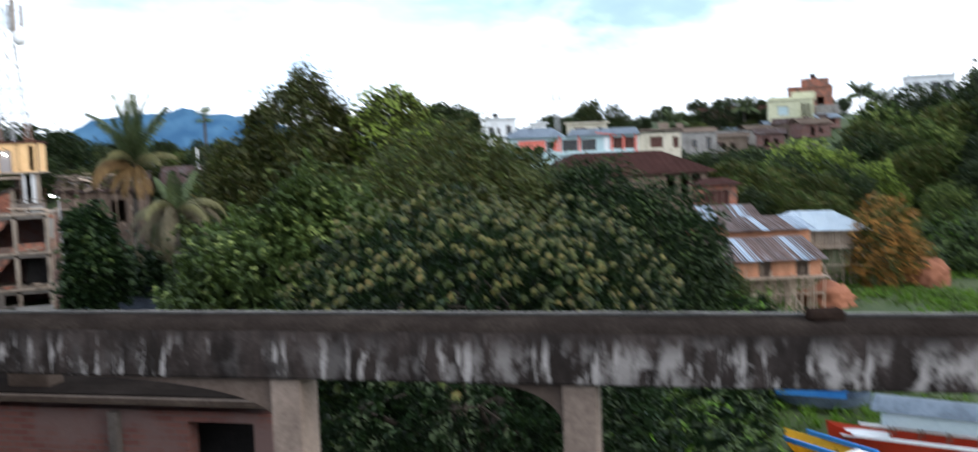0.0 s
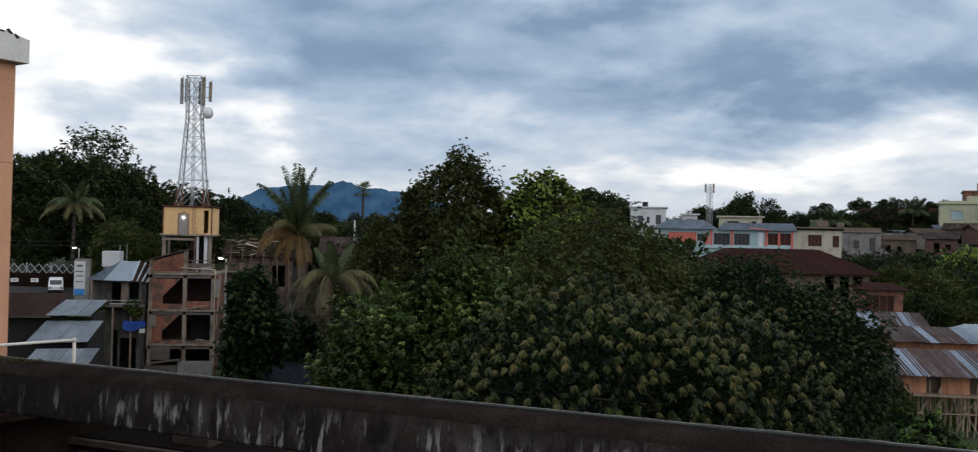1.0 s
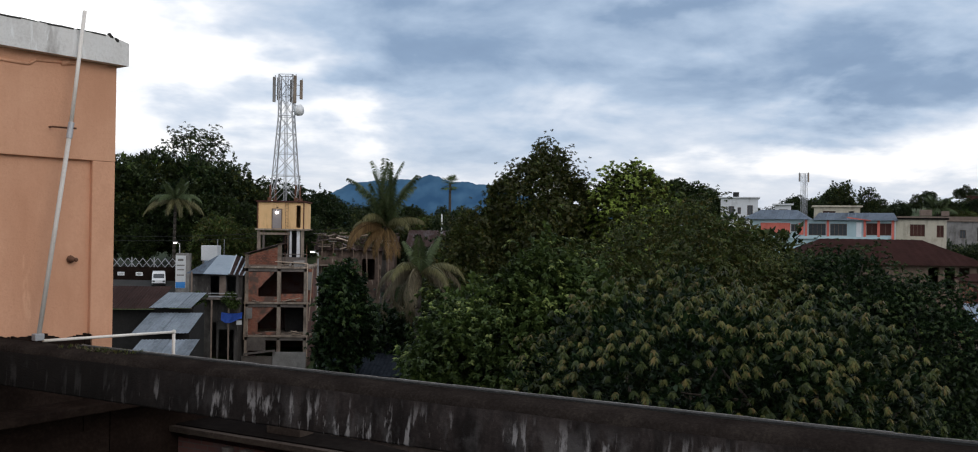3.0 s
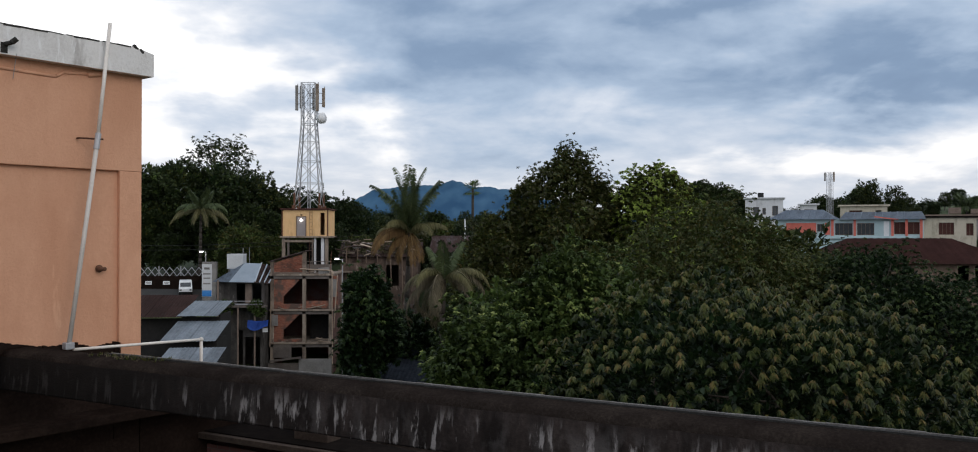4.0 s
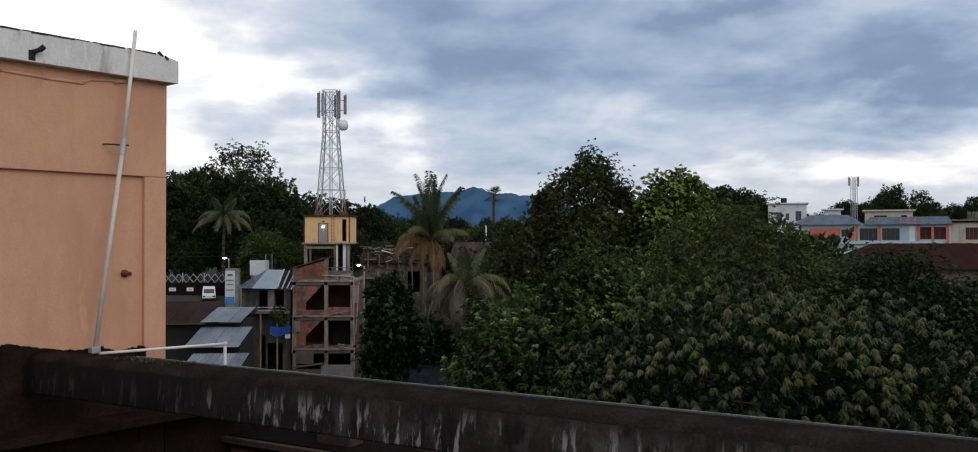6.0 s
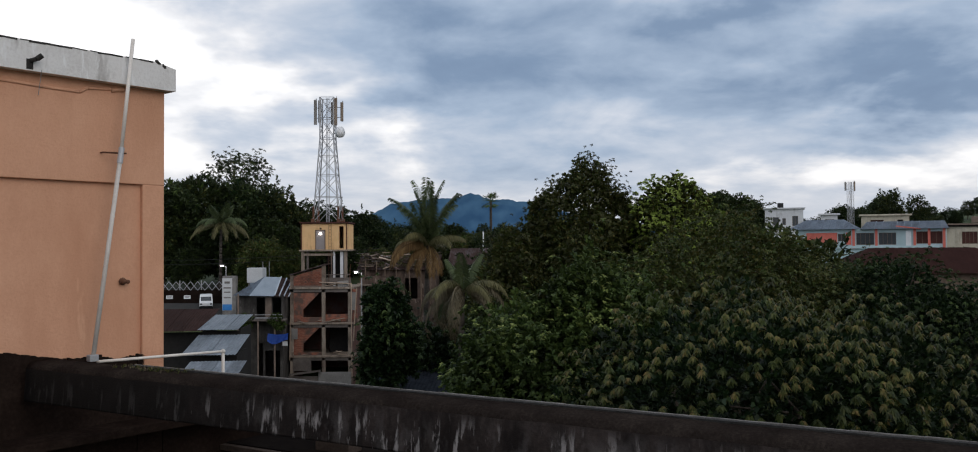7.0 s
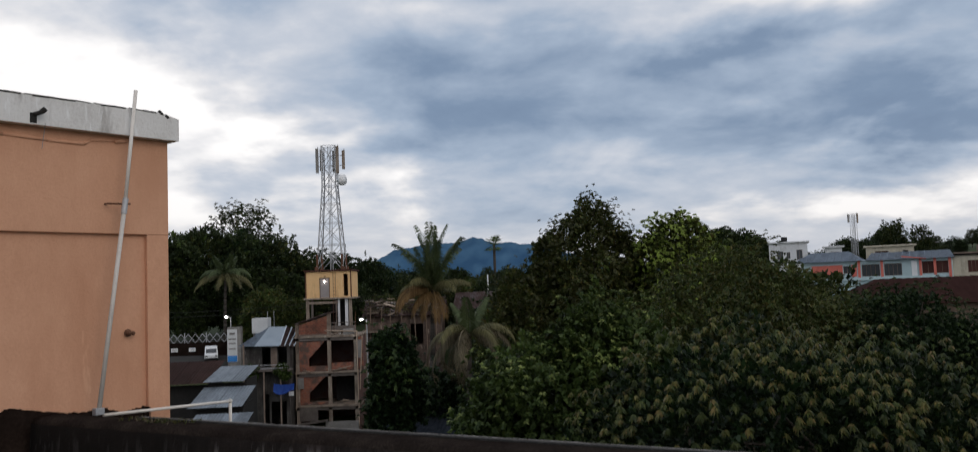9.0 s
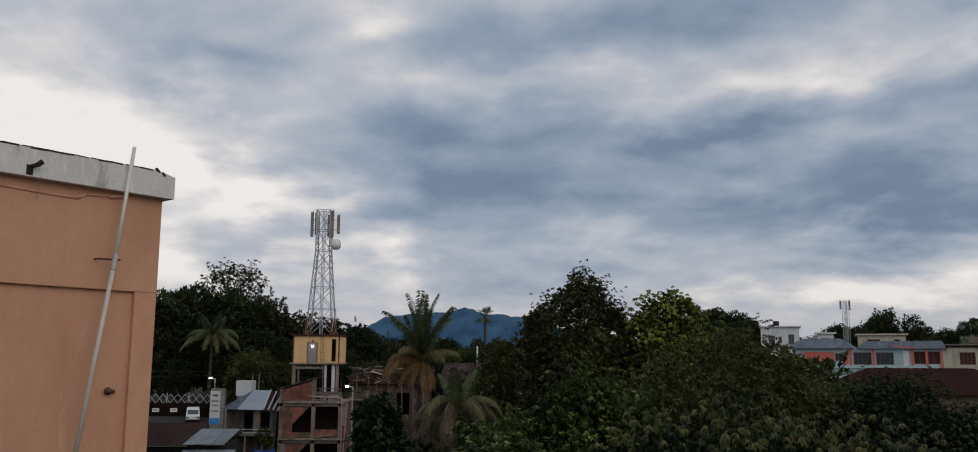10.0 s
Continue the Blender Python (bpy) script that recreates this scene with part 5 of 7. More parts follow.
# ---------------------------------------------------------------- the grey house with the tin roof, and the lane on the left
def build_grey_house():
    h = thing("grey_house", "grey two-storey house with a hipped tin roof and balcony", "house", (-19.15, 72.2, 1.4))
    W, D = 3.7, 5.0
    shell(h, W, D, 7.7, M_SHADEGREY, [(-0.35, 5.95, 0.35, 7.5), (0.95, 5.95, 1.7, 7.5), (-0.2, 0.3, 0.2, 3.8), (0.35, 0.1, 1.6, 3.2)])
    part("room_wall", box(bmesh.new(), (0.65, -0.03, 6.75), (0.5, 0.06, 1.6)), M_COLUMN, h)
    part("balcony", box(bmesh.new(), (0.2, -0.55, 5.75), (4.0, 1.1, 0.14), bevel=0.02), M_CONC, h)
    part("balcony_rail", boxes(((0.9, -1.05, 5.95), (2.2, 0.06, 0.08)), ((0.9, -1.05, 6.2), (2.2, 0.05, 0.05))), M_STEEL, h)
    for x in (-1.55, 0.05, 1.4):
        part("post", rod(bmesh.new(), (x, -1.0, -0.3), (x, -1.0, 5.7 if x > -1 else 7.9), 0.07, n=8), M_COLUMN, h)
    # hipped roof: pale front sheets, dark ribs on the right slope
    for nm, vs, m in (("roof_sheet", ((-2.1, -0.75, 7.75), (-0.75, -0.75, 7.72), (-0.35, 2.6, 9.15)), M_TIN), ("roof_sheet", ((-0.75, -0.75, 7.72), (1.25, -0.75, 7.68), (1.05, 2.6, 9.1), (-0.35, 2.6, 9.15)), M_TINBRIGHT),
                      ("roof_sheet", ((1.25, -0.75, 7.68), (2.15, 0.6, 7.5), (2.0, 5.4, 8.6), (1.05, 2.6, 9.1)), M_TINRUST), ("roof_sheet", ((-2.1, -0.75, 7.75), (-0.35, 2.6, 9.15), (-0.4, 5.4, 9.0), (-2.1, 5.4, 7.9)), M_TIN),
                      ("roof_sheet", ((-0.35, 2.6, 9.15), (1.05, 2.6, 9.1), (2.0, 5.4, 8.6), (-0.4, 5.4, 9.0)), M_TIN)):
        bm = bmesh.new()
        bm.faces.new([bm.verts.new(v) for v in vs])
        bmesh.ops.solidify(bm, geom=list(bm.faces), thickness=0.04)
        part(nm, bm, m, h)
    for k in range(4):
        s = k / 3
        part("roof_rib", rod(bmesh.new(), Vector((1.1, 2.5, 9.14)).lerp(Vector((1.9, 5.0, 8.7)), s), Vector((1.3, -0.6, 7.74)).lerp(Vector((2.12, 0.7, 7.56)), s), 0.06, n=5), M_TINBRIGHT, h, "pale tin ridge strip")
    rnd = np.random.default_rng(8)
    for x, w in ((-1.3, 0.9), (1.5, 0.5)):
        pl = thing("balcony_plant", "trailing green plants along the balcony edge", "plant", (-19.15 + x, 71.2, 7.1))
        p, m = lobes_points([(0, 0, 0.05, w, 0.3, 0.42), (0.3, 0, -0.35, w * 0.6, 0.25, 0.4)], 160, rnd)
        c = new("leaves", leaf_cloud("leaves", p, m, 6, 0.2, 0.09, [GREENS["mid"]], rnd))
        c.parent = pl
    return h


build_grey_house()


def build_tarp():
    bm = bmesh.new()
    n = 14
    rows = []
    for i in range(n + 1):
        s = i / n
        rows.append([bm.verts.new((1.65 * s, -0.06 * math.sin(s * 19 + k) - 0.25 * k / 4, -0.10 * math.sin(math.pi * s) - (0.62 + 0.14 * math.sin(s * 5)) * k / 4)) for k in range(5)])
    for a, b in zip(rows, rows[1:]):
        for k in range(4):
            bm.faces.new((a[k], b[k], b[k + 1], a[k + 1]))
    bmesh.ops.solidify(bm, geom=list(bm.faces), thickness=0.012)
    t = part("tarpaulin", bm, M_BLUE, None, smooth=True, at=(-18.25, 71.0, 6.12))
    tagged(t, "bright blue tarpaulin hung below the balcony", "tarpaulin")
    s = part("washing", boxes(((0, 0, 0), (0.42, 0.03, 0.34)), bevel=0.01), M_PAINTWHITE, None, at=(-16.85, 70.95, 5.3))
    tagged(s, "small white cloth hung to dry", "cloth")
    s = part("washing", boxes(((0, 0, 0), (0.34, 0.03, 0.4)), bevel=0.01), M_PAINTWHITE, None, at=(-19.85, 71.05, 6.05))
    tagged(s, "white cloth bag hung on a post", "cloth")


build_tarp()


def tin_roof_shed(label, at, w, l, rise, wall_h, mat, rz=0, wall=None, seed=0, sheets=3):
    """A lean-to: sheets falling towards the viewer over a low wall."""
    s = thing("shed", label, "shed", at, rz)
    part("wall", boxes(((0, l * 0.15, wall_h / 2 - 0.1), (w * 0.94, 0.12, wall_h - 0.1)), ((-w * 0.45, l * 0.55, wall_h / 2), (0.12, l * 0.75, wall_h)), ((w * 0.45, l * 0.55, wall_h / 2), (0.12, l * 0.75, wall_h))), wall or M_WOOD, s)
    for k in range(sheets):
        part("roof_sheet", corrugated(w / sheets + 0.06, l + 0.4, rise, wave=0.2, ragged=0.05, seed=seed + k), mat, s,
             at=(-w / 2 + w * (k + 0.5) / sheets, l, wall_h + rise + 0.012 * (k % 2)))
    return s


# shed walls in M_DARK carry the shade under the roofs in their colour
tin_roof_shed("shed with a plain brown sheet roof", (-23.2, 62.4, 1.0), 5.2, 4.2, 1.25, 6.15, M_BROWNSHEET, 3, M_DARK, 1, 4)
tin_roof_shed("shed with a grey-blue corrugated tin roof", (-18.8, 60.2, 1.0), 2.7, 4.0, 0.7, 6.45, M_TINOLD, 2, M_DARK, 5, 3)
tin_roof_shed("shed with a patched pale tin roof", (-18.1, 56.0, 0.6), 3.4, 4.0, 0.85, 5.65, M_TINOLD, 4, M_DARK, 9, 4)
tin_roof_shed("low shed with a pale tin roof", (-16.9, 52.0, 0.4), 3.4, 2.6, 0.6, 5.0, M_TINOLD, 4, M_DARK, 14, 4)
tin_roof_shed("low shed with a dark bluish tin roof under the palms", (-3.6, 44.5, 0), 6.5, 5.5, 1.0, 5.6, M_DARKTIN, -4, M_DARK, 17, 6)


def build_lane():
    """The compound wall with its coiled wire, notice boards, a banner pillar, a van and lamps."""
    z = 7.5
    w = thing("compound_wall", "long dark compound wall along the lane", "wall", (-30.5, 89.7, z), kind="structure")
    part("wall", box(bmesh.new(), (0, 0, 0.1), (10.6, 0.25, 2.3)), M_NEARBLACK, w)
    f = thing("wire_fence", "pale crossed-wire fence on top of the compound wall", "fence", (-30.9, 89.6, z + 1.22))
    bm = bmesh.new()
    n = 9
    for k in range(n):
        x0, x1 = -3.3 + 6.6 * k / n, -3.3 + 6.6 * (k + 1) / n
        xm = (x0 + x1) / 2
        for a, b in (((x0, 0, 0.45), (xm, 0, 0.9)), ((xm, 0, 0.9), (x1, 0, 0.45)), ((x0, 0, 0.45), (xm, 0, 0)), ((xm, 0, 0), (x1, 0, 0.45))):
            rod(bm, a, b, 0.035, n=5)
    part("mesh", bm, M_STEEL, f)
    for k in range(4):
        part("post", rod(bmesh.new(), (-3.3 + 2.2 * k, 0.05, -0.3), (-3.3 + 2.2 * k, 0.05, 1.0), 0.05, n=6), M_STEEL, f)
    for x in (-33.0, -31.2):
        b = part("notice_board", box(bmesh.new(), (0, 0, 0), (0.68, 0.05, 0.36), bevel=0.01), M_PAINTWHITE, None, at=(x, 89.5, z + 0.55))
        tagged(b, "small white notice board on the compound wall", "notice board")
        part("lettering", boxes(((0, -0.032, 0.05), (0.5, 0.012, 0.05)), ((0, -0.032, -0.06), (0.42, 0.012, 0.04))), M_GREY, b)
    p = thing("gate_pillar", "pale gate pillar pasted with a banner", "pillar", (-24.8, 82, 6.2))
    part("pillar", box(bmesh.new(), (0.12, 0.3, 1.9), (1.25, 0.6, 4.6), bevel=0.02), M_GREY, p)
    bn = part("banner", box(bmesh.new(), (-0.05, -0.02, 2.5), (0.92, 0.03, 3.0)), M_PAINTWHITE, p, "white banner with blue foot")
    part("banner_foot", box(bmesh.new(), (-0.05, -0.045, 1.3), (0.86, 0.02, 0.55)), M_SKYBLUE, bn)
    part("lettering", boxes(((-0.05, -0.045, 3.6), (0.5, 0.02, 0.2)), ((-0.05, -0.045, 3.1), (0.7, 0.02, 0.12)), ((-0.05, -0.045, 2.7), (0.6, 0.02, 0.12)), ((-0.05, -0.045, 2.2), (0.66, 0.02, 0.12))), M_GREY, bn)
    # road in front of the wall
    bm = bmesh.new()
    n = 30
    rows = []
    for i in range(n + 1):
        x = -44 + 24 * i / n
        rows.append([bm.verts.new((x, yy, ground_z(x, yy) + 0.06)) for yy in (85.5, 86.9, 88.3, 89.5)])
    for a, b in zip(rows, rows[1:]):
        for k in range(3):
            bm.faces.new((a[k], b[k], b[k + 1], a[k + 1]))
    tagged(part("road", bm, M_ROAD, None, smooth=True), "dusty asphalt lane below the compound wall", "road", kind="structure")


build_lane()


def build_van():
    x, y = -28.75, 87.9
    v = thing("van", "small white van parked in the lane", "van", (x, y, ground_z(x, y) + 0.08), 18)
    bm = bmesh.new()
    prof = [(-1.5, 0.35), (-1.52, 0.8), (-1.3, 0.92), (-1.0, 1.45), (-0.8, 1.55), (1.4, 1.55), (1.5, 1.4), (1.52, 0.35)]
    l = [bm.verts.new((-0.62 * (0.92 if z > 1.2 else 1), yy, z)) for yy, z in prof]
    r = [bm.verts.new((0.62 * (0.92 if z > 1.2 else 1), yy, z)) for yy, z in prof]
    bm.faces.new(l), bm.faces.new(r[::-1])
    for i in range(len(prof)):
        j = (i + 1) % len(prof)
        bm.faces.new((l[i], r[i], r[j], l[j]))
    bmesh.ops.recalc_face_normals(bm, faces=bm.faces)
    bmesh.ops.bevel(bm, geom=list(bm.edges), offset=0.04, segments=2, affect="EDGES")
    part("body", bm, M_PAINTWHITE, v)
    part("windscreen", box(bmesh.new(), (0, -1.19, 1.18), (0.98, 0.02, 0.44), tilt=(-29, 0, 0)), M_GLASS, v)
    part("bumper", box(bmesh.new(), (0, -1.55, 0.42), (1.2, 0.1, 0.16), bevel=0.03), M_TYRE, v)
    for s in (-1, 1):
        part("headlight", box(bmesh.new(), (s * 0.46, -1.53, 0.68), (0.2, 0.05, 0.13), bevel=0.02), M_GLASS, v)
        for yy in (-1.0, 1.0):
            bm = bmesh.new()
            bmesh.ops.create_cone(bm, cap_ends=True, segments=18, radius1=0.29, radius2=0.29, depth=0.17, matrix=Matrix.Translation((s * 0.55, yy, 0.29)) @ Matrix.Rotation(radians(90), 4, "Y"))
            part("wheel", bm, M_TYRE, v)


build_van()


def lamp_post(at, h, arm, label):
    p = thing("street_lamp", label, "street lamp", at)
    part("post", rod(bmesh.new(), (0, 0, -0.3), (0, 0, h), 0.07, 0.045, 8), M_STEEL, p)
    part("arm", rod(bmesh.new(), (0, 0, h - 0.1), (arm, -0.2, h + 0.1), 0.03, n=6), M_STEEL, p)
    hd_ = part("lamp_head", box(bmesh.new(), (arm, -0.25, h + 0.1), (0.5, 0.24, 0.1), bevel=0.03), M_GREY, p)
    part("bulb", box(bmesh.new(), (arm, -0.29, h + 0.02), (0.26, 0.16, 0.09), bevel=0.03), M_LAMP, hd_, "bright white lit bulb")


lamp_post((-26.3, 86.4, ground_z(-26.3, 86)), 11.25 - ground_z(-26.3, 86), -0.35, "thin street lamp already lit by the lane")
lamp_post((-11.05, 73.4, 1.2), 9.7, -0.42, "lit lamp on a post beside the brick house")


def build_tank_box():
    b = thing("water_tank", "pale boxed water tank on a flat roof", "water tank", (-22.7, 84.2, 6.5))
    part("tank", box(bmesh.new(), (0, 0, 3.9), (1.5, 1.4, 1.4), bevel=0.05), M_PAINTWHITE, b)
    part("stand", box(bmesh.new(), (0, 0, 1.6), (1.3, 1.2, 3.2)), M_GREY, b)
    part("roof_below", box(bmesh.new(), (2.6, 0.5, 3.1), (6.0, 3.0, 0.16)), M_TIN, b)
    part("room", box(bmesh.new(), (2.6, 0.5, 1.5), (5.6, 2.6, 3.0)), M_DARK, b)
    for x in (0.6, 1.2):
        part("rod", rod(bmesh.new(), (x, 0, 3.0), (x, 0, 5.2), 0.03, n=5), M_STEEL, b)


build_tank_box()


def build_wires():
    for k, (z0, z1, y) in enumerate(((12.6, 12.9, 80.0), (12.1, 12.6, 80.6))):
        cu = []
        for i in range(25):
            s = i / 24
            cu.append(Vector((-44 + 34 * s, y - 2 * s, z0 + (z1 - z0) * s - 0.8 * math.sin(math.pi * s))))
        w = part("power_line", tube(bmesh.new(), cu, 0.018, 5), M_TYRE, None)
        tagged(w, "thin black power line sagging over the lane", "cable", group="power lines")


build_wires()


def build_old_house():
    h = thing("old_house", "old brown house with a ragged rubble-strewn roof behind the palm", "house", (-9.2, 85, 5.0))
    shell(h, 7.2, 5, 5.9, M_EARTHWALL, [(-3.0, 3.0, -2.0, 5.0, "shutter"), (-1.4, 3.4, -0.6, 5.2), (0.6, 3.0, 1.8, 5.0)])
    gable_roof(h, 7.2, 5, 5.9, 1.3, M_TINRUST, 0.4, ragged=0.3)
    rnd = random.Random(61)
    for k in range(46):
        x, y = rnd.uniform(-3.9, 3.7), rnd.uniform(-0.5, 2.3)
        part("plank", box(bmesh.new(), (x, y, 6.0 + 1.3 * (y + 0.4) / 2.9 + rnd.uniform(0.05, 0.35)), (rnd.uniform(0.4, 1.8), rnd.uniform(0.08, 0.4), 0.05),
                          tilt=(rnd.uniform(-10, 30), rnd.uniform(-18, 18), rnd.uniform(-60, 60))), rnd.choice((M_WOOD, M_TINRUST, M_BAMBOO, M_EARTHWALL, M_GREY)), h)
    for k in range(7):
        x = -3.4 + k * 1.1 + rnd.uniform(-0.3, 0.3)
        part("prop", rod(bmesh.new(), (x, -0.35, 2.5), (x + rnd.uniform(-0.3, 0.3), -0.4, 6.2 + rnd.uniform(0, 0.8)), 0.06, n=6), M_WOOD, h)
    part("balcony", box(bmesh.new(), (-1.9, -0.6, 4.4), (3.4, 0.9, 0.14), bevel=0.02), M_PALECOL, h)
    part("balcony_wall", box(bmesh.new(), (-1.9, -1.0, 4.85), (3.4, 0.1, 0.75)), M_EARTHWALL, h)
    rnd = np.random.default_rng(6)
    p = np.stack([rnd.uniform(-3.8, 3.6, 420), rnd.uniform(-0.2, 2.4, 420), np.zeros(420)], 1)
    p[:, 2] = 5.95 + 1.3 * (p[:, 1] + 0.4) / 2.9
    c = new("thatch", leaf_cloud("thatch", p, np.tile([0, -0.7, 0.3], (420, 1)), 5, 0.4, 0.05, [GREENS["grey_frond"], GREENS["olive"]], rnd, 0.6, 0.1, 0.4))
    c.parent = h
    h = thing("old_house", "small weathered house with a grey tin roof", "house", (-2.7, 88, 5.5), -8)
    shell(h, 3.4, 4, 5.6, M_EARTHWALL, [(-0.9, 3.2, 0.2, 5.2)])
    gable_roof(h, 3.4, 4, 5.7, 1.6, M_TINRUST, 0.3, ragged=0.1)
    part("stub_post", rod(bmesh.new(), (1.5, 1, 5), (1.5, 1, 9.0), 0.07), M_PAINTWHITE, h)


build_old_house()

# ---------------------------------------------------------------- the right bank: coral house and its neighbours
def build_coral_house():
    h = thing("coral_house", "long coral and pale teal house under blue-grey tin roofs", "house", (46.75, 110.2, 7.35), -28)
    h.scale = (0.86, 0.86, 1.0)
    z = 5.0
    part("plinth", box(bmesh.new(), (0, 3.5, z / 2 - 0.5), (20.0, 6.6, z + 1)), M_TEAL, h)
    holes = [(-4.2, 0.95, -3.2, 1.9, "glass"), (-1.7, 0.5, 0.7, 2.0, "glass"), (1.3, 0.5, 3.6, 2.0, "glass"), (6.2, 0.6, 7.7, 2.1, "shutter"), (7.95, 0.6, 9.5, 2.1, "shutter")]
    shell(h, 20.0, 7.0, 2.5, M_TEAL, holes, base=z)
    for x0, x1 in ((-8.6, -4.3), (-3.1, -2.4)):
        part("coral_panel", box(bmesh.new(), ((x0 + x1) / 2, -0.03, z + 1.3), (x1 - x0, 0.06, 1.5)), M_PINK, h, "coral painted wall panel")
    for x in (-2.05, 1.0, 6.0, 7.83, 9.7):
        part("coral_post", box(bmesh.new(), (x, -0.06, z + 1.25), (0.34, 0.12, 2.5), bevel=0.01), M_PINK, h, "coral painted post")
    part("door", box(bmesh.new(), (5.2, -0.03, z + 1.2), (0.7, 0.05, 2.0)), M_PAINTWHITE, h)
    part("sill_band", box(bmesh.new(), (-0.4, -0.1, z + 0.22), (19.0, 0.14, 0.34), bevel=0.01), M_TEAL, h)
    ribbed_roof(h, hip_sheet(9.8, 8.0, 1.3, 2.2), M_TIN, (-6.4, 3.4, z + 2.5))
    ribbed_roof(h, hip_sheet(11.5, 8.0, 1.0, 0.6), M_TIN, (4.6, 3.4, z + 2.45))
    part("porch_gable", box(bmesh.new(), (5.2, -0.5, z + 2.6), (3.2, 0.08, 0.14), tilt=(0, 7, 0)), M_PINK, h)


def hip_sheet(w, d, rise, hip):
    """A hipped sheet roof about the origin with standing ribs."""
    bm = bmesh.new()
    x, y = w / 2, d / 2
    c = [bm.verts.new(v) for v in ((-x, -y, 0), (x, -y, 0), (x, y, 0), (-x, y, 0), (-x + hip, 0, rise), (x - hip, 0, rise))]
    for f in ((0, 1, 5, 4), (1, 2, 5), (2, 3, 4, 5), (3, 0, 4)):
        bm.faces.new([c[i] for i in f])
    bmesh.ops.solidify(bm, geom=list(bm.faces), thickness=0.06)
    n = int(w / 0.9)
    ribs = []
    for i in range(1, n):
        u = -x + w * i / n
        cut = min(1.0, (x - abs(u)) / hip)
        ribs.append(((u, -y, 0.03), (u, -y * (1 - cut), rise * cut + 0.03)))
    return bm, ribs


def ribbed_roof(parent, made, mat, at):
    r = part("roof", made[0], mat, parent, at=at)
    for a, b in made[1]:
        part("rib", rod(bmesh.new(), a, b, 0.035, n=4), mat, r)


build_coral_house()


def simple_house(label, at, rz, w, d, h, mat, holes, roof="flat", roof_mat=None, rise=1.2, parapet=0.0, over=0.25, hip=0.0):
    b = thing("house", label, "house", at, rz)
    shell(b, w, d, h, mat, holes)
    if roof == "flat":
        flat_roof(b, w, d, h, roof_mat or mat, over, parapet=parapet)
    else:
        gable_roof(b, w, d, h, rise, roof_mat or M_TIN, over, hip)
    return b


gz = ground_z
simple_house("plain cream house with a flat roof and a shuttered window", (57.5, 107.8, 7.0), -24, 7.4, 6, 8.0, M_CREAM, [(-3.4, 5.6, -2.5, 7.6), (-0.4, 5.9, 1.3, 7.4, "shutter"), (2.6, 5.8, 3.4, 7.3, "shutter")], roof_mat=M_DARKROOF)
simple_house("maroon-roofed hall with timber posts", (43.5, 86.5, 4.05), -6, 17.5, 9, 6.1, M_WOOD, [(4.0, 3.5, 5.0, 5.8), (5.6, 3.5, 6.6, 5.8), (7.0, 3.5, 8.0, 5.8)], "gable", M_MAROON, 2.4, over=0.9, hip=4.5)
t = simple_house("tan concrete house with a rusty parapet", (71.0, 125, 9.5), -24, 12.0, 8, 5.6, M_GREY, [(-5.0, 3.2, -3.8, 4.8, "glass"), (2.2, 3.2, 3.0, 4.4, "glass"), (4.4, 2.8, 5.2, 4.8, "glass")], roof_mat=M_COLUMN, parapet=0.5)
part("white_band", box(bmesh.new(), (-3.2, -0.3, 5.2), (5.4, 0.3, 1.2), bevel=0.02), M_WHITE, t)
part("roof_tank", boxes(((-2.0, 3, 6.9), (1.6, 1.2, 0.9)), ((0.6, 3, 6.8), (1.0, 0.8, 0.7)), bevel=0.05), M_COLUMN, t)
simple_house("cream bungalow with a low pitched roof", (57.6, 130, 11.7), -22, 6.4, 6, 5.4, M_CREAM, [(-2.0, 3.2, -0.2, 4.8, "shutter"), (1.6, 2.6, 2.4, 4.8)], roof_mat=M_CREAM, over=0.35)
w = simple_house("white two-storey house with a flat roof and a black tank", (52.6, 160, 11.5), -18, 6.6, 7, 7.9, M_WHITE, [(-1.9, 4.9, -0.9, 6.4, "glass"), (1.4, 4.8, 2.4, 6.6, "glass"), (-0.3, 5.0, 0.3, 6.2, "glass")], over=0.35)
part("roof_tank", rod(bmesh.new(), (-0.6, 3, 8.1), (-0.6, 3, 9.1), 0.55, n=14), M_TYRE, w, "black plastic tank")
w = simple_house("slim white water tower", (53.2, 140, 11.0), -18, 2.4, 2.4, 6.6, M_WHITE, [(-0.7, 4.6, 0.7, 5.9, "glass")], over=0.4)
g = simple_house("pale green three-storey house with an open balcony", (110.4, 150, 12.3), -34, 8.6, 9, 9.0, M_GREENWALL, [(-2.4, 6.0, -0.4, 7.8, "teal"), (-2.2, 2.6, -0.5, 4.0, "glass"), (2.0, 5.6, 3.8, 8.2), (2.1, 2.2, 3.7, 4.2)], parapet=0.4)
part("balcony", box(bmesh.new(), (2.7, -0.7, 4.9), (3.2, 1.4, 0.9), bevel=0.02), M_GREENWALL, g)
part("floor_band", box(bmesh.new(), (-0.6, -0.12, 4.75), (7.3, 0.24, 0.22)), M_CREAM, g)
part("floor_band", box(bmesh.new(), (-0.6, -0.12, 1.6), (7.3, 0.24, 0.22)), M_CREAM, g)
for x in (1.9, 2.6, 3.3, 4.0):
    part("balcony_post", box(bmesh.new(), (x, -0.9, 6.9), (0.22, 0.22, 3.0)), M_GREENWALL, g)
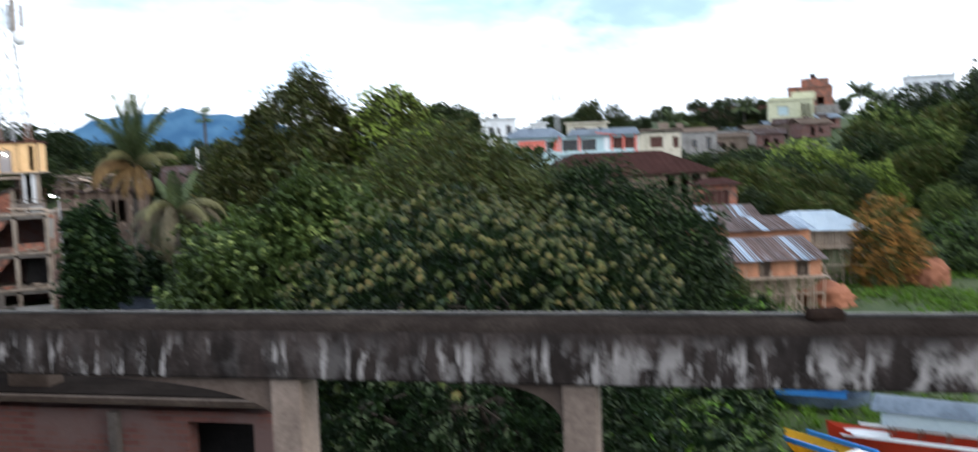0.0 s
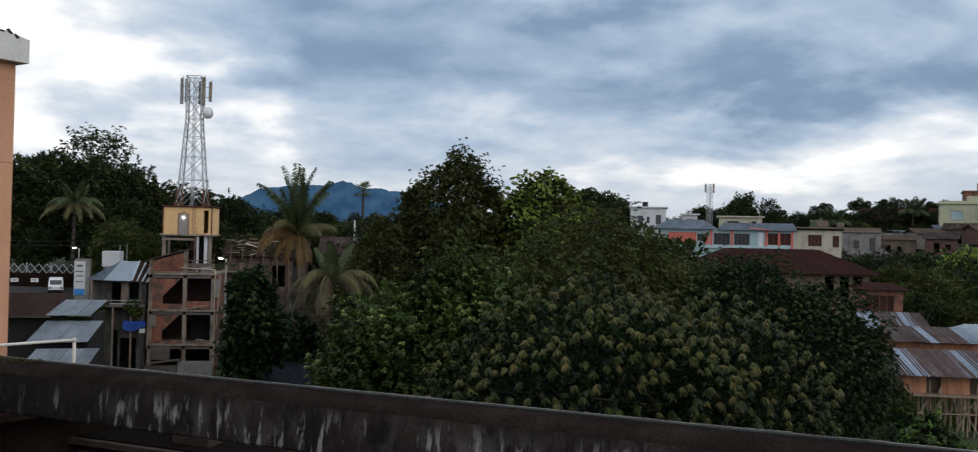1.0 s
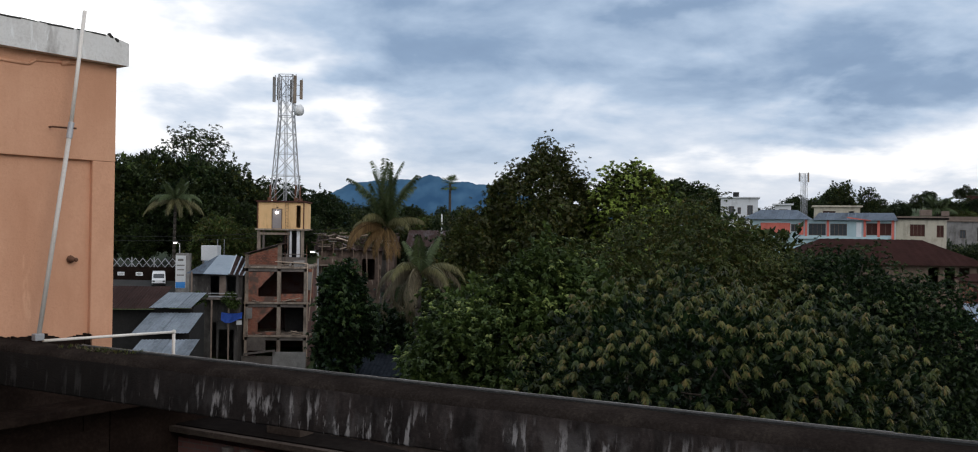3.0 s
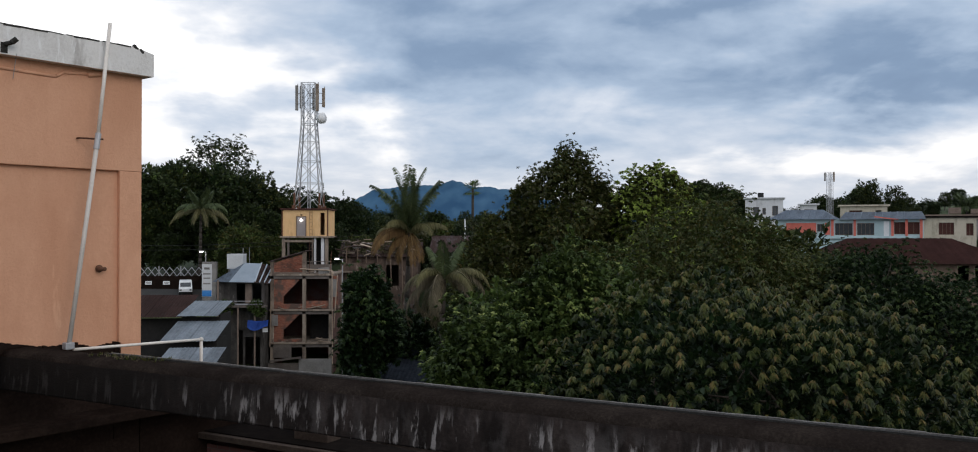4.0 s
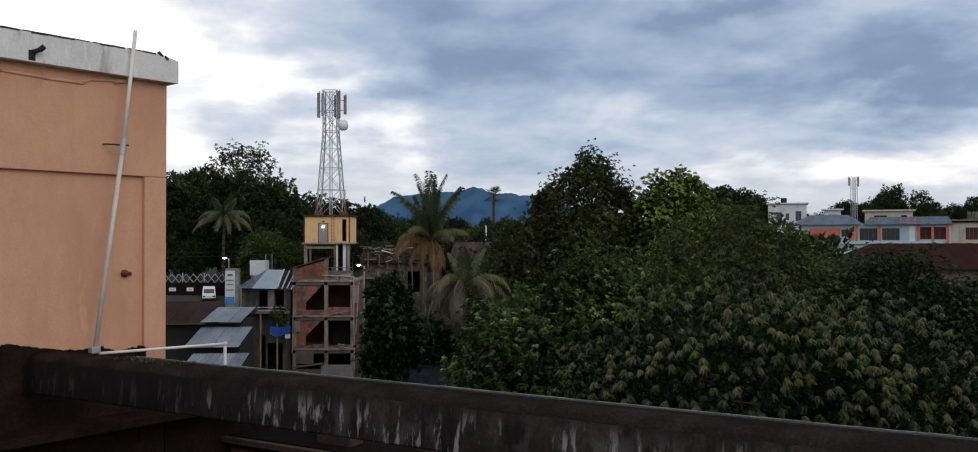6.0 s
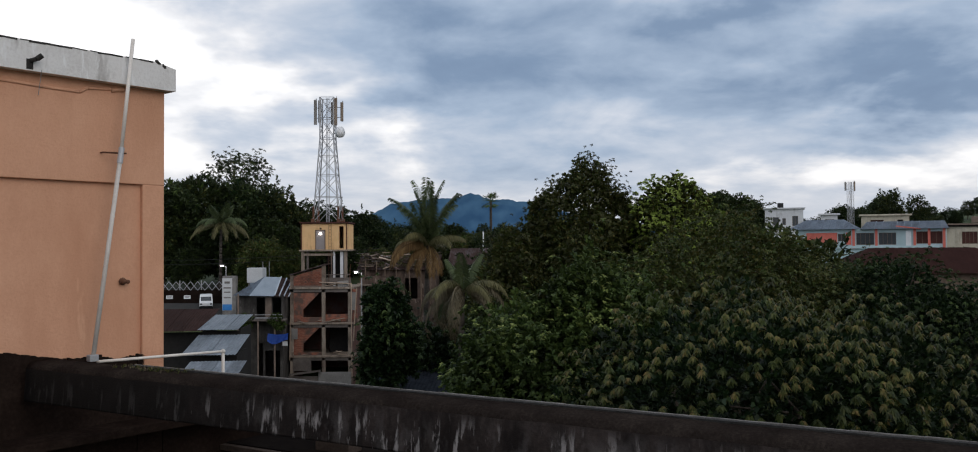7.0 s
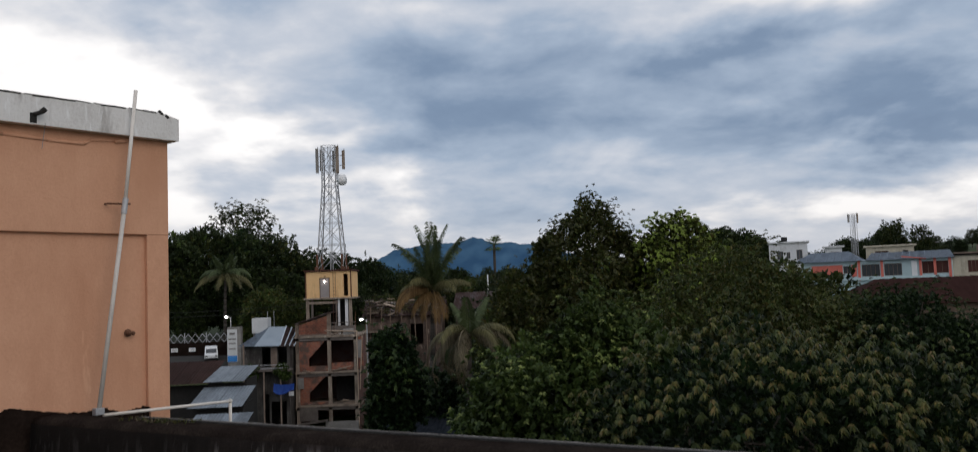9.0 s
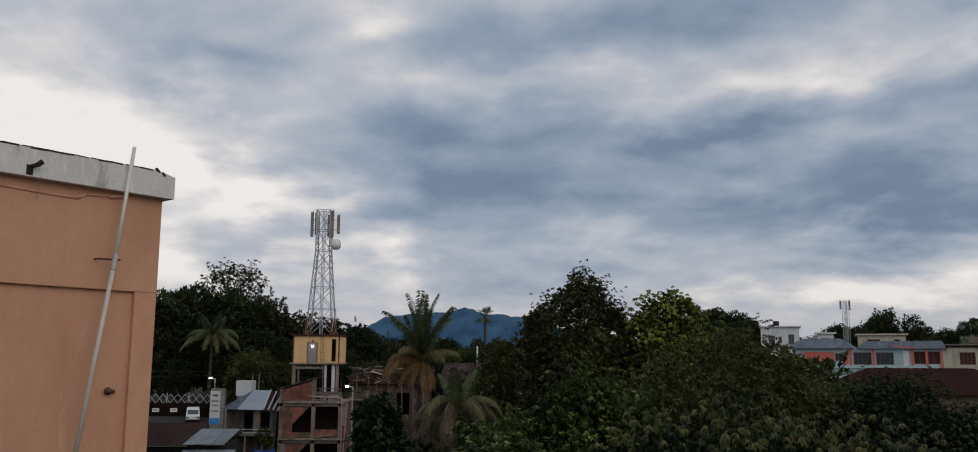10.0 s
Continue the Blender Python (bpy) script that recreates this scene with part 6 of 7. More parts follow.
part("roof_room", box(bmesh.new(), (2.6, 4, 9.9), (4.4, 4, 1.4), bevel=0.03), M_GREENWALL, g)
b = simple_house("red brick house, taller, still unplastered", (119.8, 156, 11.8), -34, 8.6, 8, 12.4, M_BRICKFACE, [(-2, 8.4, -0.6, 10.4), (1.2, 8.4, 2.6, 10.4), (-3.8, 8.4, -2.8, 10.2)], roof_mat=M_BRICKFACE)
part("roof_room", box(bmesh.new(), (1.0, 4, 13.4), (5.5, 4, 1.9)), M_BRICKFACE, b)
part("roof_tank", rod(bmesh.new(), (0.6, 4, 14.3), (0.6, 4, 15.4), 0.6, n=14), M_TYRE, b, "black plastic tank")
part("side_wing", box(bmesh.new(), (3.0, -0.8, 4.4), (4.5, 1.4, 8.4)), M_GREY, b)
simple_house("far white house on the ridge", (123, 190, 12.5), -30, 7.0, 6, 9.0, M_WHITE, [(-2.5, 6.4, -0.5, 8.2, "glass"), (1, 6.4, 2.4, 8.2, "glass")], parapet=0.5)
simple_house("wide house with a dull brown sheet roof", (114.5, 176, 11.6), -30, 15, 8, 5.6, M_BRICKWALL, [(-6, 1, -3, 3.4), (2, 1, 5, 3.4)], "gable", M_MAROON, 4.4, over=0.7)
w = simple_house("white multi-storey house under construction on the hill", (137, 142, 16.5), -40, 9, 8, 8.6, M_WHITE, [(-3, 5.6, -1.6, 7.4, "glass"), (0.2, 5.6, 1.6, 7.4, "glass"), (2.4, 5.6, 3.8, 7.4, "glass"), (-3, 2.2, -1.6, 4.0, "glass"), (0.2, 2.2, 1.6, 4.0, "glass")])
for x in (-4, -1.4, 1.4, 4):
    part("stub_column", box(bmesh.new(), (x, 0.4, 9.9), (0.4, 0.4, 2.2)), M_WHITE, w)
simple_house("brick cottage with a brown roof by the hall", (47.9, 76.5, 3.9), -22, 3.7, 4, 5.2, M_BRICKFACE, [(-1.4, 2.9, 1.1, 4.6, "shutter")], "gable", M_MAROON, 0.5, over=0.5, hip=1.2)
rn = random.Random(12)
for k in range(30):
    x, y = (58 + rn.uniform(0, 40), 112 + rn.uniform(-4, 26)) if k < 12 else (80 + 2.1 * (k - 12) + rn.uniform(-1.5, 1.5), rn.uniform(134, 150) + 0.1 * (k - 12))
    m = (M_TINRUST, M_TIN, M_WOOD, M_GREY)[k % 4]
    simple_house("low shack with a rusty patched roof on the slope", (x, y, gz(x, y) - 0.2), rn.uniform(-45, 0), rn.uniform(4, 7.5), 4, rn.uniform(2.0, 3.2), (M_WOOD, M_GREY, M_BRICKWALL)[k % 3],
                 [(-1.2, 0.4, -0.3, 2.0), (0.6, 0.8, 1.4, 1.8)], "gable", m, rn.uniform(0.6, 1.2), over=0.4)


# ---------------------------------------------------------------- huts on stilts
def stilts(parent, w, d, z0, z1, seed, rows=3, step=0.42, mat=None):
    rnd = random.Random(seed)
    n = int(w / step)
    for j in range(rows):
        for i in range(n + 1):
            x, y = -w / 2 + w * i / n + rnd.uniform(-0.12, 0.12), d * j / max(1, rows - 1) + rnd.uniform(-0.1, 0.1)
            lean = rnd.uniform(-0.25, 0.25)
            part("stilt", rod(bmesh.new(), (x, y, z0 - 0.3), (x + lean, y, z1 + (rnd.uniform(0.2, 1.2) if j == 0 else 0)), 0.055, 0.045, 6), mat or M_BAMBOO, parent)
    for k in range(5):
        x = rnd.uniform(-w / 2, w / 2 - 1.4)
        part("brace", rod(bmesh.new(), (x, -0.06, z0 + 0.3), (x + 1.5 * rnd.choice((-1, 1)), -0.06, z1), 0.04, n=6), mat or M_BAMBOO, parent)
    for zz in (z0 + (z1 - z0) * 0.55, z1):
        part("rail", rod(bmesh.new(), (-w / 2, -0.08, zz), (w / 2, -0.08, zz + 0.05), 0.05, n=6), mat or M_BAMBOO, parent)


def hut(label, at, rz, w, d, wall_z, wall_h, mat, roof_mat, rise, sheets, seed, open_bays=(), deck=0.8):
    h = thing("stilt_hut", label, "hut", at, rz, group="huts on stilts")
    part("deck", box(bmesh.new(), (0, d / 2 - deck / 2, wall_z - 0.06), (w + 0.6, d + deck, 0.1)), M_BAMBOO, h)
    rnd = random.Random(seed)
    # board walls
    n = int(w / 0.45)
    for i in range(n):
        x = -w / 2 + w * (i + 0.5) / n
        if any(a < x < b for a, b in open_bays):
            continue
        part("board", box(bmesh.new(), (x, rnd.uniform(-0.01, 0.01), wall_z + wall_h / 2), (w / n - 0.015, 0.04, wall_h)), mat, h)
    part("inner_wall", box(bmesh.new(), (0, 0.5, wall_z + wall_h / 2), (w - 0.1, 0.05, wall_h)), M_WOOD, h)
    for s in (-1, 1):
        part("side_wall", box(bmesh.new(), (s * w / 2, d / 2, wall_z + wall_h / 2), (0.06, d, wall_h)), mat, h)
    part("back_wall", box(bmesh.new(), (0, d, wall_z + wall_h / 2), (w, 0.06, wall_h)), mat, h)
    for k in range(sheets):
        part("roof_sheet", corrugated(w / sheets + 0.5, d + 1.2, rise, wave=0.22, depth=0.045, ragged=0.15, seed=seed + k), roof_mat[k % len(roof_mat)], h,
             at=(-w / 2 + w * (k + 0.5) / sheets, d + 0.3, wall_z + wall_h + rise + 0.1 + 0.02 * (k % 2)))
    stilts(h, w + 0.4, d, 0.0, wall_z - 0.1, seed)
    return h


hut("orange-boarded hut on bamboo stilts with a rusted tin roof", (39.3, 56.0, 0), -16, 8.0, 4.2, 3.0, 1.15, M_ORANGEBOARD, [M_TINRUST, M_TINRUST, M_TIN, M_TINRUST], 1.25, 8, 31, ((-0.8, 0.3), (2.3, 2.9)))
hut("orange-boarded hut with a patched tin roof", (43.3, 61.5, 0), -16, 6.6, 3.4, 4.1, 1.7, M_ORANGEBOARD, [M_TINRUST, M_TINRUST, M_TIN], 0.8, 6, 47)
hut("low hut with a streaked rusty tin roof", (42.0, 65.5, 0), -20, 5.6, 4.0, 4.4, 1.7, M_ORANGEBOARD, [M_TINRUST, M_TIN, M_TINRUST], 1.3, 6, 53)


def build_blue_hut():
    h = thing("stilt_hut", "bamboo-walled hut with a bright blue-grey hipped roof", "hut", (51.0, 65.6, 0), -30, group="huts on stilts")
    part("deck", box(bmesh.new(), (0, 3, 3.55), (9.0, 7.0, 0.12)), M_BAMBOO, h)
    rnd = random.Random(3)
    n = 30
    for i in range(n):
        x = -4.2 + 8.4 * (i + 0.5) / n
        part("slat", box(bmesh.new(), (x, rnd.uniform(-0.02, 0.02), 4.35), (0.2, 0.05, 1.5 + rnd.uniform(-0.1, 0.1))), M_BAMBOO, h)
    part("inner_wall", box(bmesh.new(), (0, 0.3, 4.4), (8.2, 0.06, 1.5)), M_WOOD, h)
    for s in (-1, 1):
        part("side_wall", box(bmesh.new(), (s * 4.2, 3, 4.4), (0.06, 6, 1.5)), M_BAMBOO, h)
    ribbed_roof(h, hip_sheet(9.6, 7.6, 1.5, 3.0), M_TINBRIGHT, (0, 3, 5.1))
    stilts(h, 9.0, 6, 0.0, 3.5, 71, step=0.55)


build_blue_hut()


def build_clay_bank():
    for at, s, seed in (((45.8, 57.6, 0.3), (2.2, 1.8, 1.5), 3), ((59.6, 61.8, 0.6), (2.0, 1.6, 1.9), 9)):
        bm = bmesh.new()
        bmesh.ops.create_icosphere(bm, subdivisions=4, radius=1.0)
        for v in bm.verts:
            d = 0.3 * noise.noise(v.co * 1.6 + Vector((seed, 0, 0))) + 0.22 * noise.noise(v.co * 4.3 + Vector((0, seed, 0))) + 0.08 * noise.noise(v.co * 11)
            v.co = Vector((v.co.x * s[0], v.co.y * s[1], max(-0.4, v.co.z) * s[2])) * (1 + d)
        c = part("clay_bank", bm, M_EARTH, None, smooth=True, at=at)
        tagged(c, "bare mound of orange clay beside the stilts", "earth bank")


build_clay_bank()


# ---------------------------------------------------------------- boats
def hull(l, w, h, mat_, rim, seed=0):
    """A canoe-like wooden hull along x with raised ends; two materials: side and rim."""
    bm = bmesh.new()
    n = 24
    rows = []
    for i in range(n + 1):
        s = i / n * 2 - 1
        half = w / 2 * (1 - abs(s) ** 2.6) + 0.03
        up = 0.45 * h * abs(s) ** 3
        rows.append([bm.verts.new(v) for v in ((s * l / 2, -half, h + up), (s * l / 2 * 0.97, -half * 0.72, 0.1 * h + up), (s * l / 2 * 0.95, 0, up),
                                               (s * l / 2 * 0.97, half * 0.72, 0.1 * h + up), (s * l / 2, half, h + up))])
    for a, b in zip(rows, rows[1:]):
        for k in range(4):
            bm.faces.new((a[k], b[k], b[k + 1], a[k + 1]))
    bmesh.ops.solidify(bm, geom=list(bm.faces), thickness=0.05)
    return bm


def build_boats():
    b = thing("boat", "red-hulled wooden boat with a pale blue tin canopy", "boat", (26.95, 28.3, -0.1), -49)
    part("hull", hull(7.0, 1.7, 0.75, None, None), M_RED, b)
    part("gunwale", boxes(((0, -0.83, 0.86), (4.6, 0.08, 0.14)), ((0, 0.83, 0.86), (4.6, 0.08, 0.14)), bevel=0.02), M_PAINTWHITE, b, "white painted gunwale")
    part("deck", box(bmesh.new(), (-1.9, 0, 0.7), (1.8, 1.1, 0.06)), M_PAINTWHITE, b)
    part("canopy", gable_canopy(4.2, 2.1, 0.4), M_TIN, b, "pale blue sheet canopy", at=(0.5, 0, 2.05))
    part("canopy_side", boxes(((0.6, -0.92, 1.72), (3.6, 0.03, 0.55)), ((0.6, 0.92, 1.72), (3.6, 0.03, 0.55)), bevel=0.008), M_TINBRIGHT, b, "pale canopy side sheet")
    for x in (-0.9, 0.2, 1.2, 2.3):
        for s in (-1, 1):
            part("canopy_post", rod(bmesh.new(), (x, s * 0.72, 0.6), (x, s * 0.85, 2.0), 0.035, n=6), M_WOOD, b)
    b = thing("boat", "yellow boat with a blue deck edge and a white bow", "boat", (23.4, 29.1, -0.1), -76)
    part("hull", hull(4.6, 1.5, 0.6, None, None), M_YBOAT, b)
    part("gunwale", boxes(((0, -0.72, 0.72), (3.4, 0.1, 0.2)), ((0, 0.72, 0.72), (3.4, 0.1, 0.2)), bevel=0.02), M_SKYBLUE, b, "blue painted gunwale")
    part("bow_deck", box(bmesh.new(), (1.5, 0, 0.74), (1.0, 0.8, 0.06), bevel=0.02), M_PAINTWHITE, b)
    b = thing("boat", "long pale boat with a bright blue flat cover", "boat", (27.6, 35.1, 0.15), -41)
    part("hull", hull(4.6, 1.5, 0.6, None, None), M_TIN, b)
    part("cover", gable_canopy(3.4, 1.7, 0.16), M_SKYBLUE, b, "bright blue tarpaulin cover", at=(-0.4, 0, 1.0))
    part("cover_side", boxes(((-0.4, -0.78, 0.82), (3.2, 0.03, 0.34)), ((-0.4, 0.78, 0.82), (3.2, 0.03, 0.34))), M_SKYBLUE, b)


def gable_canopy(l, w, rise):
    bm = bmesh.new()
    rows = []
    for i in range(9):
        a = -1 + 2 * i / 8
        rows.append([bm.verts.new((x, a * w / 2, rise * (1 - a * a))) for x in (-l / 2, 0, l / 2)])
    for p, q in zip(rows, rows[1:]):
        for k in range(2):
            bm.faces.new((p[k], p[k + 1], q[k + 1], q[k]))
    bmesh.ops.solidify(bm, geom=list(bm.faces), thickness=0.03)
    return bm


build_boats()


# ---------------------------------------------------------------- trees
def thin(pts, nrm, gap, rnd):
    """Keep points at least gap apart."""
    keep, cells = [], {}
    for i, p in enumerate(pts):
        c = tuple((p // gap).astype(int))
        ok = True
        for dx in (-1, 0, 1):
            for dy in (-1, 0, 1):
                for dz in (-1, 0, 1):
                    for j in cells.get((c[0] + dx, c[1] + dy, c[2] + dz), ()):
                        if ((pts[j] - p) ** 2).sum() < gap * gap:
                            ok = False
        if ok:
            cells.setdefault(c, []).append(i)
            keep.append(i)
    return pts[keep], nrm[keep]


def clump_tree(name, label, at, lobes, gap, bunch, leaf, inner_green, outer_greens, seed, fill=1400, trunk_r=0.25, second=0.5, rough=0.2, droop=-0.15,
               fork=None, group="", open_crown=0.0, skirt=None, lift=(-0.4, 0.7), tips=1.0, up=0.8, tuft=0.9):
    """A tree whose crown is an inner mass of leaves, mostly coloured dark to paint in crown shade, with separate leaf
    bunches standing out over it.
    """
    rnd = np.random.default_rng(seed)
    t = thing(name, label, "tree", at, group=group)
    low, high = min(l[2] - l[5] for l in lobes), max(l[2] + l[5] for l in lobes)
    part("trunk", trunk_mesh(fork if fork is not None else max(0.6, low + 0.4), lobes, trunk_r, rnd), M_BARK, t, smooth=True)
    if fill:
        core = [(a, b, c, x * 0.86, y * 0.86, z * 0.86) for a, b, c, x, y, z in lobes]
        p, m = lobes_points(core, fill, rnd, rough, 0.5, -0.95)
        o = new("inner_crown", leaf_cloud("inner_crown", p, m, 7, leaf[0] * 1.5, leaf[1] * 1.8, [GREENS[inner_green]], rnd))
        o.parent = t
    area = sum(12 * (l[3] * l[4] + l[4] * l[5] + l[3] * l[5]) / 3 for l in lobes)
    p, m = lobes_points(lobes, int(1.6 * area / gap ** 2), rnd, rough, open_crown, -0.8)
    p, m = thin(p, m, gap, rnd)
    if skirt is not None:
        ok = p[:, 2] > skirt + rnd.normal(0, 0.35, len(p))
        p, m = p[ok], m[ok]
    # shoots gather in tufts that stand out; favour colours them lighter, as if lit
    w = np.array([noise.noise(Vector(q / tuft + seed)) for q in p])
    p = p + (m * 0.7 + np.array([0, 0, 0.6])) * np.clip(w * 1.6, -0.3, 1)[:, None] * tuft * 0.42
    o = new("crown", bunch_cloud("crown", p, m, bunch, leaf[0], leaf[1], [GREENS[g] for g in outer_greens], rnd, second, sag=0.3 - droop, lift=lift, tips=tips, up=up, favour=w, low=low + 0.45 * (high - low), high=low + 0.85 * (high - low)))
    o.parent = t
    return t


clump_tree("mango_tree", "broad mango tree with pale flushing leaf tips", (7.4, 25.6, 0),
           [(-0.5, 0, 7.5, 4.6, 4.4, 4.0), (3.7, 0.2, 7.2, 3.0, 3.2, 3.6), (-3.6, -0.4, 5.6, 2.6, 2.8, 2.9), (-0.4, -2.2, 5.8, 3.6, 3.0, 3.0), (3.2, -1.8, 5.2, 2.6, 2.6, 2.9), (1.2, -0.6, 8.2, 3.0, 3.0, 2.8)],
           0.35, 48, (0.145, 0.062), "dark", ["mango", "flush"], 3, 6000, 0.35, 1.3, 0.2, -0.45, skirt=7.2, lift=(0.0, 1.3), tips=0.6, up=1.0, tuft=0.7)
clump_tree("broadleaf_tree", "leafy green tree with light shoot tips", (1.6, 31.5, 0),
           [(-0.3, 0, 8.4, 2.3, 2.4, 2.6), (1.9, 0.3, 10.2, 1.5, 1.8, 2.4), (-1.9, 0, 7.6, 1.3, 1.8, 2.2), (3.3, 0.6, 9.6, 1.7, 1.8, 2.2), (1.5, -0.4, 6.0, 1.8, 2.0, 2.6), (1.0, 0, 10.4, 0.9, 1.0, 1.6)],
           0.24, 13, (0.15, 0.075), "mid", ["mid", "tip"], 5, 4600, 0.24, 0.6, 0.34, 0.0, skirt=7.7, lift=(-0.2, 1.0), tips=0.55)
# deep shade under the palms is painted in with the dark leaf colours
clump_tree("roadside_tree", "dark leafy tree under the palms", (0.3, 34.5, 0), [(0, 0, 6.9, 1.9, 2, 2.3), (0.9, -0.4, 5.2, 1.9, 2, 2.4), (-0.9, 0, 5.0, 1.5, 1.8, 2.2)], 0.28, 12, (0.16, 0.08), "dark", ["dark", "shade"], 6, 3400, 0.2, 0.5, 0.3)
clump_tree("olive_tree", "dense olive-green tree with yellowing patches", (10.9, 40, 0),
           [(-0.4, 0, 11.0, 3.4, 3.4, 3.3), (-3.2, 0, 9.6, 2.4, 2.6, 3.0), (3.2, 0, 9.8, 2.6, 2.6, 2.6), (1.4, -1.0, 9.4, 3.0, 2.6, 2.8), (5.4, 0.4, 9.0, 1.8, 2, 2.2)], 0.24, 12, (0.115, 0.06), "olive", ["olive", "mid"], 7, 5600, 0.3, 0.3, 0.24, 0.0)
clump_tree("tall_dark_tree", "tall dark round-headed tree with loose sprigs on top", (4.9, 52, 0),
           [(0.3, 0, 14.2, 2.9, 2.7, 3.1), (0.7, 0, 16.1, 1.3, 1.4, 2.0), (-1.8, 0, 14.6, 1.1, 1.3, 1.6), (2.2, 0, 14.0, 1.5, 1.8, 2.3), (-3.4, 0, 11.8, 2.2, 2.2, 2.4), (0.6, -0.5, 11.0, 3.2, 2.8, 2.8)],
           0.25, 13, (0.13, 0.062), "olive", ["umber", "olive"], 9, 9000, 0.3, 0.25, 0.26, 0.12)
clump_tree("bright_tree", "bright yellow-green tree with rounded leaf tufts", (10.3, 51, 0), [(0, 0, 14.9, 1.9, 1.8, 2.0), (-1.2, 0, 14.2, 1.3, 1.4, 1.5), (1.4, 0, 14.3, 1.3, 1.4, 1.5), (0, 0, 12.6, 2.2, 2, 2.0)],
           0.24, 18, (0.15, 0.085), "olive", ["bright", "mid"], 11, 2200, 0.22, 0.0, 0.2, 0.1, lift=(-0.3, 1.4), tuft=0.8)
clump_tree("shade_tree", "dark green shade tree beside the huts", (19.2, 38, 0),
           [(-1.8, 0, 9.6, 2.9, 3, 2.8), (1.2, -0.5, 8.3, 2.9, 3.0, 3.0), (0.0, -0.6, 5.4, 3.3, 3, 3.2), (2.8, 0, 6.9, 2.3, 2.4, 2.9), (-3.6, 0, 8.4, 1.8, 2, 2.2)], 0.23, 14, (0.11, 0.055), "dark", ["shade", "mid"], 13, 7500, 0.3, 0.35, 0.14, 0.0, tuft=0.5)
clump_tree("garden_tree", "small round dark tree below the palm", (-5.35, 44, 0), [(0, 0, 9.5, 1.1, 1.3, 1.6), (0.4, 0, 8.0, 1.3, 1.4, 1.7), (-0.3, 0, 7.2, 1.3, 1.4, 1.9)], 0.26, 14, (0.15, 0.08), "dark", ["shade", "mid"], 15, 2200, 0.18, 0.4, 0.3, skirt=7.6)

# fills the black gap below the palms; its leaf colour holds their shade
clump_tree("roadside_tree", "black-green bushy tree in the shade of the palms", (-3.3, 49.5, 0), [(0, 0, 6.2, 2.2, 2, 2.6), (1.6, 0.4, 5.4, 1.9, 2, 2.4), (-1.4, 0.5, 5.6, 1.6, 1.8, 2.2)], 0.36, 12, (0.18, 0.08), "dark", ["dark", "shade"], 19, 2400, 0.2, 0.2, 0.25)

# undergrowth down on the marsh edge
for k, (x, y, s) in enumerate(((12.0, 21, 1.3), (15.0, 26.5, 1.7), (18.4, 30.5, 1.6), (24.5, 37.5, 1.6), (9.6, 17.5, 1.2), (4.0, 20, 1.5), (1.0, 23, 1.6), (27.5, 41.5, 1.5), (31.5, 47, 1.5), (-2.6, 38, 1.9), (1.2, 39.5, 2.2), (-5.4, 41, 1.8), (64.5, 66.5, 2.2), (68.0, 64.0, 2.4), (62.0, 70.5, 2.3), (72.0, 66.5, 2.5))):
    clump_tree("shrub", "leafy green shrub on the marsh edge", (x, y, 0), [(0, 0, 1.1 * s, 1.4 * s, 1.3 * s, 1.2 * s), (0.9 * s, 0.2, 0.8 * s, s, s, 0.9 * s)], 0.42, 9, (0.28, 0.10), "dark", ["mid", "grass"], 60 + k, 260, 0.06, 0.35, 0.3, 0.2,
               0.3, "shrubs on the marsh edge")

# palms
feather_palm("coconut_palm", "coconut palm with drooping dry brown fronds", (-4.65, 58, 0), 13.1, [(6, 4.3, 97, 68, "palm", 0.46), (8, 4.0, 84, 32, "palm", 0.48), (6, 2.8, 58, -40, "pale", 0.46), (5, 3.7, 42, -85, "dead", 0.5, 150, 225), (4, 2.8, 0, -95, "dead", 0.5, 200, 320)], 3, (0.3, 0.2))
feather_palm("coconut_palm", "coconut palm with pale arching fronds", (-1.9, 47, 0), 10.5, [(3, 2.3, 84, 40, "palm", 0.36), (5, 3.2, 64, -70, "pale", 0.42), (7, 4.3, 58, -142, "grey_frond", 0.42), (4, 3.6, 26, -125, "grey_frond", 0.42)], 4, (0.2, 0.1))
feather_palm("coconut_palm", "coconut palm before the dark wood with yellowed lower fronds", (-28.6, 92, gz(-28.6, 92)), 15.6 - gz(-28.6, 92), [(5, 2.4, 78, 30, "palm", 0.5), (6, 3.0, 52, -55, "palm", 0.5), (9, 3.5, 24, -68, "pale", 0.5)], 6, (0.1, 0.0))
for k, (x, y, top) in enumerate(((103.7, 156, 20.2), (110, 130, 21.0), (112.5, 128, 19.5), (84, 150, 17.5), (125, 118, 22.0))):
    feather_palm("coconut_palm", "coconut palm on the skyline of the far bank", (x, y, gz(x, y)), top - gz(x, y), [(8, 3.4, 72, 20, "palm", 0.7), (9, 3.4, 30, -45, "palm", 0.7)], 20 + k, (0.5, 0.2), "skyline palms")


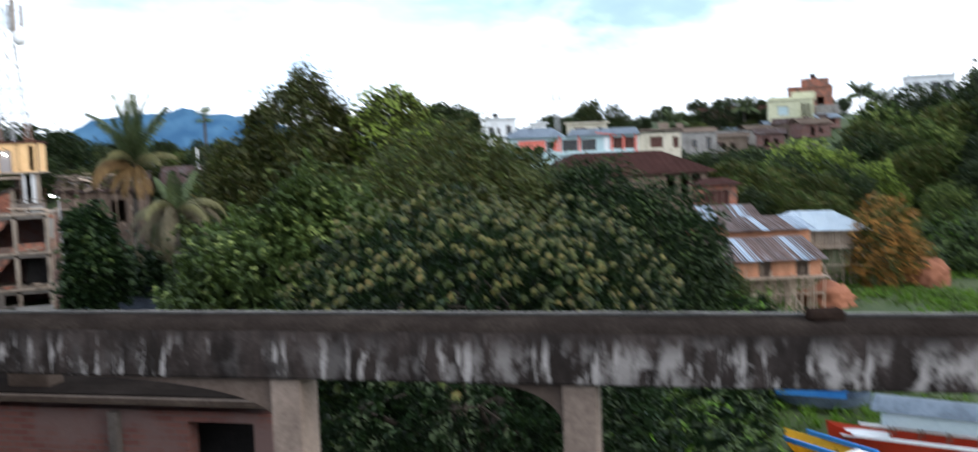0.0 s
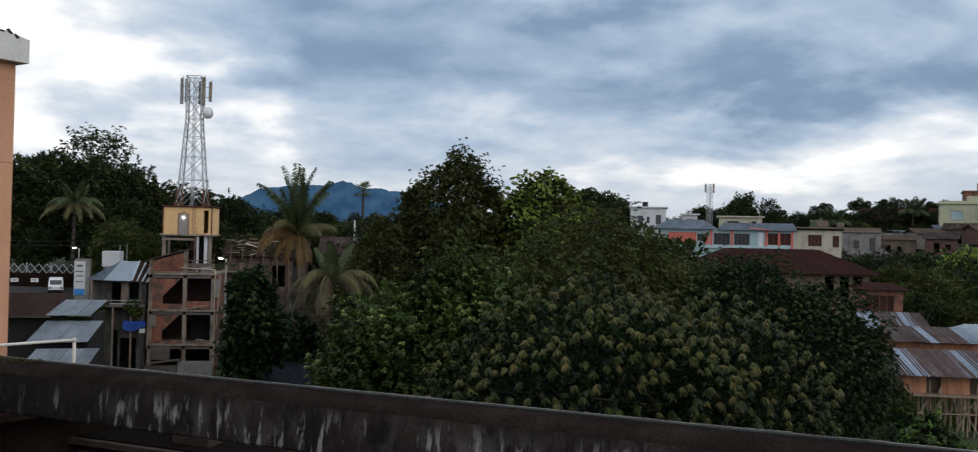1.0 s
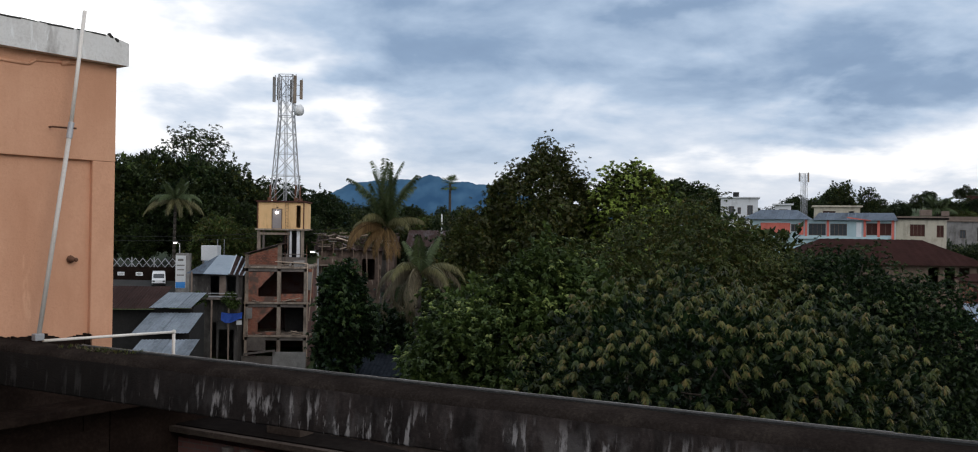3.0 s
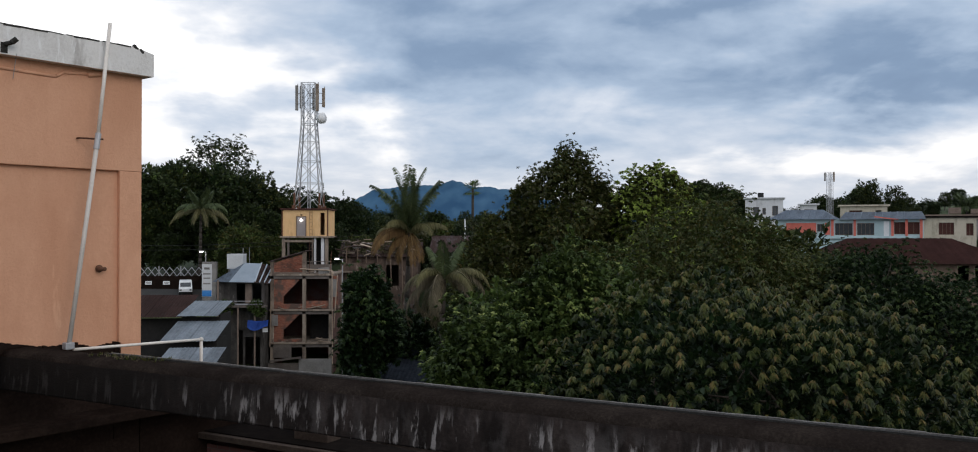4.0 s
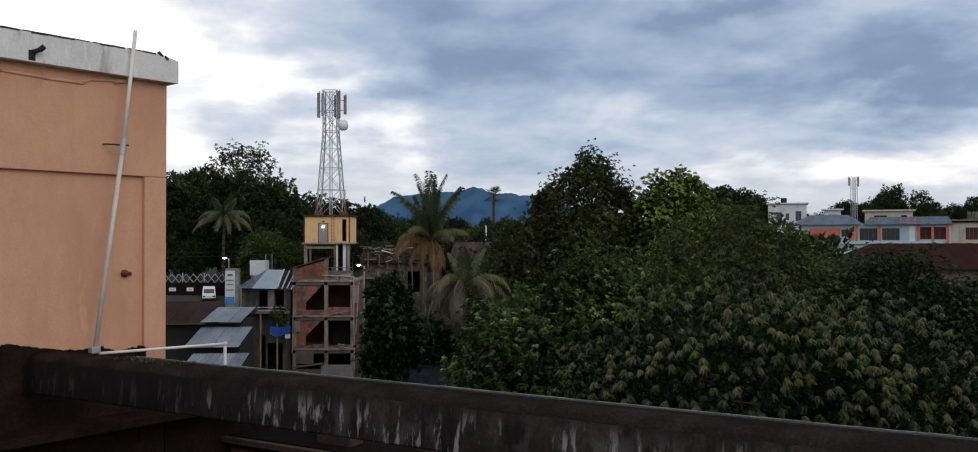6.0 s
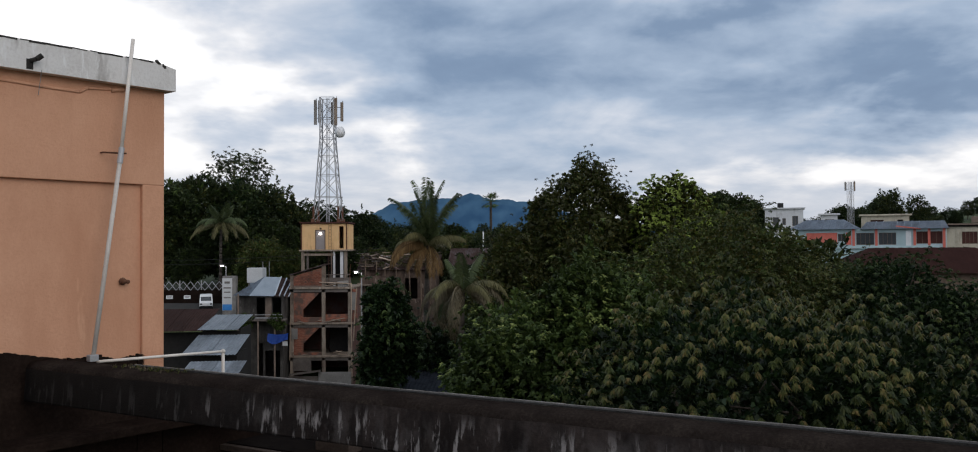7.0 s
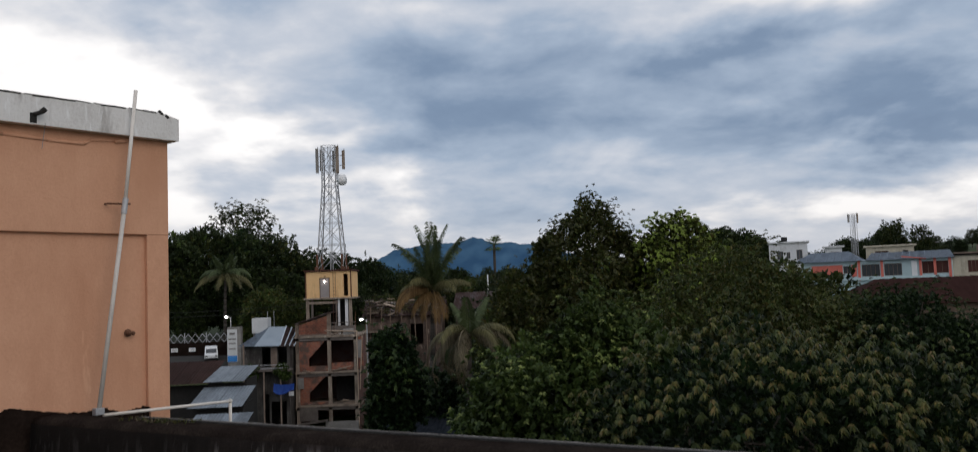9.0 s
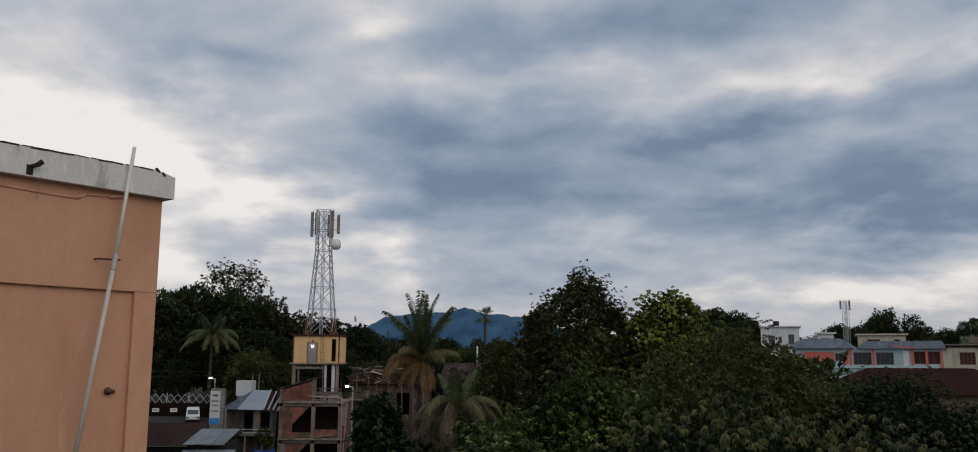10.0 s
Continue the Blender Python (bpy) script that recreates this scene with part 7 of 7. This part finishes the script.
def fan_palm(at, h, seed):
    rnd = np.random.default_rng(seed)
    t = thing("fan_palm", "slim fan palm standing against the blue hill", "palm tree", at)
    part("trunk", rod(bmesh.new(), (0, 0, -0.3), (0, 0, h), 0.26, 0.2, 8), M_PALMBARK, t)
    n = 26
    for k in range(n):
        a, e = 2 * math.pi * k / n * 2.4, radians(rnd.uniform(-35, 75))
        d = Vector((math.cos(a) * math.cos(e), math.sin(a) * math.cos(e), math.sin(e)))
        s = d.cross(Vector((0, 0, 1))).normalized()
        bm = bmesh.new()
        rod(bm, (0, 0, h), Vector((0, 0, h)) + d * 1.1, 0.03, n=4)
        c = Vector((0, 0, h)) + d * 1.0
        for i in range(9):
            f = (i - 4) / 4 * 1.25
            tip = c + (d * math.cos(f) + s * math.sin(f)) * rnd.uniform(0.95, 1.25) - Vector((0, 0, 0.15))
            q = s * 0.09
            m = c.lerp(tip, 0.55)
            bm.faces.new([bm.verts.new(v) for v in (c, m + q, tip, m - q)])
        part("fan_leaf", bm, GREENS["mid"], t)


fan_palm((-0.5, 150, gz(-0.5, 150)), 20.6 - gz(-0.5, 150), 5)
clump_tree("airy_tree", "tall airy tree with gaps in its crown over the dark wood", (-31.6, 108, gz(-31, 108)),
           [(0.6, 0, 13.6, 2.4, 2.4, 1.6), (-2.2, 0, 12.6, 1.8, 2, 1.4), (2.8, 0, 13.2, 1.2, 1.5, 1.9), (-0.6, 0, 14.6, 1.8, 2, 1.1), (1.6, 0, 11.0, 2.6, 2.4, 1.4), (4.4, 0, 10.4, 1.5, 1.6, 1.2), (-1, 0, 10.6, 2.6, 2, 1.2)],
           0.42, 12, (0.26, 0.12), "far", ["far", "olive"], 21, 120, 0.35, 0.5, 0.35, 0.1, fork=7.0, tuft=1.4)


# far woods: a few crowns, shared by many trees
def far_kinds():
    kinds = []
    for k, lobes in enumerate(([(0, 0, 5.4, 3.2, 3.0, 2.8), (2.0, 0, 4.4, 2.4, 2.4, 2.2), (-2.2, 0, 4.2, 2.4, 2.4, 2.2), (0, 0, 3.0, 3.0, 3, 2.4)], [(0, 0, 6.4, 2.2, 2.2, 3.0), (1.2, 0, 4.4, 2.2, 2.0, 2.2), (-1.2, 0, 4.0, 2.0, 2.0, 2.4)],
                               [(-1.4, 0, 5.6, 2.0, 2, 1.8), (1.6, 0, 6.4, 1.7, 1.8, 1.6), (0, 0, 4.0, 2.6, 2.4, 2.0)])):
        rnd = np.random.default_rng(80 + k)
        p, m = lobes_points(lobes, 1900, rnd, 0.32, 0.35, -0.9)
        kinds.append((lobes, p, m))
    return kinds


KINDS = far_kinds()


def far_tree_master(k, greens, second, label):
    rnd = np.random.default_rng(90 + k)
    lobes, p, m = KINDS[k % 3]
    t = thing("far_tree", label, "tree", (0, 0, -60), group="trees of the far banks")
    part("trunk", trunk_mesh(2.0, lobes, 0.22, rnd), M_BARK, t, smooth=True)
    o = new("crown", leaf_cloud("crown", p, m, 7, 0.34, 0.15, [GREENS[g] for g in greens], rnd, 0.9, 0.2, second))
    o.parent = t
    return t


MASTERS = [far_tree_master(0, ["far", "dark"], 0.3, "dark broad tree of the far bank"), far_tree_master(1, ["far", "olive"], 0.3, "dark upright tree of the far bank"),
           far_tree_master(2, ["far", "mid"], 0.2, "dark loose tree of the far bank"), far_tree_master(3, ["mid", "tip"], 0.3, "fresh green tree on the slope"),
           far_tree_master(4, ["bright", "mid"], 0.5, "bright green tree on the slope"), far_tree_master(5, ["olive", "mid"], 0.3, "olive-green tree on the slope")]
used = set()


def put_tree(k, x, y, s, top=None, rnd=random):
    """A tree of the far banks at (x, y), scaled by s, or so that its top reaches a height."""
    g = gz(x, y) - 0.3
    ms = MASTERS[k]
    high = max(l[2] + l[5] for l in KINDS[k % 3][0])
    if top is not None:
        s = max(0.4, (top - g) / high)
    m = Matrix.Translation((x, y, g)) @ Matrix.Rotation(rnd.uniform(0, 6.28), 4, "Z") @ Matrix.Diagonal((s * rnd.uniform(0.9, 1.15), s, s, 1))
    if k not in used:
        used.add(k)
        ms.matrix_basis = m
        return
    o = copy_thing(ms, Matrix.Identity(4))
    o.matrix_basis = m


R = random.Random(17)
# the dark wood on the left
for x, y, top in ((-38, 99, 20.4), (-34.5, 101, 20.0), (-32, 103, 20.8), (-29, 104, 20.2), (-26.2, 104, 19.4), (-24, 106, 18.2), (-41, 100, 20.5), (-22, 110, 18.0), (-19.5, 112, 17.4), (-17, 116, 17.2),
                  (-36, 96, 16.5), (-33, 97, 16.0), (-30.5, 98, 16.2), (-27, 98, 16.0), (-24, 99, 15.2), (-21, 100, 14.6), (-18, 104, 14.6), (-44, 100, 20), (-47, 102, 20), (-15, 112, 15.6), (-39, 94, 14), (-28, 95.5, 12.6), (-33, 94.5, 12.8)):
    put_tree(R.choice((0, 1, 2)), x, y, 1, top, R)
put_tree(5, -23.4, 88.4, 1, 13.7, R), put_tree(5, -21.6, 89, 1, 12.6, R)
# between the mast and the tall tree, below the hill
for k in range(26):
    x = -14 + 30 * k / 25 + R.uniform(-0.6, 0.6)
    y = R.uniform(104, 150)
    put_tree(R.choice((0, 1, 2, 5)), x * y / 105, y, 1, 13 + y * R.uniform(0.012, 0.031), R)
for x, y, top in ((-9.5, 96, 14.4), (-6.5, 97, 14.2), (-3.5, 99, 14.0), (-0.5, 98, 14.2), (2, 92, 13.8), (-12, 92, 12.6), (0.6, 84, 12.4), (3, 80, 12.6), (5.5, 74, 12.8), (2.2, 70, 11.4), (-7.0, 66, 6.4), (-0.4, 64, 9.5)):
    put_tree(R.choice((0, 1, 5)), x, y, 1, top, R)
# skyline behind the coral house and on to the right
for k in range(74):
    b = 0.20 + 0.62 * k / 73 + R.uniform(-0.008, 0.008)
    y = R.uniform(160, 215)
    put_tree(R.choice((0, 1, 2, 2)), b * y, y, 1, 13 + y * (0.034 + 0.018 * math.sin(b * 31) * R.random() + R.uniform(-0.008, 0.012) + 0.02 * smooth01(0.6, 0.8, b)), R)
# middle slope to the right of the hall
for x, y, top, k in ((60, 90, 10.4, 5), (64, 92, 10.2, 5), (68, 94, 10.6, 0), (72, 98, 12.0, 4), (75.5, 99, 12.4, 4), (78, 96, 11.0, 4), (70, 88, 8.6, 5), (66, 84, 7.0, 5), (61, 83, 7.2, 5), (74, 90, 9.0, 0), (81, 92, 9.6, 4),
                     (57, 88, 9.0, 5), (56, 84, 7.5, 0), (86, 100, 13.0, 0), (91, 104, 15.0, 5), (96, 108, 17.0, 3), (88, 94, 11.5, 5), (95, 98, 14.5, 3), (101, 112, 19, 0), (106, 110, 20, 1), (102, 102, 17.5, 5), (110, 106, 20.5, 0),
                     (115, 108, 22, 1), (108, 98, 18.5, 0), (116, 100, 21.5, 5), (122, 106, 24, 2), (128, 112, 26, 0), (122, 98, 23, 1), (130, 102, 26, 2), (98, 90, 13.5, 0), (106, 90, 16, 0), (114, 92, 18.5, 1), (92, 86, 10, 0),
                     (100, 82, 11.5, 5), (108, 82, 14, 3), (116, 84, 17, 0), (124, 90, 21, 0), (84, 84, 7.0, 3), (90, 78, 6.6, 3), (98, 74, 8.0, 5), (52, 96, 11.2, 0), (30, 84, 10.5, 5), (27, 78, 9.5, 0), (23, 70, 10.5, 5), (26, 62, 8.6, 0), (31, 66, 8.2, 3), (34.5, 71, 8.6, 0), (30, 56, 6.8, 3),
                     (17.5, 62, 13.2, 5), (21, 60, 12.0, 0), (14.5, 66, 13.8, 0), (34.5, 58, 5.0, 3), (31.5, 50, 4.5, 5)):
    put_tree(k, x, y, 1, top, R)
for k in range(22):
    b = 0.56 + 0.17 * k / 21 + R.uniform(-0.006, 0.006)
    y = R.uniform(150, 168)
    put_tree(R.choice((0, 1, 5, 2)), b * y, y, 1, 13 + y * R.uniform(0.012, 0.03), R)
for k in range(16):
    b = 0.52 + 0.2 * k / 15 + R.uniform(-0.006, 0.006)
    y = R.uniform(112, 128)
    put_tree(R.choice((0, 3, 5, 0)), b * y, y, 1, 13 + y * R.uniform(-0.02, -0.004), R)
# the sparse shore on the left of the near building
for x, y, top in ((-7.4, 40, 4.0), (-9.0, 46, 4.2)):
    put_tree(R.choice((0, 1)), x, y, 1, top, R)


def build_rust_bush():
    clump_tree("bamboo_thicket", "tall rust-yellow thicket on the bank", (56.2, 63.0, 0), [(0, 0, 4.6, 2.6, 2.4, 3.0), (1.0, 0, 2.4, 2.8, 2.4, 2.6), (-0.8, 0, 2.6, 2.2, 2.2, 2.6)], 0.42, 9, (0.5, 0.08), "olive", ["rust", "rust"], 33, 300, 0.12, 0.95, 0.25, 0.35)


build_rust_bush()


def build_banana(at, seed):
    rnd = np.random.default_rng(seed)
    t = thing("banana_plant", "banana plant with broad torn light-green leaves", "plant", at)
    part("stem", rod(bmesh.new(), (0, 0, -0.2), (0, 0, 2.6), 0.16, 0.1, 8), M_PALMBARK, t)
    for k in range(8):
        a = k * 0.8 + rnd.uniform(-0.2, 0.2)
        bm = bmesh.new()
        rows = []
        for i in range(9):
            s = i / 8
            r, z = 2.0 * s, 2.5 + 1.5 * s * (1.5 - 1.4 * s) * (1.2 if k % 2 else 0.8)
            w = 0.34 * math.sin(math.pi * min(1, 0.08 + 0.9 * s)) + 0.02
            rows.append([bm.verts.new((r * math.cos(a) - q * w * math.sin(a), r * math.sin(a) + q * w * math.cos(a), z - abs(q) * 0.08)) for q in (-1, 0, 1)])
        for p, q in zip(rows, rows[1:]):
            for j in range(2):
                bm.faces.new((p[j], q[j], q[j + 1], p[j + 1]))
        part("leaf", bm, GREENS["bright"], t)


build_banana((58.5, 76.4, gz(58.5, 76.4)), 3)
build_banana((60.6, 77.6, gz(60.6, 77.6)), 4)


def build_grass():
    """Marsh weeds over the flats on the right bank."""
    rnd = np.random.default_rng(50)
    n = 26000
    x, y = rnd.uniform(16, 84, n), rnd.uniform(16, 72, n)
    r = np.hypot(x, y)
    b = x / y
    ok = (b > 0.55) & (b < 1.5) & (r > 26) & (r < 104)
    x, y = x[ok], y[ok]
    patch = np.array([noise.noise(Vector((u * 0.12, v * 0.12, 3))) for u, v in zip(x, y)])
    keep = rnd.random(len(x)) < 0.45 + patch
    p = np.stack([x[keep], y[keep], [gz(u, v) for u, v in zip(x[keep], y[keep])]], 1)
    o = new("grass", leaf_cloud("grass", p, np.tile([0, 0, 1.0], (len(p), 1)), 6, 0.5, 0.09, [GREENS["grass"], GREENS["mid"]], rnd, 0.8, 0.3, 0.3))
    tagged(o, "bright green marsh grass on the flats", "grass", kind="stuff")


build_grass()
